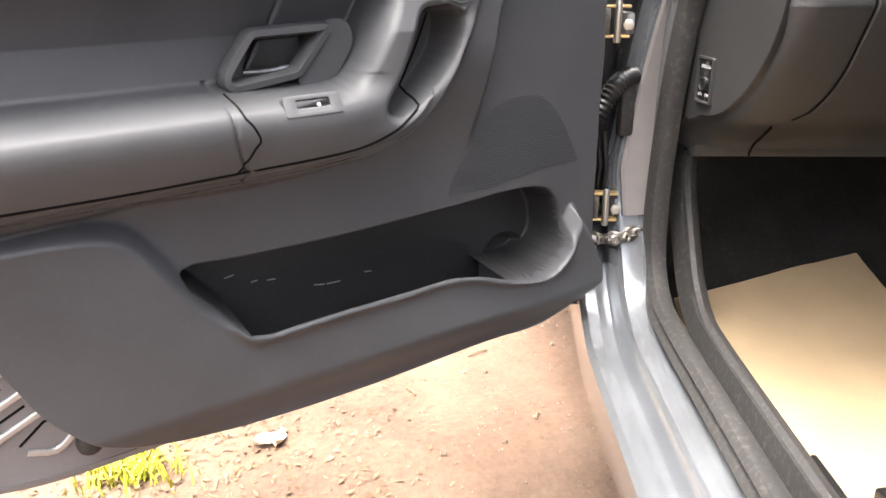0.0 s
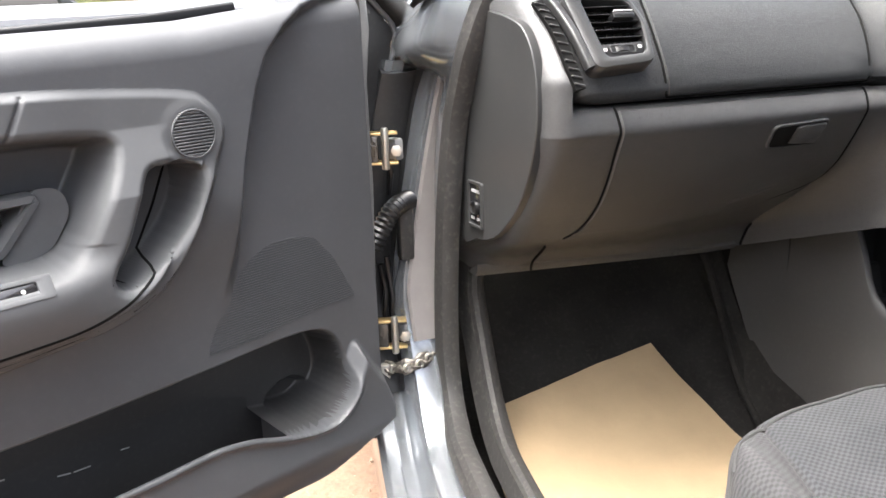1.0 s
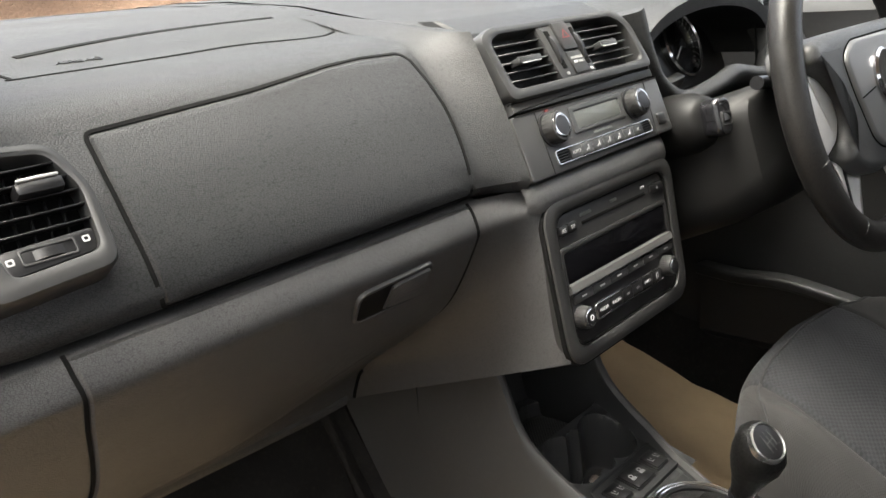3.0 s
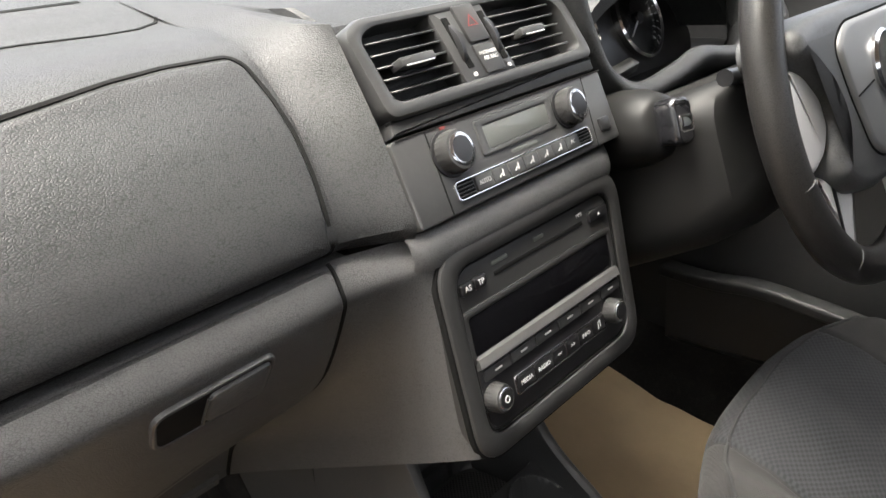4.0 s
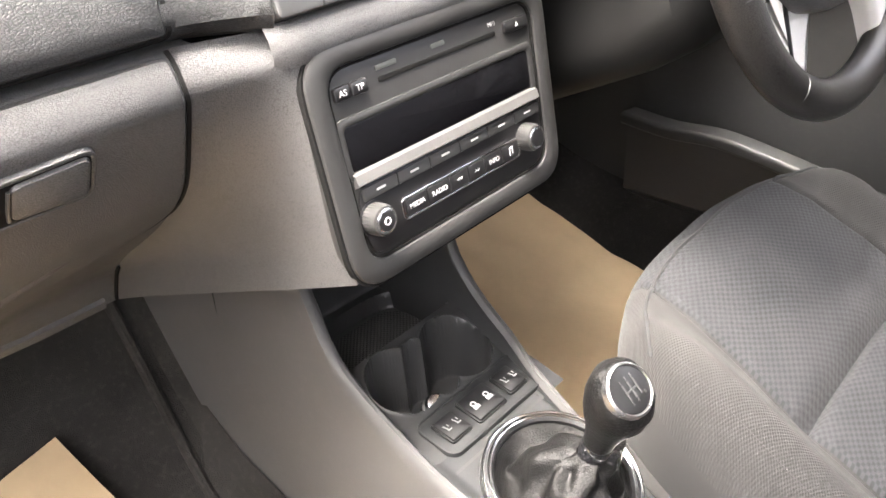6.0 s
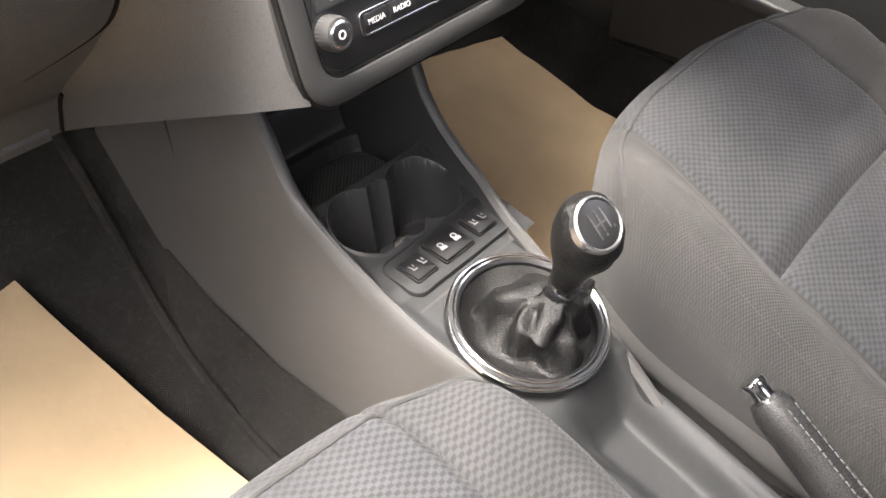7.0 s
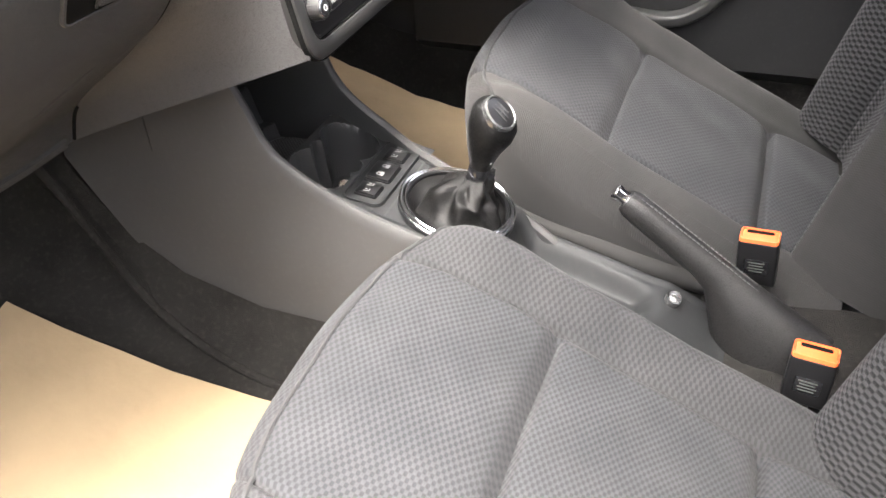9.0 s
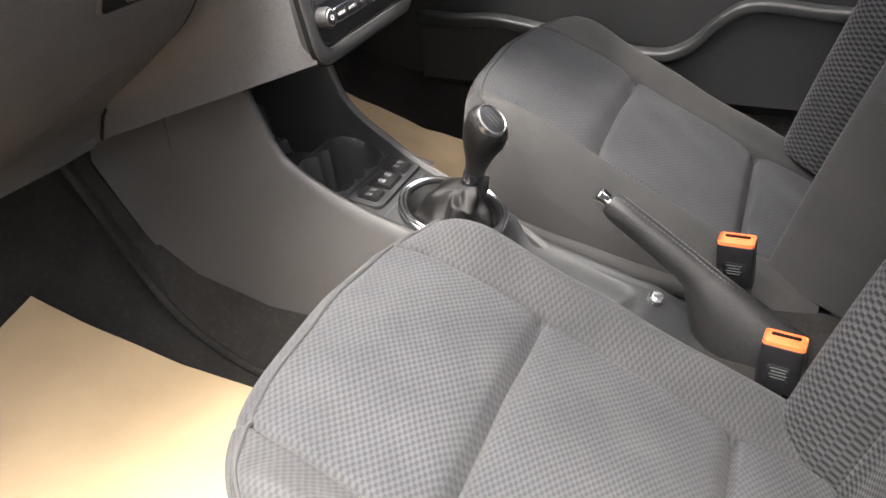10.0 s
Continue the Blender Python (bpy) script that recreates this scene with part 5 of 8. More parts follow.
def build_console():
    con = thing("centre_console", "grey-brown plastic centre console with cup holders and switches", "console")
    bm = bmesh.new()
    ys = list(np.linspace(-0.265, 0.12, 33))
    for s in (-1, 1):
        rows, inner = [], []
        for y in ys + [0.13, 0.14, 0.16, 0.19, 0.22, 0.25, 0.28, 0.31, 0.34]:
            ze = interp(y, EDGE_Y, EDGE_Z)
            zl = interp(y, LOW_Y, LOW_Z)
            w = 0.088 - 0.012 * float(smooth01((-0.06 - y) / 0.15))
            if s > 0:
                w = interp(y, [-0.235, -0.19, -0.15, -0.10, -0.045, 0, 0.06], [0.040, 0.052, 0.064, 0.068, 0.080, 0.093, 0.101])
            wl = w + 0.028
            row = [(s * wl, zl - 0.02), (s * (wl - 0.004), zl)]
            for k in (0.25, 0.5, 0.75):
                row.append((s * (wl - 0.004 + (w - wl + 0.006) * k ** 0.8), zl + (ze - 0.018 - zl) * k))
            row += [(s * (w + 0.001), ze - 0.018), (s * (w - 0.001), ze - 0.006), (s * (w - 0.005), ze - 0.0012), (s * (w - 0.009), ze - 0.0012), (s * (w - 0.013), ze - 0.007)]
            inner.append([(CX + s * (w - 0.013), y, ze - 0.007), (CX + s * (w - 0.0145), y, ze - 0.013), (CX + s * (w - 0.0155), y, min(ze - 0.016, 0.36) if y > -0.02 else ze - 0.022)])
            rows.append([(CX + x, y, z) for x, z in row])
        bm = bmesh.new()
        loops(bm, rows, False)
        part("console_side", bm, M_CONSOLE, con, "tall smooth console side with rounded rim")
        bm = bmesh.new()
        loops(bm, inner, False)
        part("inner_wall", bm, M_CONSOLE_DARK, con)
    # deck with cup holders and the bin behind, as one relief
    xs, yy = np.linspace(-0.072, 0.100, 200), np.linspace(-0.062, 0.24, 200)
    X, Y = np.meshgrid(xs, yy, indexing="ij")
    Z = np.interp(Y, [-0.062, -0.046, -0.03, 0.0, 0.04, 0.065, 0.08], [0.397, 0.4005, 0.405, 0.4085, 0.4195, 0.4325, 0.4365])
    d1 = np.hypot(X + 0.019, Y - 0.038) - 0.0325
    d2 = np.hypot(X - 0.053, Y - 0.034) - 0.0335
    d3 = np.hypot(X - 0.0155, Y - 0.046) - 0.0175
    d4 = np.hypot(X - 0.012, Y - 0.018) - 0.0150
    cup = np.minimum(np.minimum(d1, d2), np.minimum(d3, d4))
    Z = Z - 0.074 * smooth01(0.5 - cup / 0.0045)
    Z = Z + 0.0016 * np.exp(-((cup - 0.0026) / 0.0013) ** 2)
    back = 0.0765 + 0.05 * np.clip(X - 0.075, 0, 1)
    Z = np.where(Y > back, 0.4365 - 0.048 * smooth01((Y - back) / 0.004), Z)
    bx, by = (X - 0.018) / 0.083, (Y - 0.128) / 0.050
    rim = (bx ** 4 + by ** 4) ** 0.25
    Z = np.where(Y > 0.088, Z + 0.020 * smooth01((rim - 0.97) / 0.05) + 0.05 * smooth01((rim - 1.25) / 0.3), Z)
    pos = np.stack([X, Y, Z], -1)
    grid_part("deck", pos, np.ones((199, 199), bool), M_CONSOLE_DARK, con, "deck with two joined cup holders", sharp=60)
    bm = bmesh.new()
    loops(bm, [[(-0.095, 0.215, z), (0.125, 0.215, z)] for z in (0.36, 0.60)], False)
    part("bin_back", bm, M_CONSOLE_DARK, con)
    for c, r in (((-0.019, 0.038), 0.0300), ((0.053, 0.034), 0.0310)):
        bm = bmesh.new()
        slab(bm, circle(r, 40, *c), 0.335, 0.3475, 0.001)
        part("cup_mat", bm, M_RUBBERMAT, con, "dimpled rubber mat")
    bm = bmesh.new()
    slab(bm, rrect(0.150, 0.082, 0.03, 6, 0.018, 0.128), 0.384, 0.3905, 0.001)
    part("bin_mat", bm, M_RUBBERMAT, con, "dimpled rubber mat")
    lt = thing("socket_plug", "small bright metal socket plug in the cup holder", "socket")
    bm = bmesh.new()
    lm = Matrix.Translation((0.0105, 0.027, 0.378)) @ pose(0, 0, 0, 30, -25, 0)
    revolve(bm, [(0.010, -0.016), (0.010, 0.006), (0.008, 0.009), (0.004, 0.0095)], 24, lm)
    part("plug_cap", bm, M_CHROME, lt)
    bm = bmesh.new()
    revolve(bm, [(0.0125, -0.028), (0.0125, -0.013), (0.0105, -0.012)], 24, lm)
    part("collar", bm, M_BLACK, lt)
    # top behind the deck, round the gear lever, down to the tray
    n1, n2 = 60, 110
    X, Y = np.meshgrid(np.linspace(-1, 1, n1), np.linspace(-0.60, -0.045, n2), indexing="ij")
    hw = np.interp(Y, [-0.60, -0.40, -0.20, -0.12, -0.045], [0.085, 0.075, 0.069, 0.071, 0.074])
    Z = np.interp(Y, [-0.60, -0.45, -0.38, -0.30, -0.22, -0.19, -0.12, -0.045], [0.245, 0.262, 0.300, 0.318, 0.334, 0.362, 0.381, 0.4015])
    right = np.interp(Y, EDGE_BACK, EDGE_RIGHT)
    XX = np.where(X > 0, X * (right + 0.012), CX - 0.004 + X * hw)
    trough = smooth01((Y + 0.372) / 0.035) * smooth01((-0.190 - Y) / 0.03) * smooth01((right - 0.004 - XX) / 0.022) * smooth01((XX + 0.046) / 0.03)
    Z = Z - 0.035 * smooth01((0.0635 - np.hypot(XX - 0.002, (Y + 0.128) * 1.03)) / 0.004)
    Z = Z - 0.026 * trough + 0.004 * smooth01((X - 0.6) / 0.2) * (Y < -0.19) - 0.014 * smooth01((np.abs(X) - 0.86) / 0.14) * np.where(X < 0, smooth01((-0.17 - Y) / 0.05), 1.0) + 0.005 * smooth01((-X - 0.8) / 0.2) * smooth01((Y + 0.20) / 0.04)
    grid_part("rear_tray", np.stack([XX, Y, Z], -1), np.ones((n1 - 1, n2 - 1), bool), M_CONTOP, con, "console top with a shallow tray", sharp=60)
    for s in (-1, 1):
        bm = bmesh.new()
        loops(bm, [[((interp(y, EDGE_BACK, EDGE_RIGHT) + 0.012) if s > 0 else CX - 0.004 - interp(y, [-0.60, -0.40, -0.20, -0.12, -0.045], [0.085, 0.075, 0.068, 0.068, 0.070]), y, interp(y, [-0.60, -0.45, -0.38, -0.30, -0.22, -0.19, -0.12, -0.045], [0.245, 0.262, 0.300, 0.318, 0.334, 0.362, 0.381, 0.4015]) - 0.0138), (CX + s * 0.075, y, 0.15)] for y in np.linspace(-0.6, -0.05, 26)], False)
        part("rear_flank", bm, M_CONSOLE_DARK, con)
    # switch panel
    pm = plane_at((0.0185, -0.0275, 0.4055), (0, -0.12, 0.99), (0, 1, 0))
    bm = bmesh.new()
    ring_slab(bm, rrect(0.138, 0.050, 0.012), rrect(0.134, 0.046, 0.010), -0.004, 0.0025, 0.0008, pm)
    part("panel_rim", bm, M_CONTOP, con)
    bm = bmesh.new()
    slab(bm, rrect(0.134, 0.046, 0.010), -0.004, 0.0012, 0.0005, pm)
    part("switch_panel", bm, M_CONTOP, con)
    for x, w, h in ((-0.044, 0.024, 0.026), (-0.003, 0.037, 0.030), (0.0375, 0.024, 0.026)):
        bm = bmesh.new()
        ring_slab(bm, rrect(w + 0.003, h + 0.003, 0.003, 4, x), rrect(w, h, 0.002, 4, x), 0.0, 0.0035, 0.0006, pm)
        part("switch_bezel", bm, M_BLACK, con)
        bm = bmesh.new()
        slab(bm, rrect(w, h, 0.002, 4, x), 0.0, 0.0055, 0.0014, pm)
        sw = part("switch", bm, M_BLACK, con, "heated seat switch" if w < 0.03 else "central locking switch")
        for dx in ((-0.006, 0.006) if w < 0.03 else (-0.009, 0.009)):
            bm = bmesh.new()
            if w < 0.03:
                rbox(bm, 0.0012, 0.0065, 0.0004, 0, at(pm, x + dx - 0.001, 0.001, 0.0057, 0, 0, 14))
                rbox(bm, 0.0048, 0.0012, 0.0004, 0, at(pm, x + dx + 0.001, -0.0026, 0.0057))
                rbox(bm, 0.0010, 0.003, 0.0004, 0, at(pm, x + dx + 0.0026, 0.002, 0.0057))
            else:
                ring_slab(bm, circle(0.0032, 14, x + dx, 0.002), circle(0.0019, 14, x + dx, 0.002), 0.0054, 0.0059, 0.0001, pm)
                rbox(bm, 0.0075, 0.0038, 0.0004, 0, at(pm, x + dx, -0.0026, 0.0057))
            part("symbol", bm, M_ICON, sw)
    gear_lever()
    handbrake()
    buckle(V(0.0787, -0.4674, 0.3585), V(-0.032, 0.081, 0.996), V(0.995, -0.088, 0.039))
    buckle(V(-0.0783, -0.5329, 0.3395), V(0.018, 0, 1), V(0.993, -0.113, 0))


def gear_lever():
    g = thing("gear_lever", "black leather gear lever with gaiter in a chrome ring", "gear lever")
    rm = plane_at((0.002, -0.128, 0.3865), (0, -0.24, 0.97), (0, 1, 0))
    bm = bmesh.new()
    revolve(bm, [(0.059, -0.004), (0.0595, 0.003), (0.062, 0.005), (0.0672, 0.0045), (0.0705, 0.001), (0.071, -0.004)], 72, rm, cap=False)
    part("ring_base", bm, M_BLACK, g)
    for r0, h0 in ((0.0640, 0.0052), (0.0692, 0.0030)):
        bm = bmesh.new()
        revolve(bm, [(r0 - 0.0017, h0 - 0.002), (r0 - 0.0012, h0 + 0.0006), (r0, h0 + 0.0012), (r0 + 0.0012, h0 + 0.0006), (r0 + 0.0017, h0 - 0.002)], 72, rm, cap=False)
        part("chrome_ring", bm, M_CHROME, g, "bright chrome ring")
    # gaiter: folds that die out towards ring and lever
    base, top = V(0.002, -0.128, 0.3875), V(0.0135, -0.150, 0.424)
    n, k = 96, 34
    pos = np.zeros((n + 1, k, 3))
    for i in range(n + 1):
        a = 2 * math.pi * i / n
        for j in range(k):
            t = j / (k - 1)
            r = 0.0605 * (1 - t) ** 0.85 * 0.72 + 0.0605 * 0.28 * (1 - t) ** 3 + 0.0135 * t
            fold = math.sin(math.pi * t) ** 0.8 * (0.0075 * math.sin(3 * a + 4 * t + 0.6) + 0.0045 * math.sin(5 * a - 6 * t) + 0.003 * math.sin(9 * a + 11 * t))
            c = base.lerp(top, t ** 0.9)
            z = c.z - 0.016 * math.sin(math.pi * min(1, t * 2.2)) * (t < 0.46) + math.sin(math.pi * t) * 0.008 * math.sin(2 * a + 5 * t)
            z += 0.24 * (1 - t) * (r * math.sin(a))
            pos[i, j] = (c.x + (r + fold) * math.cos(a), c.y + (r + fold) * math.sin(a), z)
    grid_part("gaiter", pos, np.ones((n, k - 1), bool), M_LEATHER, g, "creased black leather gaiter", sharp=70)
    axis = V(-0.04, -0.27, 0.962).normalized()
    km = plane_at((0.013, -0.150, 0.421), axis, (0, 1, 0))
    bm = bmesh.new()
    revolve(bm, [(0.0125, -0.004), (0.0132, 0.0), (0.0132, 0.018), (0.0125, 0.020)], 32, km)
    part("collar", bm, M_GLOSS, g, "gloss black collar")
    bm = bmesh.new()
    rings = []
    for z, rx, ry, oy in ((0.018, 0.0125, 0.0125, 0), (0.028, 0.0135, 0.0135, 0), (0.040, 0.0155, 0.0165, 0.000), (0.052, 0.0195, 0.021, 0.000), (0.064, 0.0235, 0.0255, -0.001), (0.078, 0.0258, 0.0275, -0.001), (0.088, 0.0255, 0.026, 0.000), (0.096, 0.0235, 0.022, 0.003), (0.102, 0.019, 0.016, 0.005), (0.105, 0.011, 0.009, 0.006)):
        rings.append([(rx * math.cos(2 * math.pi * i / 40), oy + ry * math.sin(2 * math.pi * i / 40), z) for i in range(40)])
    rings = [[km @ V(*p) for p in r] for r in rings]
    # the head is cut flat where the shift pattern sits
    dm = plane_at((0.0058, -0.1805, 0.512), (-0.12, -0.70, 0.70), (0, 0.7, 0.7))
    dn, do = dm.to_3x3() @ V(0, 0, 1), dm.translation
    rings = [[p - dn * max(0.0, (p - do).dot(dn) + 0.001) for p in r] for r in rings]
    loops(bm, rings, True, True, True)
    knob = part("knob", bm, M_LEATHER, g, "smooth worn leather knob")
    bm = bmesh.new()
    revolve(bm, [(0.0180, -0.004), (0.0183, 0.003), (0.0193, 0.0042), (0.0212, 0.003), (0.0218, -0.002), (0.0214, -0.005)], 40, dm, cap=False)
    part("knob_ring", bm, M_DARKCHROME, knob, "chrome ring of the shift pattern")
    bm = bmesh.new()
    revolve(bm, [(0.0184, -0.002), (0.0180, 0.0028), (0.010, 0.0045), (0.003, 0.005)], 40, dm)
    part("pattern_cap", bm, M_BLACK, knob, "gloss black cap with the shift pattern")
    bm = bmesh.new()
    for x in (-0.006, 0.0, 0.006):
        rbox(bm, 0.0013, 0.013, 0.0008, 0, at(dm, x, 0, 0.0054))
    rbox(bm, 0.0133, 0.0013, 0.0008, 0, at(dm, 0, 0, 0.0054))
    part("pattern_lines", bm, M_LEDGE, knob)
    for x, y, c in ((-0.006, 0.0088, "1"), (-0.006, -0.0088, "2"), (0, 0.0092, "3"), (0, -0.0092, "4"), (0.006, 0.0088, "5"), (0.010, -0.0075, "R")):
        words(c, 0.0042, at(dm, x, y, 0.0052), M_LEDGE, knob, "numeral", 0.0002)


def handbrake():
    h = thing("handbrake_lever", "raised handbrake lever in stitched black leather with a chrome button", "handbrake")
    tip, end = V(0.017, -0.322, 0.420), V(-0.004, -0.545, 0.272)
    ax = (end - tip).normalized()
    bm = bmesh.new()
    rings = []
    side = ax.cross(V(0, 0, 1)).normalized()
    upv = side.cross(ax).normalized()
    if upv.z < 0:
        upv = -upv
    for t, w, hh in ((0.0, 0.0125, 0.013), (0.008, 0.0150, 0.0165), (0.03, 0.0155, 0.0175), (0.07, 0.0155, 0.018), (0.11, 0.0155, 0.0185), (0.130, 0.0170, 0.021), (0.150, 0.021, 0.030), (0.175, 0.027, 0.042), (0.205, 0.033, 0.054), (0.235, 0.038, 0.064), (0.27, 0.043, 0.072)):
        c = tip + ax * t - upv * max(0, (hh - 0.0175)) * 0.9
        rings.append([c + side * (w * math.cos(a)) * (1 + 0.06 * math.sin(5 * a + 40 * t) * (t > 0.13)) + upv * (hh * math.sin(a)) for a in [2 * math.pi * i / 28 for i in range(28)]])
    loops(bm, rings, True, True, True)
    grip = part("leather_sleeve", bm, M_BOOT, h, "black leather sleeve and boot")
    for s in (-1, 1):
        bm = bmesh.new()
        for i in range(40):
            t = 0.012 + 0.0058 * i
            ww = interp(t, [0, 0.11, 0.27], [0.0165, 0.0185, 0.019])
            c = tip + ax * t + upv * (ww * 0.985) + side * (s * 0.0045)
            mm = Matrix.Translation(c) @ Matrix((ax, side, upv)).transposed().to_4x4()
            rbox(bm, 0.0040, 0.0011, 0.0012, 0.0003, mm, 1)
        part("stitching", bm, M_STITCH, grip, "row of grey stitches")
    bm = bmesh.new()
    bmn = plane_at(tip - ax * 0.001, -ax)
    revolve(bm, [(0.0085, -0.004), (0.0085, 0.010), (0.0095, 0.0115), (0.0095, 0.015), (0.0085, 0.016), (0.004, 0.016)], 28, bmn)
    part("release_button", bm, M_CHROME, h, "chrome release button")
    pg = thing("trim_peg", "short bright metal peg beside the handbrake boot", "fastener")
    bm = bmesh.new()
    pm = plane_at((0.004, -0.388, 0.306), (-0.35, -0.25, 0.9))
    revolve(bm, [(0.0095, -0.022), (0.0095, 0.0), (0.008, 0.002), (0.006, 0.0015)], 26, pm)
    part("peg", bm, M_DARKCHROME, pg)
    bm = bmesh.new()
    revolve(bm, [(0.006, 0.0), (0.0055, 0.003), (0.003, 0.004)], 24, pm)
    part("peg_cap", bm, M_DARKCHROME, pg)
    for c in ((-0.086, -0.562, 0.252), (0.158, -0.557, 0.254)):
        pl = thing("seat_bracket", "pale grey metal bracket beside the seat belt buckle", "bracket")
        bm = bmesh.new()
        rbox(bm, 0.026, 0.10, 0.006, 0.002, Matrix.Translation(c) @ pose(0, 0, 0, 4, 0, 12))
        part("plate", bm, M_SILVER, pl)


def buckle(top, axis, facing):
    b = thing("seat_belt_buckle", "black seat belt buckle with a bright orange-red release button", "buckle", group="front seat belt buckles")
    m = plane_at(top, axis, facing)
    bm = bmesh.new()
    rbox(bm, 0.0445, 0.0255, 0.063, 0.004, at(m, 0, 0, -0.033), 3)
    body_ = part("casing", bm, M_BLACK, b, "worn black plastic casing")
    bm = bmesh.new()
    slab(bm, rrect(0.0395, 0.0205, 0.003), -0.006, 0.0005, 0.0018, m)
    btn = part("release_button", bm, M_ORANGE, b, "orange-red press button")
    bm = bmesh.new()
    slab(bm, rrect(0.030, 0.0055, 0.0015, 2, 0, 0.0055), -0.001, 0.0011, 0.0003, m)
    part("tongue_slot", bm, M_GAP, btn)
    bm = bmesh.new()
    ring_slab(bm, rrect(0.0430, 0.0240, 0.004), rrect(0.0398, 0.0208, 0.003), -0.004, 0.0016, 0.0006, m)
    part("bright_rim", bm, M_ORANGE, b)
    bm = bmesh.new()
    slab(bm, rrect(0.026, 0.020, 0.001, 2), 0, 0.0006, 0.0002, at(m, 0, -0.0128, -0.036, 90))
    tag = part("label_plate", bm, M_GLOSS, body_)
    bm = bmesh.new()
    for i in range(4):
        rbox(bm, 0.018 - 0.003 * (i % 2), 0.0012, 0.0004, 0, at(m, 0, -0.0136, -0.030 - 0.004 * i, 90))
    part("print_bar", bm, M_LCD, tag)
    bm = bmesh.new()
    tube(bm, [m @ V(0, 0, -0.062), m @ V(0, 0, -0.08), m @ V(0.0, 0, -0.12)], 0.007, 10)
    part("stalk", bm, M_BLACK, b)


M_CONSOLE = surface("console_plastic", (0.033, 0.0325, 0.032), 0.55, grain=800, bump=0.18, dust=0.05)
M_CONTOP = surface("console_top_plastic", (0.0140, 0.0147, 0.0153), 0.54, grain=800, bump=0.25, dust=0.04, spec=0.25)
M_CONSOLE_DARK = surface("console_dark_plastic", (0.0180, 0.0184, 0.0188), 0.40, grain=700, bump=0.25)
M_RUBBERMAT = weave("dimpled_rubber", (0.012, 0.012, 0.012), (0.05, 0.05, 0.05), 0.005, 0.8)
for mesh_mat in (M_RUBBERMAT,):
    for nd in mesh_mat.node_tree.nodes:
        if nd.bl_idname == "ShaderNodeTexCoord":
            mp = [l.to_node for l in mesh_mat.node_tree.links if l.from_node == nd][0]
            mesh_mat.node_tree.links.new(nd.outputs["Object"], mp.inputs["Vector"])
build_console()

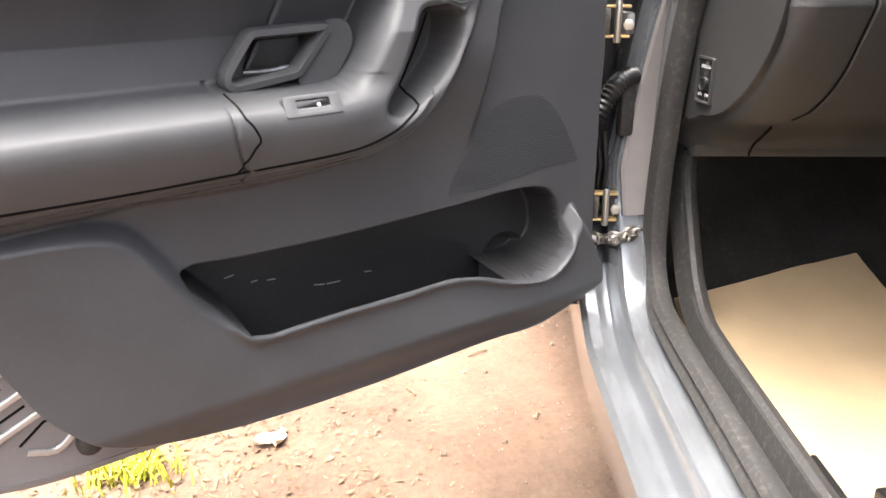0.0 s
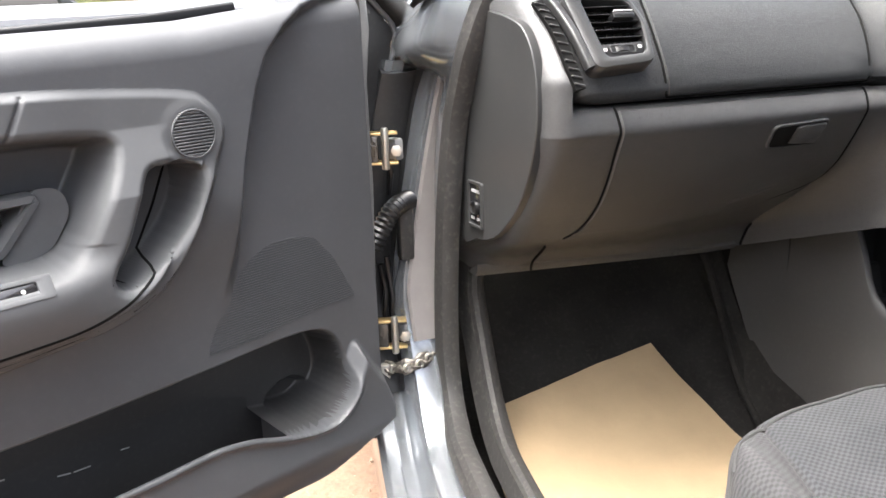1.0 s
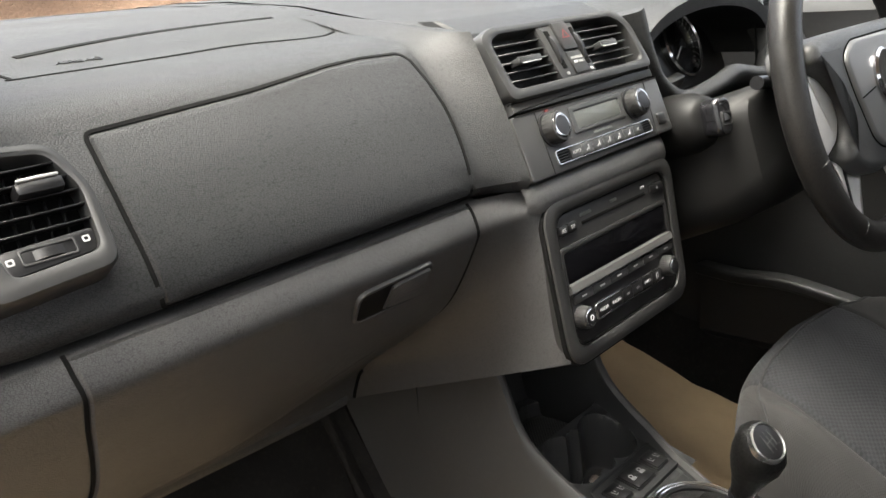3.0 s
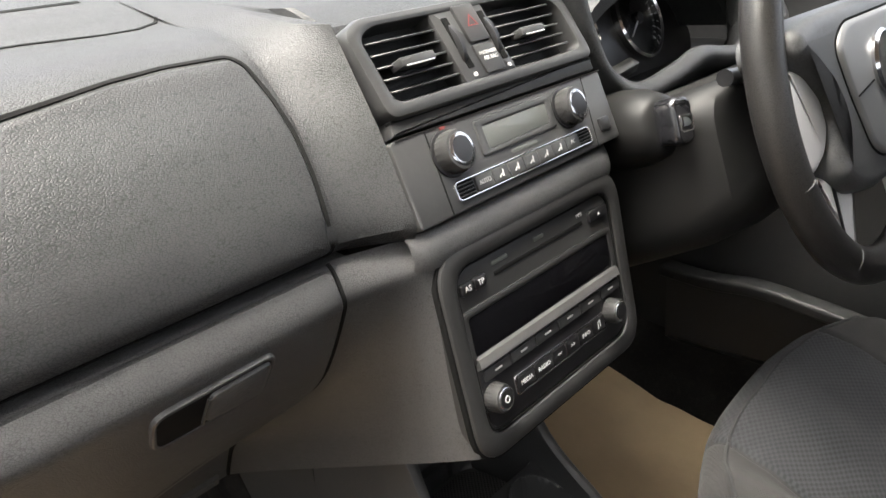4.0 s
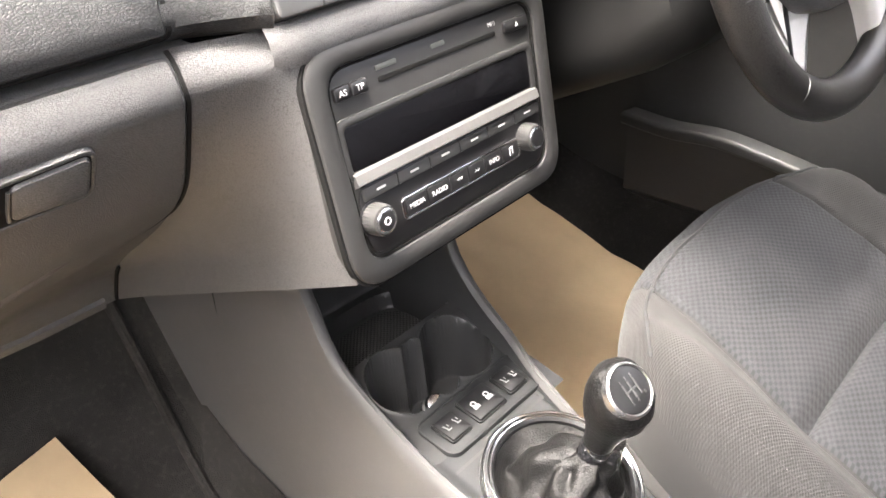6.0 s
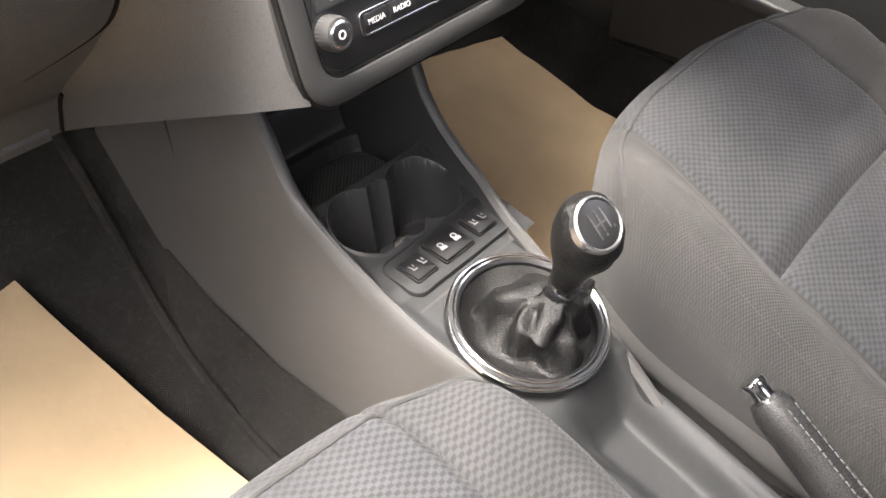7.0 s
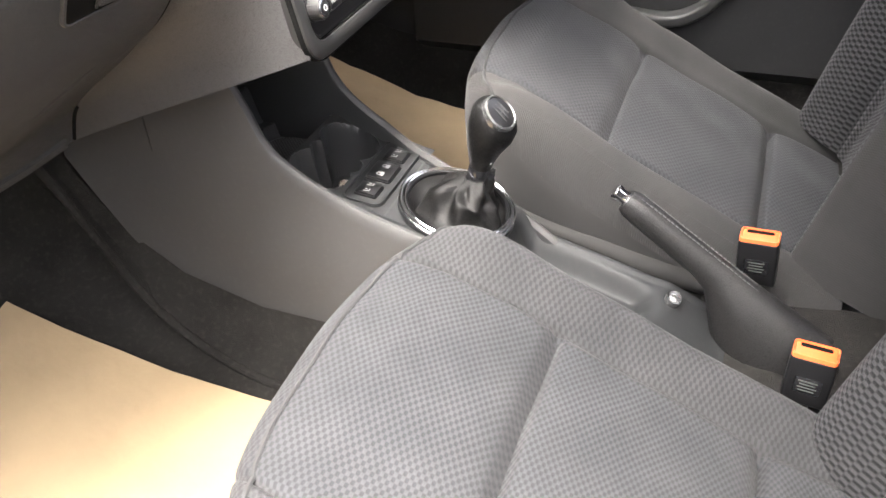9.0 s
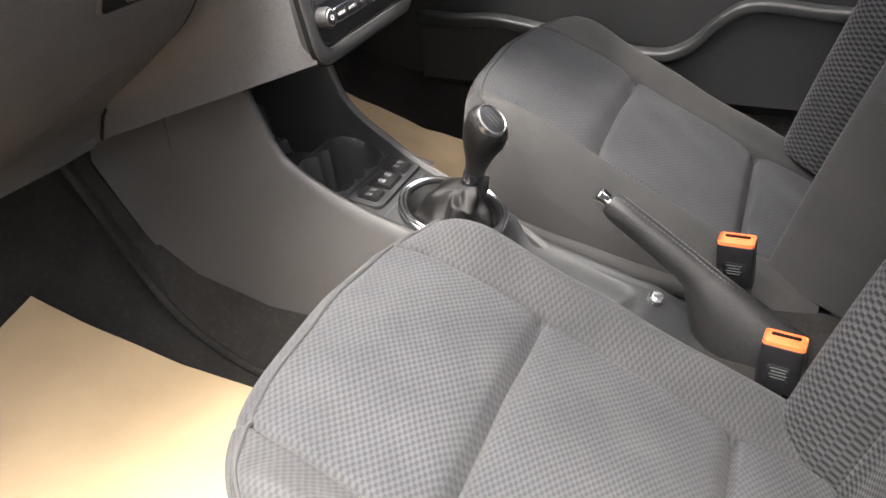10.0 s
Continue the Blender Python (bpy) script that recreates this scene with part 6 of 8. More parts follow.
# ---- seats, paper mats, steering wheel ----
def seat(cx, y0, z0, tilt, groove):
    """A front seat; y0 and z0 shift it, tilt lifts its front edge."""
    st = thing("front_seat", "dark grey cloth car seat with a checked woven insert", "car seat", Matrix.Translation((cx, y0, 0)), group="front seats")
    W, yf, yr = 0.240, -0.073, -0.585
    n1, n2 = 140, 140
    A, B = np.meshgrid(np.linspace(-1, 1, n1), np.linspace(-1, 1, n2), indexing="ij")
    X = W * A * np.sqrt(1 - 0.55 * np.clip(B, 0, 1) ** 4 / 2)
    yc, hl = (yf + yr) / 2, (yf - yr) / 2
    Y = yc + hl * B * np.where(B > 0, np.sqrt(1 - 0.95 * A ** 4 / 2), 1)
    Z = np.interp(Y, [-0.60, -0.56, -0.47, -0.38, -0.29, -0.22, -0.16, -0.10], [0.275, 0.285, 0.309, 0.338, 0.368, 0.396, 0.414, 0.418])
    ax = np.abs(X)
    bol = smooth01((ax - 0.150) / 0.045) * (1 - 0.5 * smooth01((ax - 0.190) / 0.05))
    Z = Z + 0.026 * bol * smooth01((-0.10 - Y) / 0.10) + 0.008 * smooth01(1 - ax / 0.15)
    inside = np.abs(A) < 0.622
    for yg, dep in ((groove, 0.016), (-0.478, 0.020)):
        g = np.exp(-((Y - yg) / 0.0055) ** 2) + 0.35 * np.exp(-((Y - yg) / 0.016) ** 2)
        Z = Z - dep * g * smooth01((0.645 - np.abs(A)) / 0.05)
    Z = Z - 0.007 * np.exp(-((np.abs(A) - 0.622) / 0.016) ** 2)
    e = np.maximum(np.abs(A), np.where(B > 0, B, 0))
    edge = np.clip((e - 0.82) / 0.18, 0, 1)
    Z = Z - 0.062 * (1 - np.sqrt(np.clip(1 - edge ** 2, 0, 1)))
    Z = Z + z0 + tilt * (Y + 0.29)
    Z = Z + 0.0015 * np.sin(X * 55) * np.sin(Y * 43)
    pos = np.stack([X, Y, Z], -1)
    uv = np.stack([X, Y * 1.06], -1)
    cell = lambda q: q[:-1, :-1]
    ins = cell(inside & (B <= 0.93))
    grid_part("cushion_insert", pos, ins, M_CLOTH, st, "checked woven cushion insert", uv, 70)
    grid_part("cushion_cover", pos, ~ins, M_BOLSTER if cx < 0 else M_SIDE, st, "faintly checked cloth bolsters", uv, 70)
    # skirt round the cushion
    bm = bmesh.new()
    ring = [pos[i, 0] for i in range(n1)] + [pos[-1, j] for j in range(1, n2)] + [pos[i, -1] for i in range(n1 - 2, -1, -1)] + [pos[0, j] for j in range(n2 - 2, 0, -1)]
    ring = ring[::2]
    rows = []
    for dz, f in ((0.0, 1.0), (-0.02, 1.004), (-0.06, 1.0), (-0.11, 0.985), (-0.16, 0.95)):
        rows.append([(p[0] * f, yc + (p[1] - yc) * f, max(0.175, p[2] + dz)) for p in ring])
    loops(bm, rows)
    part("cushion_skirt", bm, M_SIDE, st, "plain cloth seat base side")
    # piping seam along the front rim and stitched seams
    bm = bmesh.new()
    j = int(n2 * 0.93)
    tube(bm, [V(*pos[i, j]) + V(0, 0, 0.001) for i in range(3, n1 - 3, 2)], 0.0022, 6)
    part("piping", bm, M_SEAM, st)
    for s in (-1, 1):
        bm = bmesh.new()
        i = int(np.argmin(np.abs(np.linspace(-1, 1, n1) - s * 0.624)))
        for jj in range(8, n2 - 14, 1):
            p, q = V(*pos[i, jj]), V(*pos[i, jj + 1])
            p, q = p.lerp(q, 0.15), p.lerp(q, 0.8)
            tube(bm, [p + V(0, 0, 0.0006), q + V(0, 0, 0.0006)], 0.0007, 4)
        part("stitching", bm, M_SEAM, st)
    # outer seam of the bolsters
    for s in (-1, 1):
        bm = bmesh.new()
        i = int(np.argmin(np.abs(np.linspace(-1, 1, n1) - s * 0.90)))
        for jj in range(6, n2 - 12, 1):
            p, q = V(*pos[i, jj]), V(*pos[i, jj + 1])
            tube(bm, [p.lerp(q, 0.15) + V(0, 0, 0.0003), p.lerp(q, 0.8) + V(0, 0, 0.0003)], 0.0006, 4)
        part("stitching", bm, M_SEAM, st)
    # backrest
    n1, n2 = 90, 110
    A, B = np.meshgrid(np.linspace(-1, 1, n1), np.linspace(0, 1, n2), indexing="ij")
    hw = 0.228 - 0.045 * B ** 3
    X = A * hw
    up = 0.67 * B - 0.05
    out = 0.075 * smooth01((np.abs(A) - 0.50) / 0.32) * (1 - 0.5 * smooth01((np.abs(A) - 0.85) / 0.15)) + 0.02 * np.sin(np.pi * B)
    out = out - 0.10 * np.clip((np.abs(A) - 0.86) / 0.14, 0, 1) ** 2
    out = out - 0.010 * np.exp(-((np.abs(A) - 0.60) / 0.02) ** 2) - 0.012 * np.exp(-((B - 0.38) / 0.012) ** 2) * (np.abs(A) < 0.6)
    c, s_ = math.cos(radians(20)), math.sin(radians(20))
    Yb = -0.603 - up * s_ + out * c
    Zb = 0.285 + z0 + up * c + out * s_
    pos = np.stack([X, Yb, Zb], -1)
    uv = np.stack([X, up], -1)
    ins = np.abs(A[:-1, :-1]) < 0.86
    grid_part("backrest_front", pos, ins, M_BACKCLOTH, st, "checked woven backrest front", uv, 70)
    for half in (A[:-1, :-1] < 0, A[:-1, :-1] > 0):
        grid_part("backrest_side", pos, ~ins & half, M_SIDE, st, "plain cloth backrest side", uv, 70)
    bm = bmesh.new()
    rows = []
    for jx in range(0, n2, 4):
        a, b = pos[0, jx], pos[-1, jx]
        rows.append([V(*a), V(a[0] * 1.07, a[1] - 0.05, a[2] - 0.01), V(a[0] * 0.92, a[1] - 0.13, a[2] - 0.03), V(b[0] * 0.9, b[1] - 0.13, b[2] - 0.03), V(b[0] * 1.07, b[1] - 0.05, b[2] - 0.01), V(*b)])
    loops(bm, rows, False)
    part("backrest_shell", bm, M_SIDE, st)
    for x in (-0.19, 0.19):
        bm = bmesh.new()
        rbox(bm, 0.035, 0.56, 0.035, 0.004, pose(x, -0.36, 0.178))
        part("seat_rail", bm, M_BLACK, st, "black seat rail")
    if cx > 0:
        bm = bmesh.new()
        tube(bm, smooth_path([(-0.205, -0.115, 0.330), (-0.226, -0.18, 0.325), (-0.234, -0.28, 0.308), (-0.238, -0.37, 0.286), (-0.236, -0.51, 0.258)], 5), 0.014, 12)
        part("base_trim", bm, M_SIDE, st, "rounded trim along the seat base")
    if cx < 0:
        for x, y in ((-0.289, 0.015), (-0.256, 0.0)):
            bm = bmesh.new()
            rbox(bm, 0.008, 0.09, 0.03, 0.002, pose(x, y - 0.06, 0.188, 0, 0, -8))
            part("rail_end", bm, M_BLACK, st)
    return st


seat(-0.312, -0.020, 0.0, 0.14, -0.272)
seat(0.318, 0.010, 0.030, 0.20, -0.275)


def paper(name, outline, zfun, crumple, seedv):
    t = thing(name, "sheet of brown kraft paper laid over the footwell carpet", "paper mat", group="paper floor mats")
    n = 70
    (ax, ay), (bx, by), (cx_, cy_), (dx, dy) = outline
    pos = np.zeros((n, n, 3))
    for i in range(n):
        for j in range(n):
            u, v = i / (n - 1), j / (n - 1)
            x = (ax * (1 - u) + bx * u) * (1 - v) + (dx * (1 - u) + cx_ * u) * v
            y = (ay * (1 - u) + by * u) * (1 - v) + (dy * (1 - u) + cy_ * u) * v
            q = Vector((x * 7, y * 7, seedv))
            z = zfun(x, y) + crumple * (noise.noise(q) * 0.7 + noise.noise(q * 3.1) * 0.25)
            pos[i, j] = (x, y, z)
    thick = pos.copy()
    thick[..., 2] -= 0.0008
    grid_part("sheet", pos, np.ones((n - 1, n - 1), bool), M_PAPER, t, sharp=80)


floor_z = lambda x, y: interp(y, [-0.6, 0.02, 0.18, 0.32, 0.42, 0.55], [0.158, 0.160, 0.19, 0.24, 0.292, 0.42]) + 0.010
paper("paper_mat", [(-0.690, -0.20), (-0.170, -0.12), (-0.230, 0.388), (-0.600, 0.325)], lambda x, y: floor_z(x, y) + 0.012, 0.006, 1.7)
paper("paper_mat", [(0.15, -0.15), (0.60, -0.15), (0.585, 0.36), (0.16, 0.42)], lambda x, y: floor_z(x, y) + 0.012, 0.014, 8.2)


def steering_wheel():
    w = thing("steering_wheel", "black leather steering wheel with silver spokes", "steering wheel")
    wm = plane_at((0.344, -0.142, 0.8195), (-0.032, -0.9616, 0.2727))
    R = 0.185
    bm = bmesh.new()
    path = [wm @ V(R * math.cos(a), R * math.sin(a), 0) for a in [2 * math.pi * i / 96 for i in range(96)]]
    sweep(bm, path, [(0.0185 * math.cos(b), 0.0165 * math.sin(b)) for b in [2 * math.pi * i / 18 for i in range(18)]], True, up=wm.to_3x3() @ V(0, 0, 1))
    rim = part("rim", bm, M_WHEEL, w, "worn shiny leather rim")
    for a in (200, 305, 235, 340):
        bm = bmesh.new()
        c = V(R * math.cos(radians(a)), R * math.sin(radians(a)), 0)
        revolve(bm, [(0.0166, -0.0012), (0.0172, 0.0), (0.0166, 0.0012)], 26, wm @ Matrix.Translation(c) @ pose(0, 0, 0, 90, 0, a))
        part("rim_seam", bm, M_STITCH, rim)
    mirror = lambda q: [(-x, y) for x, y in q][::-1]
    arm = round_poly([(-0.171, 0.036), (-0.172, -0.056), (-0.150, -0.064), (-0.118, -0.052), (-0.102, -0.030), (-0.108, 0.000), (-0.132, 0.024)], 0.010, 5)
    low = round_poly([(-0.146, -0.066), (-0.128, -0.108), (-0.112, -0.150), (-0.082, -0.166), (-0.072, -0.128), (-0.056, -0.098), (-0.10, -0.074)], 0.008, 5)
    slot = round_poly([(-0.112, -0.082), (-0.106, -0.140), (-0.101, -0.142), (-0.104, -0.082)], 0.003, 3)
    for q, z1 in ((arm, 0.010), (mirror(arm), 0.010), (low, 0.004), (mirror(low), 0.004)):
        bm = bmesh.new()
        slab(bm, q, -0.016, z1, 0.009, wm, 5)
        part("spoke", bm, M_SPOKE, w, "satin silver spoke")
    for q in (slot, mirror(slot)):
        bm = bmesh.new()
        slab(bm, q, -0.004, 0.0046, 0.0004, wm)
        part("spoke_slot", bm, M_BLACK, w, "dark slot in the spoke")
    half = [(-0.166, 0.040), (-0.136, 0.018), (-0.112, -0.006), (-0.104, -0.032), (-0.120, -0.056), (-0.122, -0.074), (-0.098, -0.094), (-0.055, -0.103)]
    bm = bmesh.new()
    slab(bm, round_poly([(-0.11, 0.067), (-0.160, 0.060)] + half + mirror(half) + [(0.160, 0.060), (0.11, 0.067)], 0.014, 5), -0.03, 0.024, 0.014, wm, 5)
    hub = part("hub_pad", bm, M_HUB, w, "grained dark grey hub pad")
    shield = round_poly([(-0.070, 0.052), (-0.098, 0.036), (-0.084, -0.006), (-0.056, -0.064), (-0.030, -0.078), (0.030, -0.078), (0.056, -0.064), (0.084, -0.006), (0.098, 0.036), (0.070, 0.052)], 0.014, 5)
    bm = bmesh.new()
    slab(bm, inset(shield, -0.0022), 0.01, 0.0246, 0.0006, wm)
    part("cover_gap", bm, M_GAP, hub)
    bm = bmesh.new()
    slab(bm, shield, 0.01, 0.029, 0.005, wm, 4)
    cover = part("airbag_cover", bm, M_COVER, hub, "smooth grey airbag cover")
    bm = bmesh.new()
    rbox(bm, 0.044, 0.0018, 0.002, 0.0004, at(wm, -0.055, -0.010, 0.0288, 0, 0, 8), 1)
    rbox(bm, 0.044, 0.0018, 0.002, 0.0004, at(wm, 0.055, -0.010, 0.0288, 0, 0, -8), 1)
    part("cover_seam", bm, M_GAP, cover)
    bm = bmesh.new()
    revolve(bm, [(0.030, 0.026), (0.031, 0.032), (0.028, 0.0345), (0.0255, 0.033), (0.010, 0.0338)], 44, at(wm, 0, 0.004, 0))
    part("badge", bm, M_CHROME, cover, "plain round chrome badge")
    col = thing("steering_column", "dark column shroud with an ignition key", "steering column")
    bm = bmesh.new()
    rings = []
    for z, hw_, hh, oy in ((-0.030, 0.066, 0.064, -0.004), (-0.050, 0.072, 0.070, -0.006), (-0.051, 0.105, 0.066, -0.026), (-0.070, 0.148, 0.072, -0.038), (-0.11, 0.168, 0.076, -0.046), (-0.17, 0.172, 0.080, -0.052), (-0.24, 0.172, 0.084, -0.06)):
        rings.append([(x, y + oy, z) for x, y in rrect(hw_ * 2, hh * 2, 0.045, 6)])
    loops(bm, rings, True, True, True, wm)
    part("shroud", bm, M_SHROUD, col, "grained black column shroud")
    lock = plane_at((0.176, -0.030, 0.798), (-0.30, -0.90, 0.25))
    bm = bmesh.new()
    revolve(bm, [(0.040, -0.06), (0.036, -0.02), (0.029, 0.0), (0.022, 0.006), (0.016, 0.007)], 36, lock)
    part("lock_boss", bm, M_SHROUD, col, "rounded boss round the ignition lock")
    bm = bmesh.new()
    slab(bm, rrect(0.026, 0.044, 0.010, 6, 0, 0.001), 0.004, 0.030, 0.006, lock, 4)
    key = part("key_fob", bm, M_GLOSS, col, "gloss black key fob in the lock")
    bm = bmesh.new()
    rbox(bm, 0.013, 0.010, 0.004, 0.0015, at(lock, 0.001, 0.001, 0.0300))
    rbox(bm, 0.015, 0.005, 0.004, 0.0015, at(lock, 0.0, 0.0165, 0.0280, -20))
    part("fob_buttons", bm, M_CHROME, key, "bright metal buttons")
    bm = bmesh.new()
    ring_slab(bm, rrect(0.016, 0.016, 0.003, 4, 0.001, -0.001), rrect(0.0125, 0.0125, 0.002, 4, 0.001, -0.001), 0.028, 0.0312, 0.0006, lock)
    part("button_frame", bm, M_DARKCHROME, key)
    bm = bmesh.new()
    rings = []
    for z, r in ((-0.022, 0.060), (-0.040, 0.068), (-0.062, 0.074), (-0.064, 0.070)):
        rings.append([(x, y - 0.006, z) for x, y in rrect(r * 2.1, r * 1.9, 0.045, 6)])
    loops(bm, rings, True, True, True, wm)
    part("column_collar", bm, M_DASH, col, "grained collar behind the wheel")
    bm = bmesh.new()
    tube(bm, [wm @ V(-0.05, 0.02, -0.06), wm @ V(-0.10, 0.03, -0.055), wm @ V(-0.15, 0.035, -0.05)], 0.008, 10)
    part("stalk", bm, M_BLACK, col)


steering_wheel()


def driver_door():
    d = thing("driver_door", "closed dark grey driver's door with a moulded pocket", "car door")
    bm = bmesh.new()
    rows = []
    for y in np.linspace(-0.74, 0.36, 34):
        rows.append([(0.70, y, 0.26), (0.685, y, 0.30), (0.672, y, 0.40), (0.68, y, 0.52), (0.672, y, 0.64), (0.648, y, 0.68), (0.655, y, 0.74), (0.69, y, 0.80), (0.695, y, 0.88), (0.73, y, 0.91), (0.79, y, 0.91), (0.80, y, 0.3)])
    loops(bm, rows, True, True, True)
    part("trim_panel", bm, M_TRIM_SHADED, d)
    bm = bmesh.new()
    pth = smooth_path([(0.655, 0.20, 0.425), (0.635, 0.115, 0.428), (0.630, 0.034, 0.434), (0.630, -0.061, 0.420), (0.632, -0.16, 0.40), (0.640, -0.27, 0.385), (0.645, -0.33, 0.405), (0.645, -0.375, 0.452), (0.645, -0.43, 0.482), (0.645, -0.55, 0.475), (0.650, -0.70, 0.470)], 5)
    sweep(bm, pth, rrect(0.036, 0.020, 0.006), up=(0, 0, 1))
    part("pocket_lip", bm, M_SMOOTH, d, "grey moulded pocket edge")
    bm = bmesh.new()
    rows = [[p + V(0.0, 0, -0.010), V(0.652, p.y, 0.30), V(0.69, p.y, 0.27)] for p in pth]
    loops(bm, rows, False)
    part("pocket_front", bm, M_TRIM_SHADED, d)
    bm = bmesh.new()
    rbox(bm, 0.012, 0.022, 0.012, 0.003, pose(0.660, -0.305, 0.50))
    part("reflector", bm, M_CHROME, d)
    bm = bmesh.new()
    loops(bm, [[(0.71, -0.74, 0.91), (0.71, 0.30, 0.91)], [(0.57, -0.70, 1.37), (0.57, -0.22, 1.34)]], False)
    g = part("side_window", bm, M_GLASS, d)
    g.visible_shadow = False


driver_door()

# ---- open passenger door ----
DOOR_M = Matrix(((-0.9007, 0.4344, 0, -0.79), (-0.4344, -0.9007, 0, 0.225), (0, 0, 1, 0), (0, 0, 0, 1)))   # x: away from the hinge, y: into the cabin side, z: up
POCKET = [(0.585, 0.511), (0.522, 0.511), (0.408, 0.510), (0.251, 0.515), (0.161, 0.519), (0.105, 0.514), (0.078, 0.490), (0.070, 0.450), (0.080, 0.425), (0.105, 0.408), (0.133, 0.406), (0.181, 0.416), (0.227, 0.432), (0.271, 0.440), (0.352, 0.4385), (0.427, 0.438), (0.509, 0.435), (0.527, 0.439), (0.555, 0.470)]
MODULE = [(0.90, 0.602), (0.62, 0.596), (0.546, 0.594), (0.459, 0.596), (0.387, 0.606), (0.335, 0.623), (0.297, 0.654), (0.264, 0.698), (0.240, 0.750), (0.228, 0.790), (0.244, 0.816), (0.268, 0.826), (0.35, 0.834), (0.43, 0.838), (0.62, 0.842), (0.90, 0.845)]
HOLLOW = [(0.90, 0.700), (0.54, 0.690), (0.430, 0.688), (0.395, 0.700), (0.372, 0.735), (0.350, 0.778), (0.362, 0.790), (0.45, 0.795), (0.62, 0.80), (0.90, 0.805)]
GRAB = [(0.296, 0.760), (0.275, 0.762), (0.259, 0.749), (0.266, 0.716), (0.292, 0.685), (0.329, 0.663), (0.353, 0.653), (0.364, 0.664), (0.344, 0.696), (0.322, 0.745), (0.312, 0.758)]
PAD = [(0.90, 0.55), (0.90, 1.0), (-0.06, 1.0), (-0.06, 0.928), (-0.02, 0.924), (0.025, 0.920), (0.062, 0.914), (0.102, 0.900), (0.134, 0.880), (0.158, 0.854), (0.173, 0.823), (0.186, 0.779), (0.196, 0.743), (0.212, 0.65), (0.235, 0.55)]
BULGE = [(0.90, 0.585), (0.744, 0.583), (0.699, 0.582), (0.662, 0.577), (0.636, 0.566), (0.613, 0.538), (0.590, 0.505), (0.562, 0.472), (0.530, 0.455), (0.40, 0.453), (0.27, 0.456), (0.21, 0.446), (0.14, 0.424), (0.09, 0.424), (0.066, 0.45), (0.045, 0.47), (0.045, 0.30), (0.90, 0.30)]


def dense(poly, step=0.012):
    out = []
    for i in range(len(poly)):
        p, q = Vector(poly[i]), Vector(poly[(i + 1) % len(poly)])
        k = max(1, int((q - p).length / step))
        out += [tuple(p.lerp(q, j / k)) for j in range(k)]
    return out


def soft_poly(poly, n=4):
    return [(p.x, p.y) for p in smooth_path([(a, b, 0) for a, b in poly], n, True)]


def wpart(name, bm, material, parent, label=""):
    """A part of the door given in the car's own axes."""
    bmesh.ops.transform(bm, matrix=DOOR_M.inverted(), verts=bm.verts)
    return part(name, bm, material, parent, label)


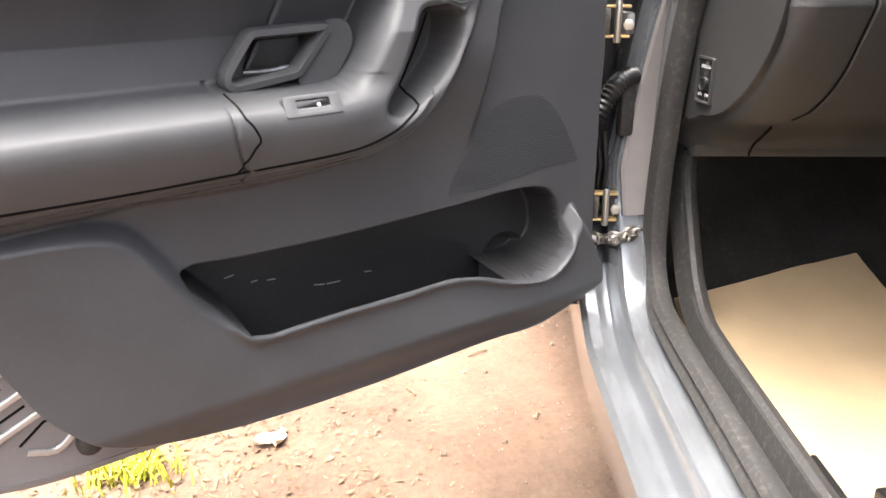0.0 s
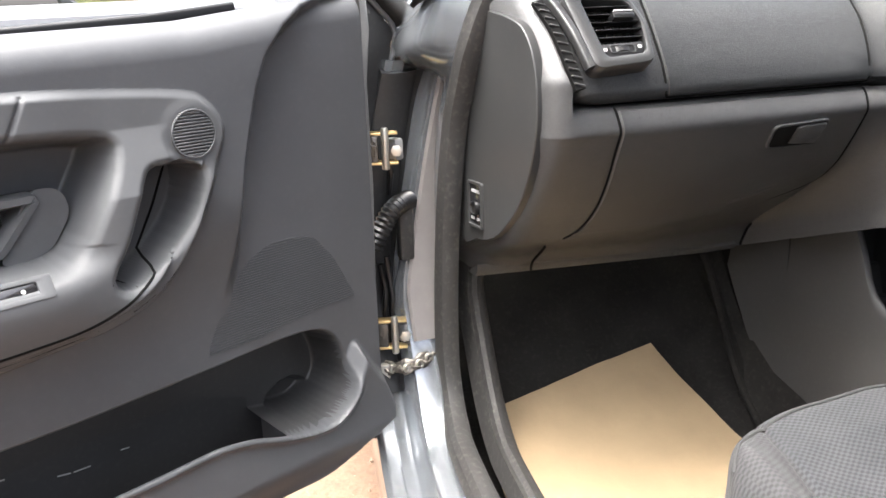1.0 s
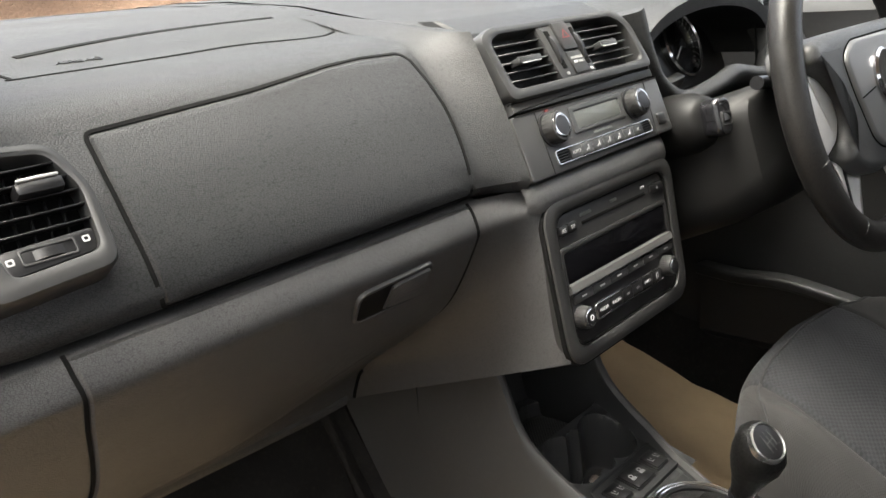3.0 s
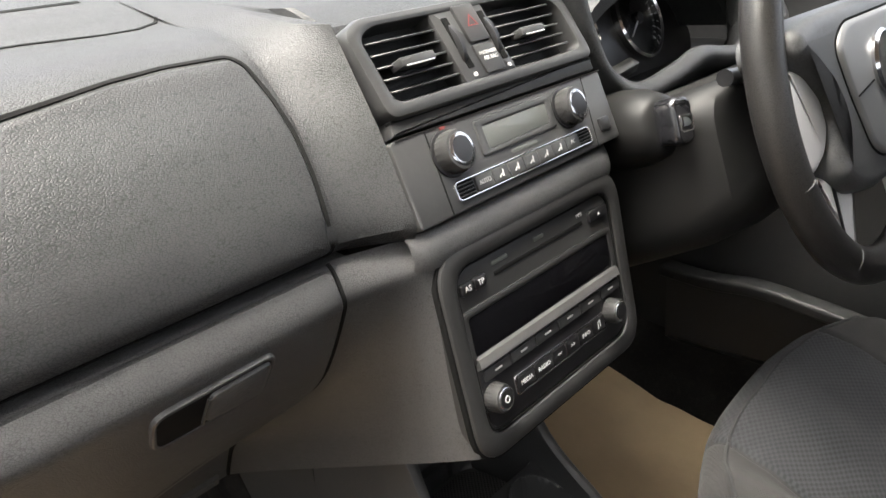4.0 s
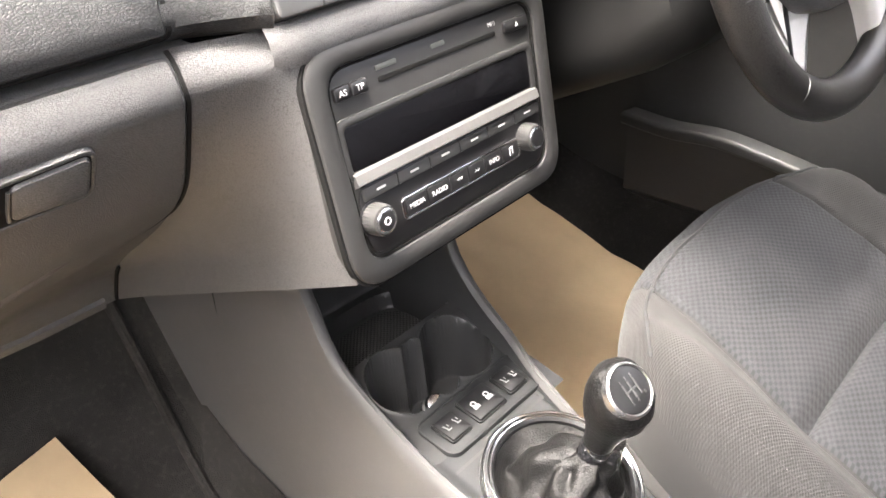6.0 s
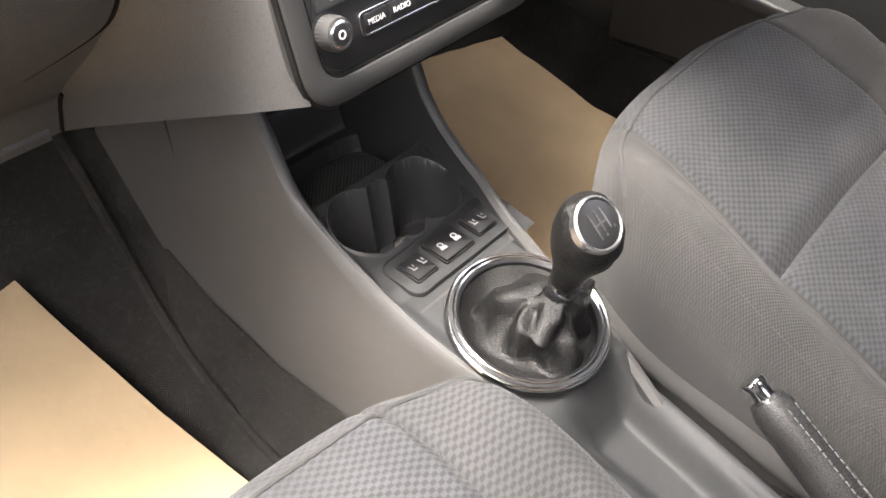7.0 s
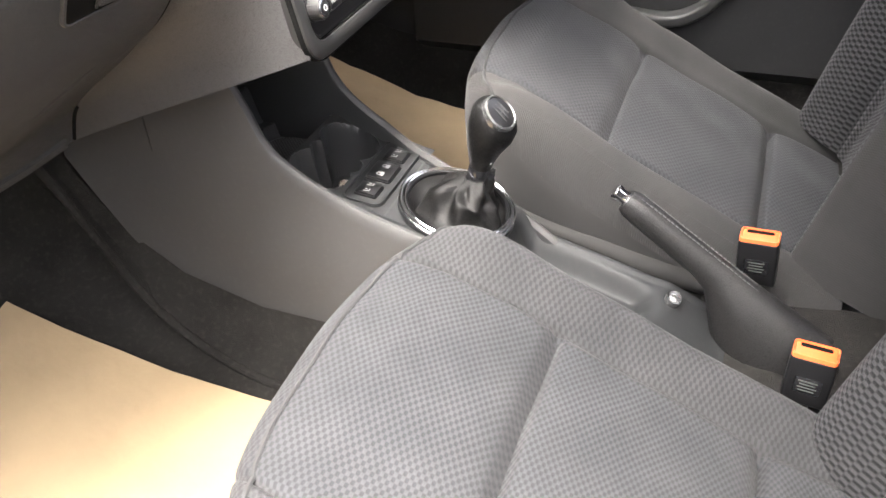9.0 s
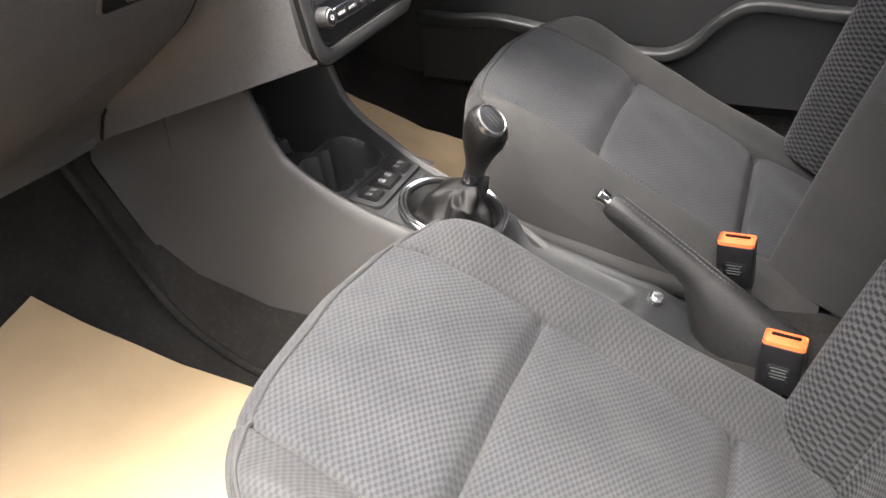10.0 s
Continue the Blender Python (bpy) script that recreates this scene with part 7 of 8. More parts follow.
def build_door():
    d = thing("passenger_door", "wide open front passenger door with dark grey plastic trim", "car door", DOOR_M)
    us, zs = np.linspace(0.006, 0.86, 530), np.linspace(0.315, 0.928, 400)
    U, S = np.meshgrid(us, np.linspace(0, 1, 400), indexing="ij")
    belt = np.interp(U, [0.0, 0.013, 0.064, 0.11, 0.166, 0.25, 0.42, 0.9], [0.923, 0.922, 0.919, 0.914, 0.904, 0.894, 0.888, 0.882])
    low = smooth_path([(u, 0, z) for u, z in ((0.0, 0.37), (0.045, 0.345), (0.068, 0.332), (0.115, 0.320), (0.205, 0.322), (0.382, 0.316), (0.517, 0.318), (0.600, 0.326), (0.648, 0.337), (0.676, 0.350), (0.706, 0.372), (0.74, 0.415), (0.76, 0.458), (0.80, 0.54), (0.87, 0.66))], 6)
    bottom = np.interp(U, [p.x for p in low], [p.z for p in low])
    Z = bottom + (belt - bottom) * S
    N = np.full(U.shape, 0.012)
    # upper pad: stands proud behind a curved front edge, rolls over at the window sill
    fade = smooth01((Z - 0.56) / 0.16)
    N = N + 0.030 * smooth01(0.5 - sd_poly(U, Z, PAD) / 0.020) * fade
    roll = np.clip((Z - (belt - 0.035)) / 0.035, 0, 1)
    N = N - 0.034 * (1 - np.sqrt(np.clip(1 - roll ** 2, 0, 1)))
    # lower part with the pocket lip
    bulge = sd_poly(U, Z, soft_poly(BULGE, 3))
    N = N + 0.026 * smooth01(0.5 - bulge / 0.022)
    N = N - 0.018 * smooth01((0.37 - Z) / 0.05)
    pk = sd_poly(U, Z, soft_poly(POCKET, 3))
    rec = smooth01(0.5 - pk / 0.012)
    N = N * (1 - rec) + rec * (-0.050)
    lip = np.exp(-((pk - 0.006) / 0.006) ** 2) * smooth01((0.46 - Z) / 0.03)
    N = N + 0.006 * lip
    cup = np.hypot((U - 0.118), (Z - 0.392) * 0.9) - 0.040
    N = N - 0.016 * smooth01(0.5 - cup / 0.008) * rec
    # armrest module
    md = sd_poly(U, Z, soft_poly(MODULE, 3))
    mod = smooth01(0.5 - md / 0.010)
    curve = smooth_path([(0, n_, z_) for z_, n_ in ((0.58, 0.030), (0.60, 0.044), (0.618, 0.058), (0.640, 0.069), (0.660, 0.074), (0.676, 0.070), (0.69, 0.052), (0.70, 0.047), (0.72, 0.046))], 6)
    ledge = np.interp(Z, [p.z for p in curve], [p.y for p in curve])
    top = np.where(Z > 0.70, 0.050, ledge)
    front = smooth01((U - 0.35) / 0.07)
    height = np.interp(Z, [0.60, 0.64, 0.74, 0.80], [0.056, 0.066, 0.064, 0.046]) * (1 - front) + top * front
    N = N * (1 - mod) + height * mod
    rim = smooth01((md + 0.020) / 0.005) * mod * smooth01((0.79 - Z) / 0.04)
    N = N - 0.012 * rim - 0.003 * np.exp(-((md + 0.017) / 0.0018) ** 2) * smooth01((0.79 - Z) / 0.04)
    hol = sd_poly(U, Z, soft_poly(HOLLOW, 3))
    hw = smooth01(0.5 - hol / 0.016)
    N = N * (1 - hw) + hw * np.interp(Z, [0.68, 0.70, 0.74, 0.80], [0.020, 0.006, -0.006, 0.0])
    gd = sd_poly(U, Z, soft_poly(GRAB, 3))
    N = N - 0.008 * (1 - smooth01(hol / 0.014)) * mod - 0.006 * (1 - smooth01(gd / 0.010)) * mod
    gr = smooth01(0.5 - gd / 0.006)
    N = N * (1 - gr) + gr * np.interp(U, [0.26, 0.30, 0.365], [-0.014, -0.006, 0.018])
    tw_d = np.hypot(U - 0.262, Z - 0.787)
    tw_k = smooth01((0.038 - tw_d) / 0.012)
    N = N * (1 - tw_k) + 0.0475 * tw_k
    seam = np.abs(U - (0.523 + 0.30 * (Z - 0.612) - 0.25 * np.clip(Z - 0.655, 0, 1)))
    N = N - 0.004 * np.exp(-(seam / 0.0022) ** 2) * (Z < 0.70) * (Z > 0.606)
    seam2 = np.abs(U - (0.46 - 0.5 * (Z - 0.75)))
    N = N - 0.003 * np.exp(-(seam2 / 0.0020) ** 2) * (Z > 0.745) * (Z < 0.84) * (md < 0)
    pos = np.stack([U, N, Z], -1)
    cell = lambda q: q[:-1, :-1]
    keep = cell(U > -1)
    pocket = cell(pk < 0.0034)
    foot = np.interp(U, [0.133, 0.181, 0.227, 0.271, 0.352, 0.427, 0.509, 0.527], [0.406, 0.416, 0.432, 0.440, 0.4385, 0.438, 0.435, 0.439])
    slot = cell((pk < 0.0066) & (Z < foot + 0.020) & (U > 0.180) & (U < 0.530))
    module = cell(md < 0.004)
    lower = cell(bulge < -0.006) & ~pocket
    grid_part("trim_panel", pos, keep & ~pocket & ~module & ~lower & ~slot, M_TRIM, d, "dark grey grained door trim", sharp=70)
    grid_part("pocket_panel", pos, keep & lower & ~module & ~slot, M_TRIM2, d, "lower trim with the pocket lip", sharp=70)
    # pocket cells take a darker colour for the shade inside
    grid_part("door_pocket", pos, keep & pocket & ~slot, M_POCKET, d, "recessed door pocket with a bottle hollow, shade in its colour", sharp=70)
    grid_part("armrest", pos, keep & module & ~cell(hol < 0.0), M_ARM, d, "lighter grey armrest and grab handle", sharp=70)
    grid_part("handle_hollow", pos, keep & module & cell(hol < 0.0), M_TRIM, d, "dark hollow behind the grab handle", sharp=70)
    bm = bmesh.new()
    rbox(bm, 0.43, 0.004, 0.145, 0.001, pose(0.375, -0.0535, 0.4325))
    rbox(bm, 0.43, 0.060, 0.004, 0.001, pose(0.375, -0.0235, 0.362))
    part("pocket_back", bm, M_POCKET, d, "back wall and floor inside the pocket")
    # joints of the armrest moulding, as dark lines sunk along its edge
    def skin(u, z):
        fi = min(max((u - us[0]) / (us[1] - us[0]), 0), 527.999)
        i = int(fi)
        bt, bl = interp(u, us, bottom[:, 0]), interp(u, us, belt[:, 0])
        fj = min(max((z - bt) / (bl - bt) * 399, 0), 398.999)
        j = int(fj)
        a, b = fi - i, fj - j
        nv = (N[i, j] * (1 - a) + N[i + 1, j] * a) * (1 - b) + (N[i, j + 1] * (1 - a) + N[i + 1, j + 1] * a) * b
        return V(u, nv, z)

    bm = bmesh.new()
    lip_z = lambda u: interp(u, [0.133, 0.181, 0.227, 0.271, 0.352, 0.427, 0.509, 0.527], [0.406, 0.416, 0.432, 0.440, 0.4385, 0.438, 0.435, 0.439])
    tube(bm, smooth_path([skin(u, lip_z(u) - 0.010) + V(0, -0.0030, 0.0030) for u in np.linspace(0.178, 0.532, 16)], 4), 0.0042, 10)
    part("lip_edge", bm, M_TRIM2, d, "rounded edge of the pocket lip")
    for pts, w in (([(0.80, 0.618), (0.65, 0.617), (0.523, 0.620), (0.451, 0.622), (0.398, 0.627), (0.356, 0.642), (0.323, 0.665), (0.293, 0.704), (0.268, 0.750)], 0.0026),
                   ([(0.80, 0.601), (0.649, 0.600), (0.520, 0.603), (0.405, 0.611), (0.334, 0.633), (0.281, 0.677), (0.246, 0.741)], 0.0014),
                   ([(0.535, 0.620), (0.526, 0.632), (0.519, 0.644), (0.514, 0.652), (0.520, 0.666), (0.527, 0.676), (0.528, 0.690)], 0.0020),
                   ([(0.346, 0.652), (0.372, 0.662), (0.362, 0.664)], 0.0014)):
        bm = bmesh.new()
        line_on(bm, skin, [(p.x, p.y) for p in smooth_path([(a, b, 0) for a, b in pts], 8)], w, -0.0008 if w > 0.0015 else 0.0006, False)
        part("armrest_joint", bm, M_GAP, d)
    # edge band of the trim
    bm = bmesh.new()
    edge = [(i, float(us[i]), float(Z[i, 0]), float(N[i, 0])) for i in range(0, 529, 4)]
    rows = [[(u, nv, z), (u, nv - 0.004, z - 0.003), (u, -0.03, z - 0.003)] for _, u, z, nv in edge]
    loops(bm, rows, False)
    part("trim_edge", bm, M_TRIM, d)
    bm = bmesh.new()
    loops(bm, [[(0.006, -0.03, z), (0.004, 0.006, z), (0.0065, 0.0125, z)] for z in (0.36, 0.5, 0.7, 0.922)], False)
    part("front_edge", bm, M_RUBBER, d)
    # metal shell
    bm = bmesh.new()
    out = round_poly([(0.0, 0.30), (0.74, 0.285), (1.0, 0.33), (1.04, 0.60), (1.03, 0.90), (0.0, 0.92)], 0.04, 5)
    rings = [[(x, y, z) for x, z in q] for q, y in ((inset(out, 0.03), -0.125), (inset(out, 0.004), -0.105), (out, -0.09), (out, -0.045), (inset(out, 0.012), -0.026), (inset(out, 0.02), -0.024), (inset(out, 0.021), -0.08))]
    loops(bm, rings, True, True, True)
    shell = part("door_shell", bm, M_PAINT2, d, "grey painted metal door shell")
    bm = bmesh.new()
    loops(bm, [[(0.615, -0.0255, 0.30), (0.615, -0.0255, 0.905)], [(0.98, -0.0255, 0.32), (1.01, -0.0255, 0.88)]], False)
    part("inner_panel", bm, M_PAINT2, shell, "pressed metal inner panel")
    for rib in ([(0.800, 0.389), (0.769, 0.402), (0.749, 0.411)], [(0.800, 0.355), (0.775, 0.367), (0.732, 0.386)], [(0.754, 0.343), (0.728, 0.336), (0.708, 0.350)], [(0.80, 0.424), (0.762, 0.438)]):
        bm = bmesh.new()
        sweep(bm, smooth_path([(x, -0.0245, z) for x, z in rib], 3), rrect(0.0075, 0.005, 0.002), up=(0, 1, 0))
        part("pressed_rib", bm, M_SILVER, shell, "bright pressed rib in the metal")
    for rib in ([(0.800, 0.372), (0.748, 0.396)], [(0.800, 0.405), (0.765, 0.421)], [(0.760, 0.352), (0.735, 0.372), (0.715, 0.378)]):
        bm = bmesh.new()
        sweep(bm, [(x, -0.0258, z) for x, z in rib], rrect(0.003, 0.002, 0.0006), up=(0, 1, 0))
        part("pressed_groove", bm, M_GAP, shell)
    bm = bmesh.new()
    revolve(bm, [(0.014, 0.0), (0.0135, 0.008), (0.010, 0.013), (0.004, 0.015)], 24, Matrix.Translation((0.696, -0.025, 0.335)) @ pose(0, 0, 0, -90))
    part("rubber_stop", bm, M_RUBBER, d, "round black rubber stop")
    # hinge-side end face with seal lip
    bm = bmesh.new()
    rbox(bm, 0.016, 0.085, 0.62, 0.004, pose(-0.004, -0.075, 0.61))
    part("hinge_face", bm, M_BLACK2, d, "dark inner face of the door end")
    bm = bmesh.new()
    sweep(bm, [(0.014, 0.0, 0.33), (0.008, -0.002, 0.5), (-0.008, -0.012, 0.68), (-0.016, -0.022, 0.81), (-0.030, -0.028, 0.875), (-0.028, -0.03, 0.932), (0.002, -0.03, 0.960), (0.10, -0.036, 1.08), (0.30, -0.05, 1.24)], rrect(0.018, 0.013, 0.005), up=(0, 1, 0))
    part("edge_seal", bm, M_SEAL, d, "grey rubber edge seal")
    # mirror triangle and window frame
    bm = bmesh.new()
    tri = round_poly([(0.092, 0.880), (0.092, 1.07), (-0.02, 0.930), (-0.02, 0.895)], 0.006, 4)
    rings = [[(x, y, z) for x, z in tri] for y in (-0.05, -0.022)]
    loops(bm, rings, True, True, True)
    part("mirror_triangle", bm, M_TRIM, d, "grey inner trim triangle of the mirror")
    out_tri = [(-0.030, 0.690), (-0.030, 0.938), (-0.048, 0.938), (-0.118, 0.872), (-0.110, 0.835), (-0.098, 0.72), (-0.088, 0.690)]
    bm = bmesh.new()
    loops(bm, [[(x, y, z) for x, z in out_tri] for y in (-0.085, -0.066)], True, True, True)
    part("mirror_base", bm, M_POCKET, d, "black outer base of the mirror")
    bm = bmesh.new()
    tube(bm, smooth_path([(-0.040, -0.062, 0.946), (-0.085, -0.062, 0.905), (-0.118, -0.062, 0.870), (-0.108, -0.062, 0.82), (-0.094, -0.062, 0.71)], 5), 0.004, 8)
    part("base_lip", bm, M_SEAL, d, "grey lip of the mirror base")
    bm = bmesh.new()
    revolve(bm, [(0.007, 0.0), (0.0065, 0.004), (0.003, 0.005)], 16, Matrix.Translation((-0.066, -0.062, 0.894)) @ pose(0, 0, 0, -90))
    part("plug", bm, M_BLACK, d)
    bm = bmesh.new()
    sweep(bm, [(-0.150, -0.056, 0.869), (-0.105, -0.056, 0.909), (-0.060, -0.057, 0.948), (-0.015, -0.058, 0.985), (0.05, -0.06, 1.042), (0.20, -0.07, 1.155), (0.40, -0.085, 1.26), (0.60, -0.13, 1.34), (0.95, -0.14, 1.34), (1.02, -0.09, 0.92)], rrect(0.026, 0.036, 0.010), up=(0, 1, 0))
    part("window_frame", bm, M_RUBBER, d, "black window frame with rubber lip")
    bm = bmesh.new()
    sweep(bm, [(0.16, -0.022, 0.905), (0.26, -0.022, 0.895), (0.42, -0.022, 0.886), (0.9, -0.022, 0.880)], rrect(0.012, 0.014, 0.004), up=(0, 0, 1))
    part("sill_seal", bm, M_BLACK, d, "black window sill seal")
    # release handle
    hm = Matrix.Translation((0.460, 0.016, 0.719)) @ Matrix(((1, 0, 0, 0), (0, 0, 1, 0), (0, 1, 0, 0), (0, 0, 0, 1)))
    o = round_poly([(0.067, -0.012), (0.036, 0.030), (-0.051, 0.032), (-0.055, 0.022), (-0.016, -0.023), (0.054, -0.032), (0.066, -0.026)], 0.008, 5)
    o = [(x, z) for x, z in o]
    bm = bmesh.new()
    inn = inset(o, 0.0115)
    rings = []
    for q, y in ((o, 0.0), (o, 0.013), (inset(o, 0.002), 0.018), (inset(o, 0.008), 0.019), (inn, 0.010), (inn, -0.014)):
        rings.append([(0.460 + x, y + 0.004, 0.719 + z) for x, z in q])
    loops(bm, rings)
    rel = part("release_bezel", bm, M_ARM, d, "satin grey bezel of the door release")
    bm = bmesh.new()
    loops(bm, [[(0.460 + x, -0.008, 0.719 + z) for x, z in inn], [(0.467 + x * 0.1, -0.010, 0.719 + z * 0.1) for x, z in inn]], True, False, True)
    part("release_cavity", bm, M_BLACK, rel)
    bm = bmesh.new()
    slab(bm, round_poly([(0.040, -0.014), (0.022, 0.018), (-0.024, 0.018), (-0.022, -0.016)], 0.006, 4), 0.0, 0.008, 0.003, Matrix.Translation((0.458, -0.006, 0.719)) @ Matrix(((1, 0, 0, 0), (0, 0, 1, 0), (0, 1, 0, 0), (0, 0, 0, 1))))
    part("release_lever", bm, M_SMOOTH, rel, "flat release lever")
    bm = bmesh.new()
    tube(bm, smooth_path([(0.500, 0.006, 0.706), (0.475, 0.010, 0.706), (0.450, 0.006, 0.708)], 5), 0.003, 8)
    part("lever_edge", bm, M_DARKCHROME, rel)
    bm = bmesh.new()
    slab(bm, round_poly([(0.445, 0.690), (0.412, 0.750), (0.389, 0.748), (0.384, 0.728), (0.405, 0.698)][::-1], 0.010, 5), 0.0, 0.018, 0.004, Matrix(((1, 0, 0, 0), (0, 0, 1, 0), (0, 1, 0, 0), (0, 0, 0, 1))))
    part("finger_dish", bm, M_ARM, rel, "pale dished tongue beside the release")
    # window switch
    wm = Matrix.Translation((0.455, 0.064, 0.676)) @ pose(0, 0, 0, -62, 0, 0) @ pose(0, 0, 0, 0, 0, 180)
    bm = bmesh.new()
    ring_slab(bm, rrect(0.062, 0.022, 0.003), rrect(0.036, 0.012, 0.002), -0.004, 0.006, 0.001, wm)
    ws = part("switch_plate", bm, M_ARM, d, "window switch plate")
    bm = bmesh.new()
    slab(bm, rrect(0.036, 0.012, 0.002), -0.002, 0.0045, 0.001, wm)
    sw = part("window_switch", bm, M_GLOSS, ws, "black window switch with a white mark")
    bm = bmesh.new()
    slab(bm, circle(0.0021, 12, 0.006, 0), 0.003, 0.0049, 0.0003, wm)
    part("mark", bm, M_WHITE, sw)
    # tweeter and speaker grille
    tm = Matrix.Translation((0.262, 0.0475, 0.787)) @ Matrix(((-1, 0, 0, 0), (0, 0, 1, 0), (0, 1, 0, 0), (0, 0, 0, 1)))
    bm = bmesh.new()
    ring_slab(bm, circle(0.0245, 36), circle(0.0225, 36), -0.006, 0.0022, 0.0007, tm)
    tw = part("tweeter_rim", bm, M_ARM, d, "round tweeter grille")
    bm = bmesh.new()
    slab(bm, circle(0.0226, 36), -0.006, 0.0002, 0.0001, tm)
    part("tweeter_back", bm, M_POCKET, tw)
    for i in range(14):
        y = -0.0205 + 0.00315 * i
        half = math.sqrt(max(0, 0.0225 ** 2 - y * y))
        bm = bmesh.new()
        rbox(bm, 2 * half, 0.0016, 0.002, 0.0003, at(tm, 0, y, 0.0008), 1)
        part("grille_bar", bm, M_ARM, tw)
    spk = soft_poly([(0.255, 0.528), (0.232, 0.585), (0.195, 0.630), (0.150, 0.646), (0.105, 0.640), (0.070, 0.600), (0.050, 0.560), (0.045, 0.548), (0.10, 0.546), (0.18, 0.537)], 3)
    bm = bmesh.new()
    z = 0.536
    while z < 0.645:
        xs_ = []
        for i in range(len(spk)):
            (xa, za), (xb, zb) = spk[i - 1], spk[i]
            if (za > z) != (zb > z):
                xs_.append(xa + (xb - xa) * (z - za) / (zb - za))
        if len(xs_) >= 2:
            a, b = min(xs_), max(xs_)
            rbox(bm, b - a, 0.0016, 0.0013, 0, pose((a + b) / 2, 0.0121, z))
        z += 0.0030
    part("speaker_grille", bm, M_TRIM, d, "finely ribbed speaker grille")
    # scuffs on the lower trim
    bm = bmesh.new()
    rbox(bm, 0.004, 0.0006, 0.013, 0.0002, Matrix.Translation((0.602, 0.026, 0.357)) @ pose(0, 0, 0, 0, -18, 0), 1)
    part("pale_scuff", bm, M_WHITE, d, "small pale scuff")
    bm = bmesh.new()
    for x, z, l in ((0.519, 0.506, 0.012), (0.490, 0.493, 0.008), (0.469, 0.490, 0.010), (0.408, 0.468, 0.014), (0.389, 0.466, 0.018), (0.340, 0.469, 0.010)):
        rbox(bm, l, 0.0005, 0.0016, 0, Matrix.Translation((x, -0.0474, z - 0.034)) @ pose(0, 0, 0, 0, -18 + 30 * random.random(), 0))
    part("pale_scratches", bm, M_STITCH2, d, "pale scratches in the pocket")
    # hinges, check strap, cable boot: carried by door and pillar together
    for z in (0.720, 0.452):
        bm = bmesh.new()
        rbox(bm, 0.026, 0.008, 0.036, 0.002, pose(-0.772, 0.276, z, 0, 0, -28))
        h = wpart("hinge", bm, M_GREASE, d, "two-leaf steel hinge with yellow passivated leaf")
        for dz in (-0.020, 0.020):
            bm = bmesh.new()
            rbox(bm, 0.050, 0.018, 0.004, 0.0015, pose(-0.757, 0.276, z + dz, 0, 0, -15))
            wpart("knuckle", bm, M_GOLD, h)
        bm = bmesh.new()
        revolve(bm, [(0.0045, -0.028), (0.0052, -0.026), (0.0052, 0.024), (0.004, 0.028)], 18, Matrix.Translation((-0.752, 0.266, z)))
        wpart("pin", bm, M_ZINC, h, "steel hinge pin")
        bm = bmesh.new()
        rbox(bm, 0.015, 0.022, 0.030, 0.004, pose(-0.733, 0.284, z - 0.004, 0, 0, 20))
        wpart("body_leaf", bm, M_SILVER, h, "painted body leaf")
        bm = bmesh.new()
        revolve(bm, [(0.008, 0), (0.008, 0.006), (0.004, 0.007)], 6, plane_at((-0.735, 0.270, z - 0.004), (-0.3, -0.95, 0)))
        wpart("bolt", bm, M_ZINC, h)
    ck = thing("door_check_strap", "greasy twisted steel door check strap", "check strap")
    bm = bmesh.new()
    pts = [V(-0.772 + 0.085 * t, 0.288 - 0.028 * math.sin(math.pi * t) - 0.012, 0.400 + 0.020 * t) for t in np.linspace(0, 1, 16)]
    sweep(bm, pts, rrect(0.008, 0.020, 0.003), up=(0.2, 0.4, 1), scale=lambda t: 1 + 0.25 * math.sin(t * 22))
    part("strap", bm, M_GREASE, ck)
    for i in range(9):
        p = pts[1 + i * 14 // 9]
        lm = Matrix.Translation(p + V(0.002, -0.006, 0.001)) @ pose(0, 0, 0, 20 + 70 * (i % 2), 12 * (i % 3), 24)
        bm = bmesh.new()
        ring_slab(bm, rrect(0.015, 0.013, 0.005), rrect(0.008, 0.0055, 0.002), -0.0022, 0.0022, 0.001, lm)
        part("link", bm, M_ZINC if i % 2 else M_GREASE, ck, "greasy bright steel link")
    for k in range(3):
        bm = bmesh.new()
        rbox(bm, 0.020, 0.018, 0.026, 0.006, pose(-0.700 - 0.006 * k + 0.01, 0.274, 0.418 + 0.006 * k, 20 * k, 15, 30 * k))
        part("clevis", bm, M_GREASE, ck)
    bm = bmesh.new()
    rbox(bm, 0.022, 0.014, 0.05, 0.003, pose(-0.772, 0.270, 0.385, 0, 0, -20))
    part("bracket", bm, M_ZINC, ck)
    bt = thing("cable_boot", "ribbed black rubber cable boot between door and pillar", "cable boot")
    bm = bmesh.new()
    path = smooth_path([(-0.778, 0.262, 0.585), (-0.764, 0.262, 0.612), (-0.748, 0.268, 0.632), (-0.728, 0.282, 0.640), (-0.712, 0.296, 0.640)], 8)
    rings = []
    for i, p in enumerate(path):
        r = 0.0125 + (0.0018 if i % 2 else -0.0008)
        t = (path[min(i + 1, len(path) - 1)] - path[max(i - 1, 0)]).normalized()
        s1 = t.cross(V(0, 0, 1)).normalized()
        s2 = s1.cross(t)
        rings.append([p + s1 * r * math.cos(a) + s2 * r * math.sin(a) for a in [2 * math.pi * k / 16 for k in range(16)]])
    loops(bm, rings, True, True, True)
    part("bellows", bm, M_BLACK, bt)
    bm = bmesh.new()
    rbox(bm, 0.022, 0.022, 0.085, 0.006, pose(-0.722, 0.290, 0.597))
    part("sleeve", bm, M_RUBBER, bt)
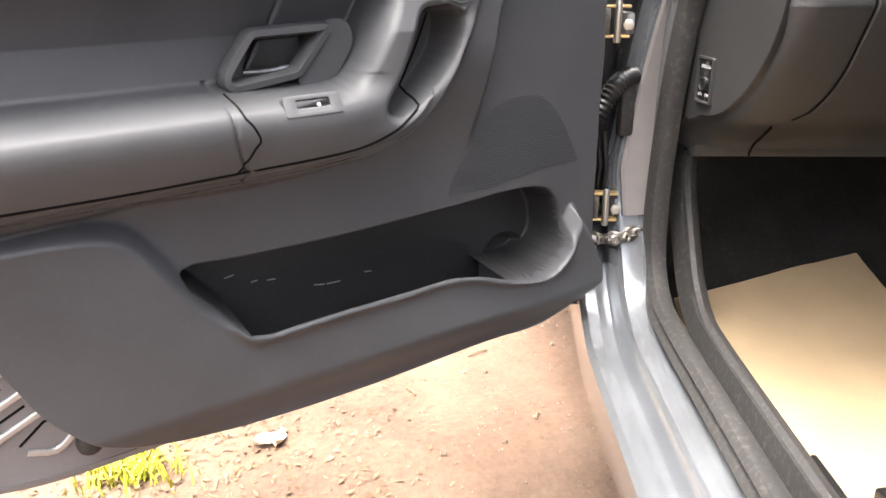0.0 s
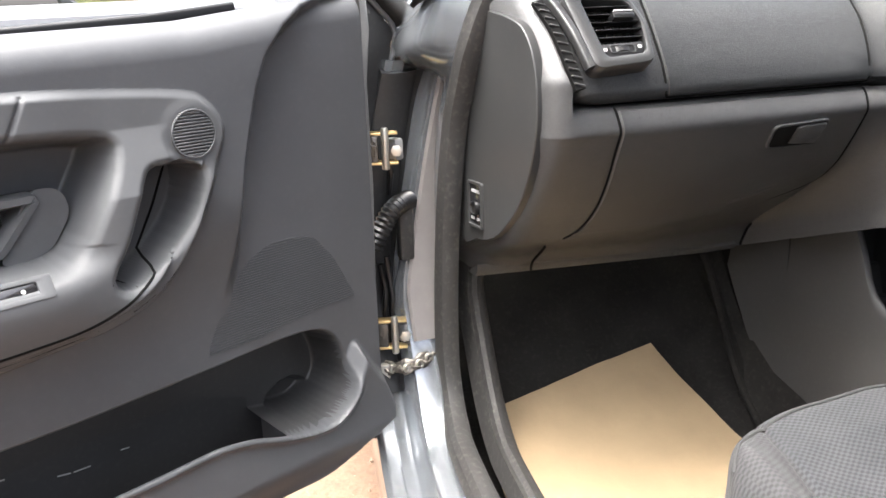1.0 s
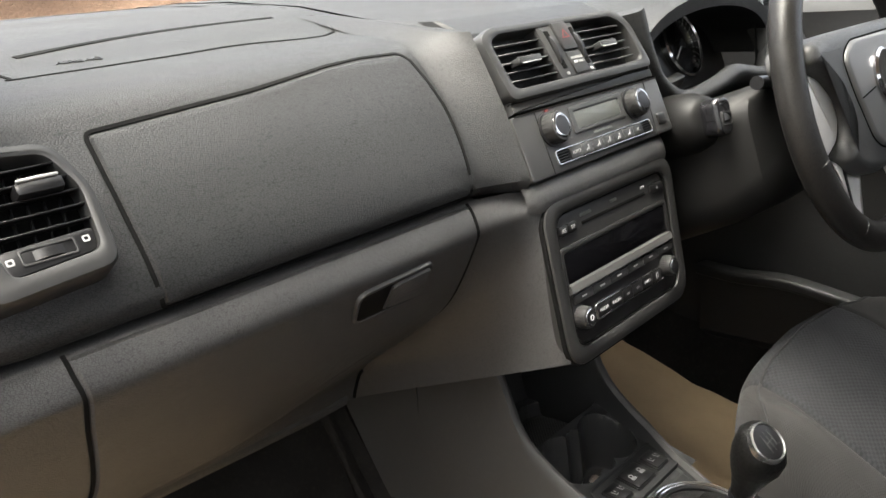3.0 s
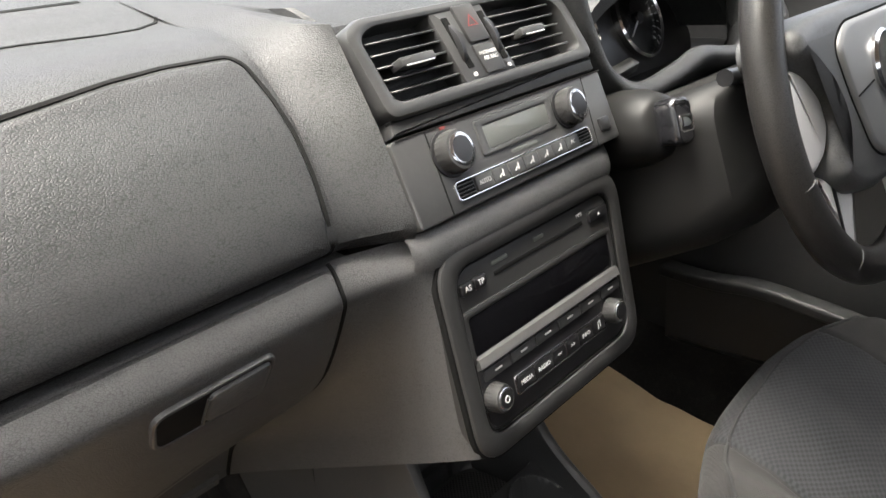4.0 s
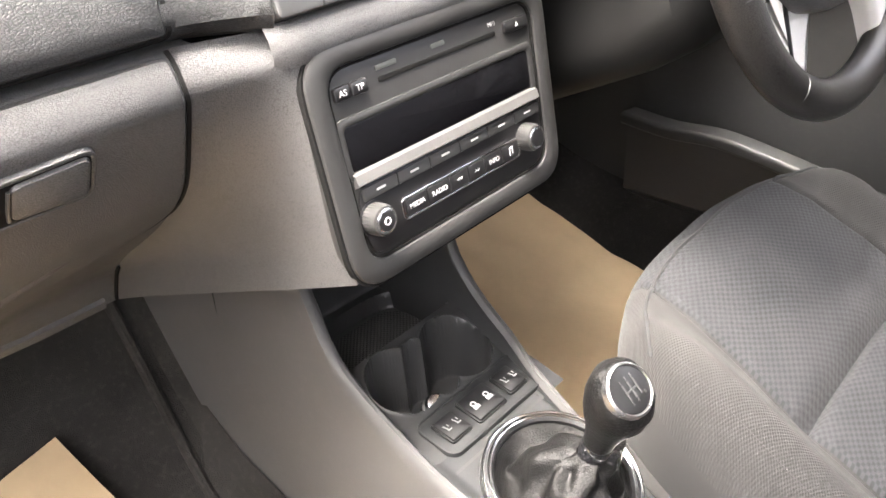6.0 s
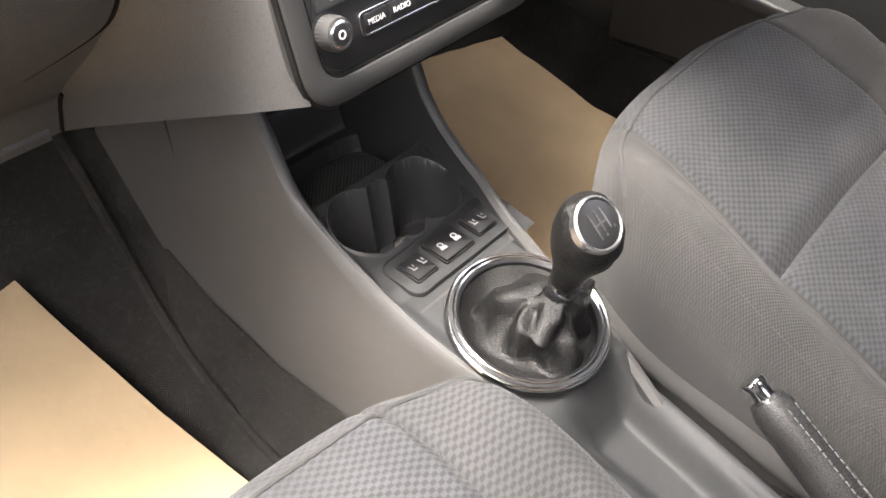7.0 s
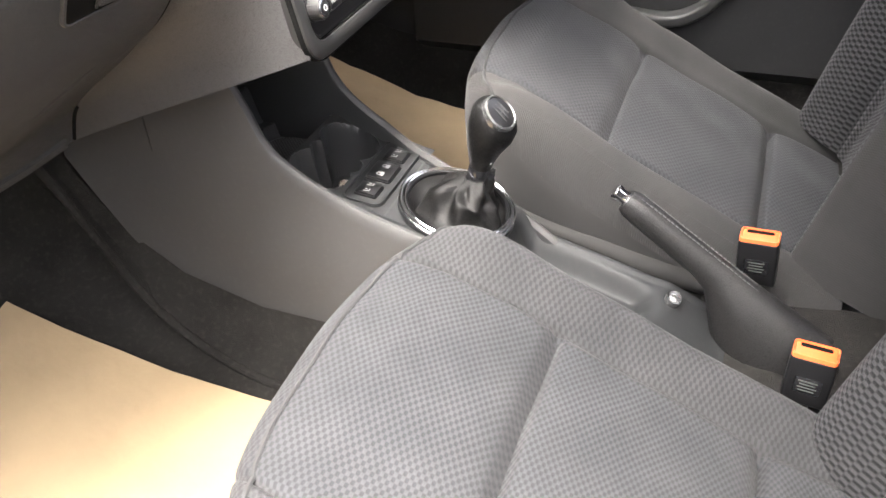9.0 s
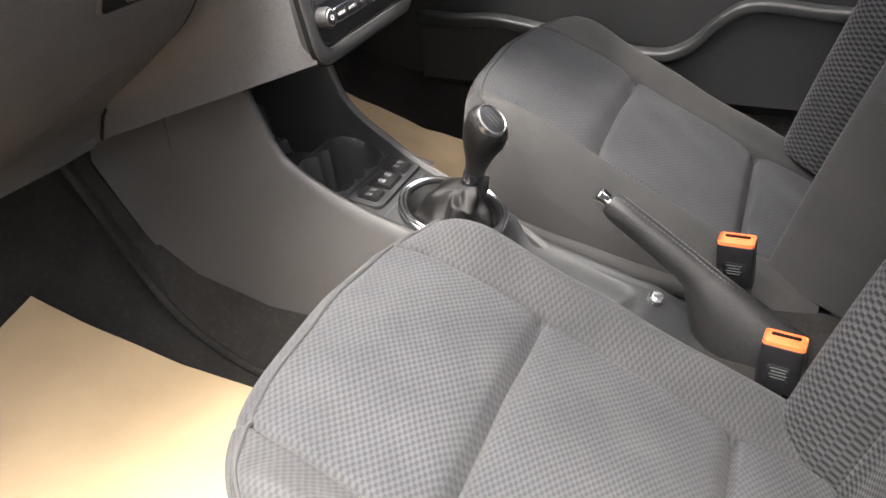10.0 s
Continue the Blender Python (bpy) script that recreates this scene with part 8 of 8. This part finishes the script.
    for x, y, z0, z1 in ((-0.748, 0.300, 0.44, 0.56), (-0.740, 0.300, 0.65, 0.71), (-0.758, 0.298, 0.47, 0.55)):
        bm = bmesh.new()
        tube(bm, [(x, y, z0), (x + 0.004, y - 0.004, (z0 + z1) / 2), (x, y, z1)], 0.004, 8)
        part("cable", bm, M_BLACK, bt)
    # wing mirror
    mr = thing("wing_mirror", "grey-black wing mirror on the passenger door", "mirror", DOOR_M)
    MIRR = Matrix.Translation((0.190, -0.165, 0.966)) @ pose(0, 0, 0, 0, 0, -40) @ Matrix(((-1, 0, 0, 0), (0, 0, 1, 0), (0, 1, 0, 0), (0, 0, 0, 1)))
    shell = [(0.098, -0.020), (0.094, -0.046), (0.070, -0.062), (0.0, -0.066), (-0.080, -0.056), (-0.098, -0.030), (-0.094, 0.030), (-0.070, 0.060), (0.040, 0.072), (0.085, 0.062), (0.098, 0.030)]
    glass = [(x * 0.91, y * 0.91) for x, y in round_poly(shell, 0.022, 6)]
    face = [(x, y if y > 0 else y * 1.32) for x, y in round_poly(shell, 0.022, 6)]
    bm = bmesh.new()
    rings = [[(x, y, -0.004) for x, y in glass], [(x * 1.03, y * 1.03, 0.004) for x, y in glass]] + [[(x * k + c, y * k, z) for x, y in face] for k, c, z in ((0.955, 0, 0.006), (1.0, 0, 0.004), (1.03, 0, -0.010), (1.02, 0.002, -0.035), (0.93, 0.006, -0.065), (0.70, 0.012, -0.088), (0.30, 0.02, -0.096))]
    loops(bm, [[MIRR @ V(*q) for q in r] for r in rings], True, False, True)
    part("housing", bm, M_MIRRORSHELL, mr, "dark grey mirror housing with rounded back")
    bm = bmesh.new()
    slab(bm, glass, -0.006, -0.001, 0.0005, MIRR)
    part("mirror_glass", bm, M_MIRROR, mr, "clear mirror glass")
    bm = bmesh.new()
    sweep(bm, smooth_path([(0.040, -0.070, 0.930), (0.070, -0.115, 0.924), (0.105, -0.165, 0.926), (0.150, -0.20, 0.940)], 4), rrect(0.085, 0.056, 0.020), up=(0, 0, 1), scale=lambda t: 1.0 - 0.25 * math.sin(math.pi * t))
    part("mirror_arm", bm, M_MIRRORSHELL, mr)


M_MIRRORSHELL = surface("mirror_shell_plastic", (0.014, 0.0165, 0.017), 0.30, grain=900, bump=0.05, spec=0.5)
M_TRIM2 = surface("lower_door_trim_plastic", (0.040, 0.0418, 0.0455), 0.44, grain=700, bump=0.2, dust=0.05)
# trim darkened for shade inside the pocket; also black mirror base, tweeter back
M_POCKET = surface("pocket_shade_and_black_plastic", (0.017, 0.0175, 0.0185), 0.5, grain=700, bump=0.2, dust=0.08)
M_PAINT2 = surface("inner_door_paint", (0.15, 0.155, 0.165), 0.4, 0.3, grain=900, bump=0.1, dust=0.3)
M_SEAL = surface("grey_rubber", (0.085, 0.086, 0.088), 0.42, grain=500, bump=0.2, dust=0.2)
M_STITCH2 = surface("pale_scratch", (0.2, 0.2, 0.2), 0.6, bump=0)
M_MIRROR = surface("mirror_glass", (0.9, 0.92, 0.92), 0.02, 1.0, bump=0, mottle=0.0)
build_door()

# ---- ground litter and hedge ----
def litter():
    rng = random.Random(5)
    M_STONE = surface("grit_stone", (0.2, 0.15, 0.11), 0.9, grain=120, bump=0.3, mottle=0.35)
    M_LITTER = surface("brown_leaf_litter", (0.15, 0.09, 0.053), 0.9, grain=150, bump=0.3, mottle=0.45)
    M_LEAF = surface("pale_dry_leaf", (0.62, 0.55, 0.42), 0.8, grain=150, bump=0.4, mottle=0.2)
    M_TWIG = surface("twig_bark", (0.16, 0.10, 0.06), 0.9, grain=200, bump=0.4)
    mg, b = base_mat("yellow_green_grass", (0.36, 0.36, 0.03), 0.6)
    gnd = lambda x, y: 0.012 * noise.noise(Vector(((x + 1.0) * 1.7, (y - 0.3) * 1.7, 0.3))) + 0.006 * noise.noise(Vector(((x + 1.0) * 6, (y - 0.3) * 6, 3.3))) - 0.01
    # grit scattered over the track
    bm = bmesh.new()
    for _ in range(1500):
        x, y = rng.uniform(-2.2, -0.5), rng.uniform(-0.2, 1.6)
        r = rng.uniform(0.0015, 0.005) if rng.random() < 0.93 else rng.uniform(0.006, 0.011)
        m = Matrix.Translation((x, y, gnd(x, y) + r * 0.3)) @ Euler((rng.random() * 6, rng.random() * 6, rng.random() * 6)).to_matrix().to_4x4() @ Matrix.Diagonal((1, rng.uniform(0.6, 1), rng.uniform(0.4, 0.8), 1))
        vs = [bm.verts.new(m @ (Vector(c) * r)) for c in ((1, 0, 0), (-1, 0, 0), (0, 1, 0), (0, -1, 0), (0, 0, 1), (0, 0, -1))]
        for a, b_, c in ((0, 2, 4), (2, 1, 4), (1, 3, 4), (3, 0, 4), (2, 0, 5), (1, 2, 5), (3, 1, 5), (0, 3, 5)):
            bm.faces.new((vs[a], vs[b_], vs[c]))
    g = part("grit", bm, M_STONE)
    tagged(g, "loose grit and small stones on the earth", "grit", kind="stuff")
    bm = bmesh.new()
    for _ in range(1500):
        x, y = rng.gauss(-1.48, 0.20), rng.gauss(0.42, 0.16)
        if rng.random() < 0.25:
            x, y = rng.uniform(-2.0, -1.0), rng.uniform(0.2, 0.7)
        s = rng.uniform(0.003, 0.010)
        m = Matrix.Translation((x, y, gnd(x, y) + rng.uniform(0.001, 0.006))) @ Euler((rng.uniform(-0.7, 0.7), rng.uniform(-0.7, 0.7), rng.random() * 6.3)).to_matrix().to_4x4()
        vs = [bm.verts.new(m @ (Vector(c) * s)) for c in ((-1, 0, 0), (0, -0.4, 0.15), (1, 0, 0.05), (0.1, 0.4, 0.12))]
        bm.faces.new(vs)
    g = part("leaf_litter", bm, M_LITTER)
    tagged(g, "broken brown leaf litter beside the track", "leaf litter", kind="stuff")
    bm = bmesh.new()
    for _ in range(300):
        x, y = rng.gauss(-1.525, 0.042), rng.gauss(0.375, 0.026)
        h, a, w = rng.uniform(0.012, 0.038), rng.uniform(0, 6.3), rng.uniform(0.0012, 0.0026)
        lean = rng.uniform(0.2, 1.2) * h
        z = gnd(x, y)
        dx, dy = math.cos(a), math.sin(a)
        p0, p1, p2 = V(x, y, z), V(x + dx * lean * 0.4, y + dy * lean * 0.4, z + h * 0.7), V(x + dx * lean, y + dy * lean, z + h)
        s = V(-dy, dx, 0) * w
        f = [bm.verts.new(q) for q in (p0 - s, p0 + s, p1 + s, p1 - s)]
        bm.faces.new(f)
        t = bm.verts.new(p2)
        bm.faces.new((f[3], f[2], t))
    g = part("grass_tuft", bm, mg)
    tagged(g, "bright yellow-green tuft of grass", "grass", kind="stuff")
    lf = thing("dry_leaf", "pale curled dead leaf on the earth", "leaf", Matrix.Translation((-1.296, 0.427, gnd(-1.296, 0.427) + 0.006)))
    for ox, oy, ang in ((0, 0, 0.3), (0.022, 0.004, 1.4)):
        n = 9
        pos = np.zeros((n, n, 3))
        for i in range(n):
            for j in range(n):
                u, v = i / (n - 1) * 2 - 1, j / (n - 1) * 2 - 1
                wv = math.sqrt(max(0, 1 - u * u)) * 0.013
                x, y = u * 0.024, v * wv * (1 + 0.2 * math.sin(9 * u))
                pos[i, j] = (ox + x * math.cos(ang) - y * math.sin(ang), oy + x * math.sin(ang) + y * math.cos(ang), 0.004 * math.sin(3 * u + 2 * v) + 0.006 * v * v + 0.003)
        grid_part("leaf_blade", pos, np.ones((n - 1, n - 1), bool), M_LEAF, lf)
    for (x, y), a, l in (((-0.862, 0.68), 0.4, 0.05), ((-1.02, 0.55), 2.0, 0.03), ((-0.80, 0.42), 1.1, 0.022)):
        tg = thing("twig", "short dry brown twig on the earth", "twig", Matrix.Translation((x, y, gnd(x, y) + 0.004)))
        bm = bmesh.new()
        tube(bm, [V(-l / 2 * math.cos(a), -l / 2 * math.sin(a), 0), V(0, 0, 0.003), V(l / 2 * math.cos(a), l / 2 * math.sin(a), 0)], 0.0022, 6)
        part("stem", bm, M_TWIG, tg)


def hedge():
    rng = random.Random(11)
    m, b = base_mat("hedge_leaf", (0.10, 0.15, 0.03), 0.55)
    info = m.node_tree.nodes.new("ShaderNodeNewGeometry")
    c = ramp(m, info.outputs["Random Per Island"], [(0.0, (0.05, 0.085, 0.015)), (0.5, (0.12, 0.17, 0.03)), (1.0, (0.28, 0.27, 0.07))])
    link(m, c, b.inputs["Base Color"])
    verts, faces = [], []
    for seg in range(60):
        along = -11 + 0.42 * seg
        for _ in range(620):
            x = -4.4 + rng.gauss(0, 0.42) + 0.25 * noise.noise(Vector((along * 0.6, 0, 1)))
            y = along + rng.uniform(0, 0.45)
            z = max(0.02, min(2.7 + 0.5 * noise.noise(Vector((y * 0.8, 2, 3))), rng.uniform(0, 3.2)))
            s = rng.uniform(0.03, 0.075)
            m4 = Matrix.Translation((x, y, z)) @ Euler((rng.random() * 6, rng.random() * 6, rng.random() * 6)).to_matrix().to_4x4()
            k = len(verts)
            verts += [tuple(m4 @ (Vector(q) * s)) for q in ((-1, 0, 0), (0, -0.4, 0.1), (1, 0, 0), (0, 0.4, 0.1))]
            faces.append((k, k + 1, k + 2, k + 3))
    me = bpy.data.meshes.new("hedge")
    me.from_pydata(verts, [], faces)
    me.materials.append(m)
    tagged(new("hedge", me), "overgrown yellow-green hedge beside the track", "hedge", kind="stuff")


litter()
hedge()
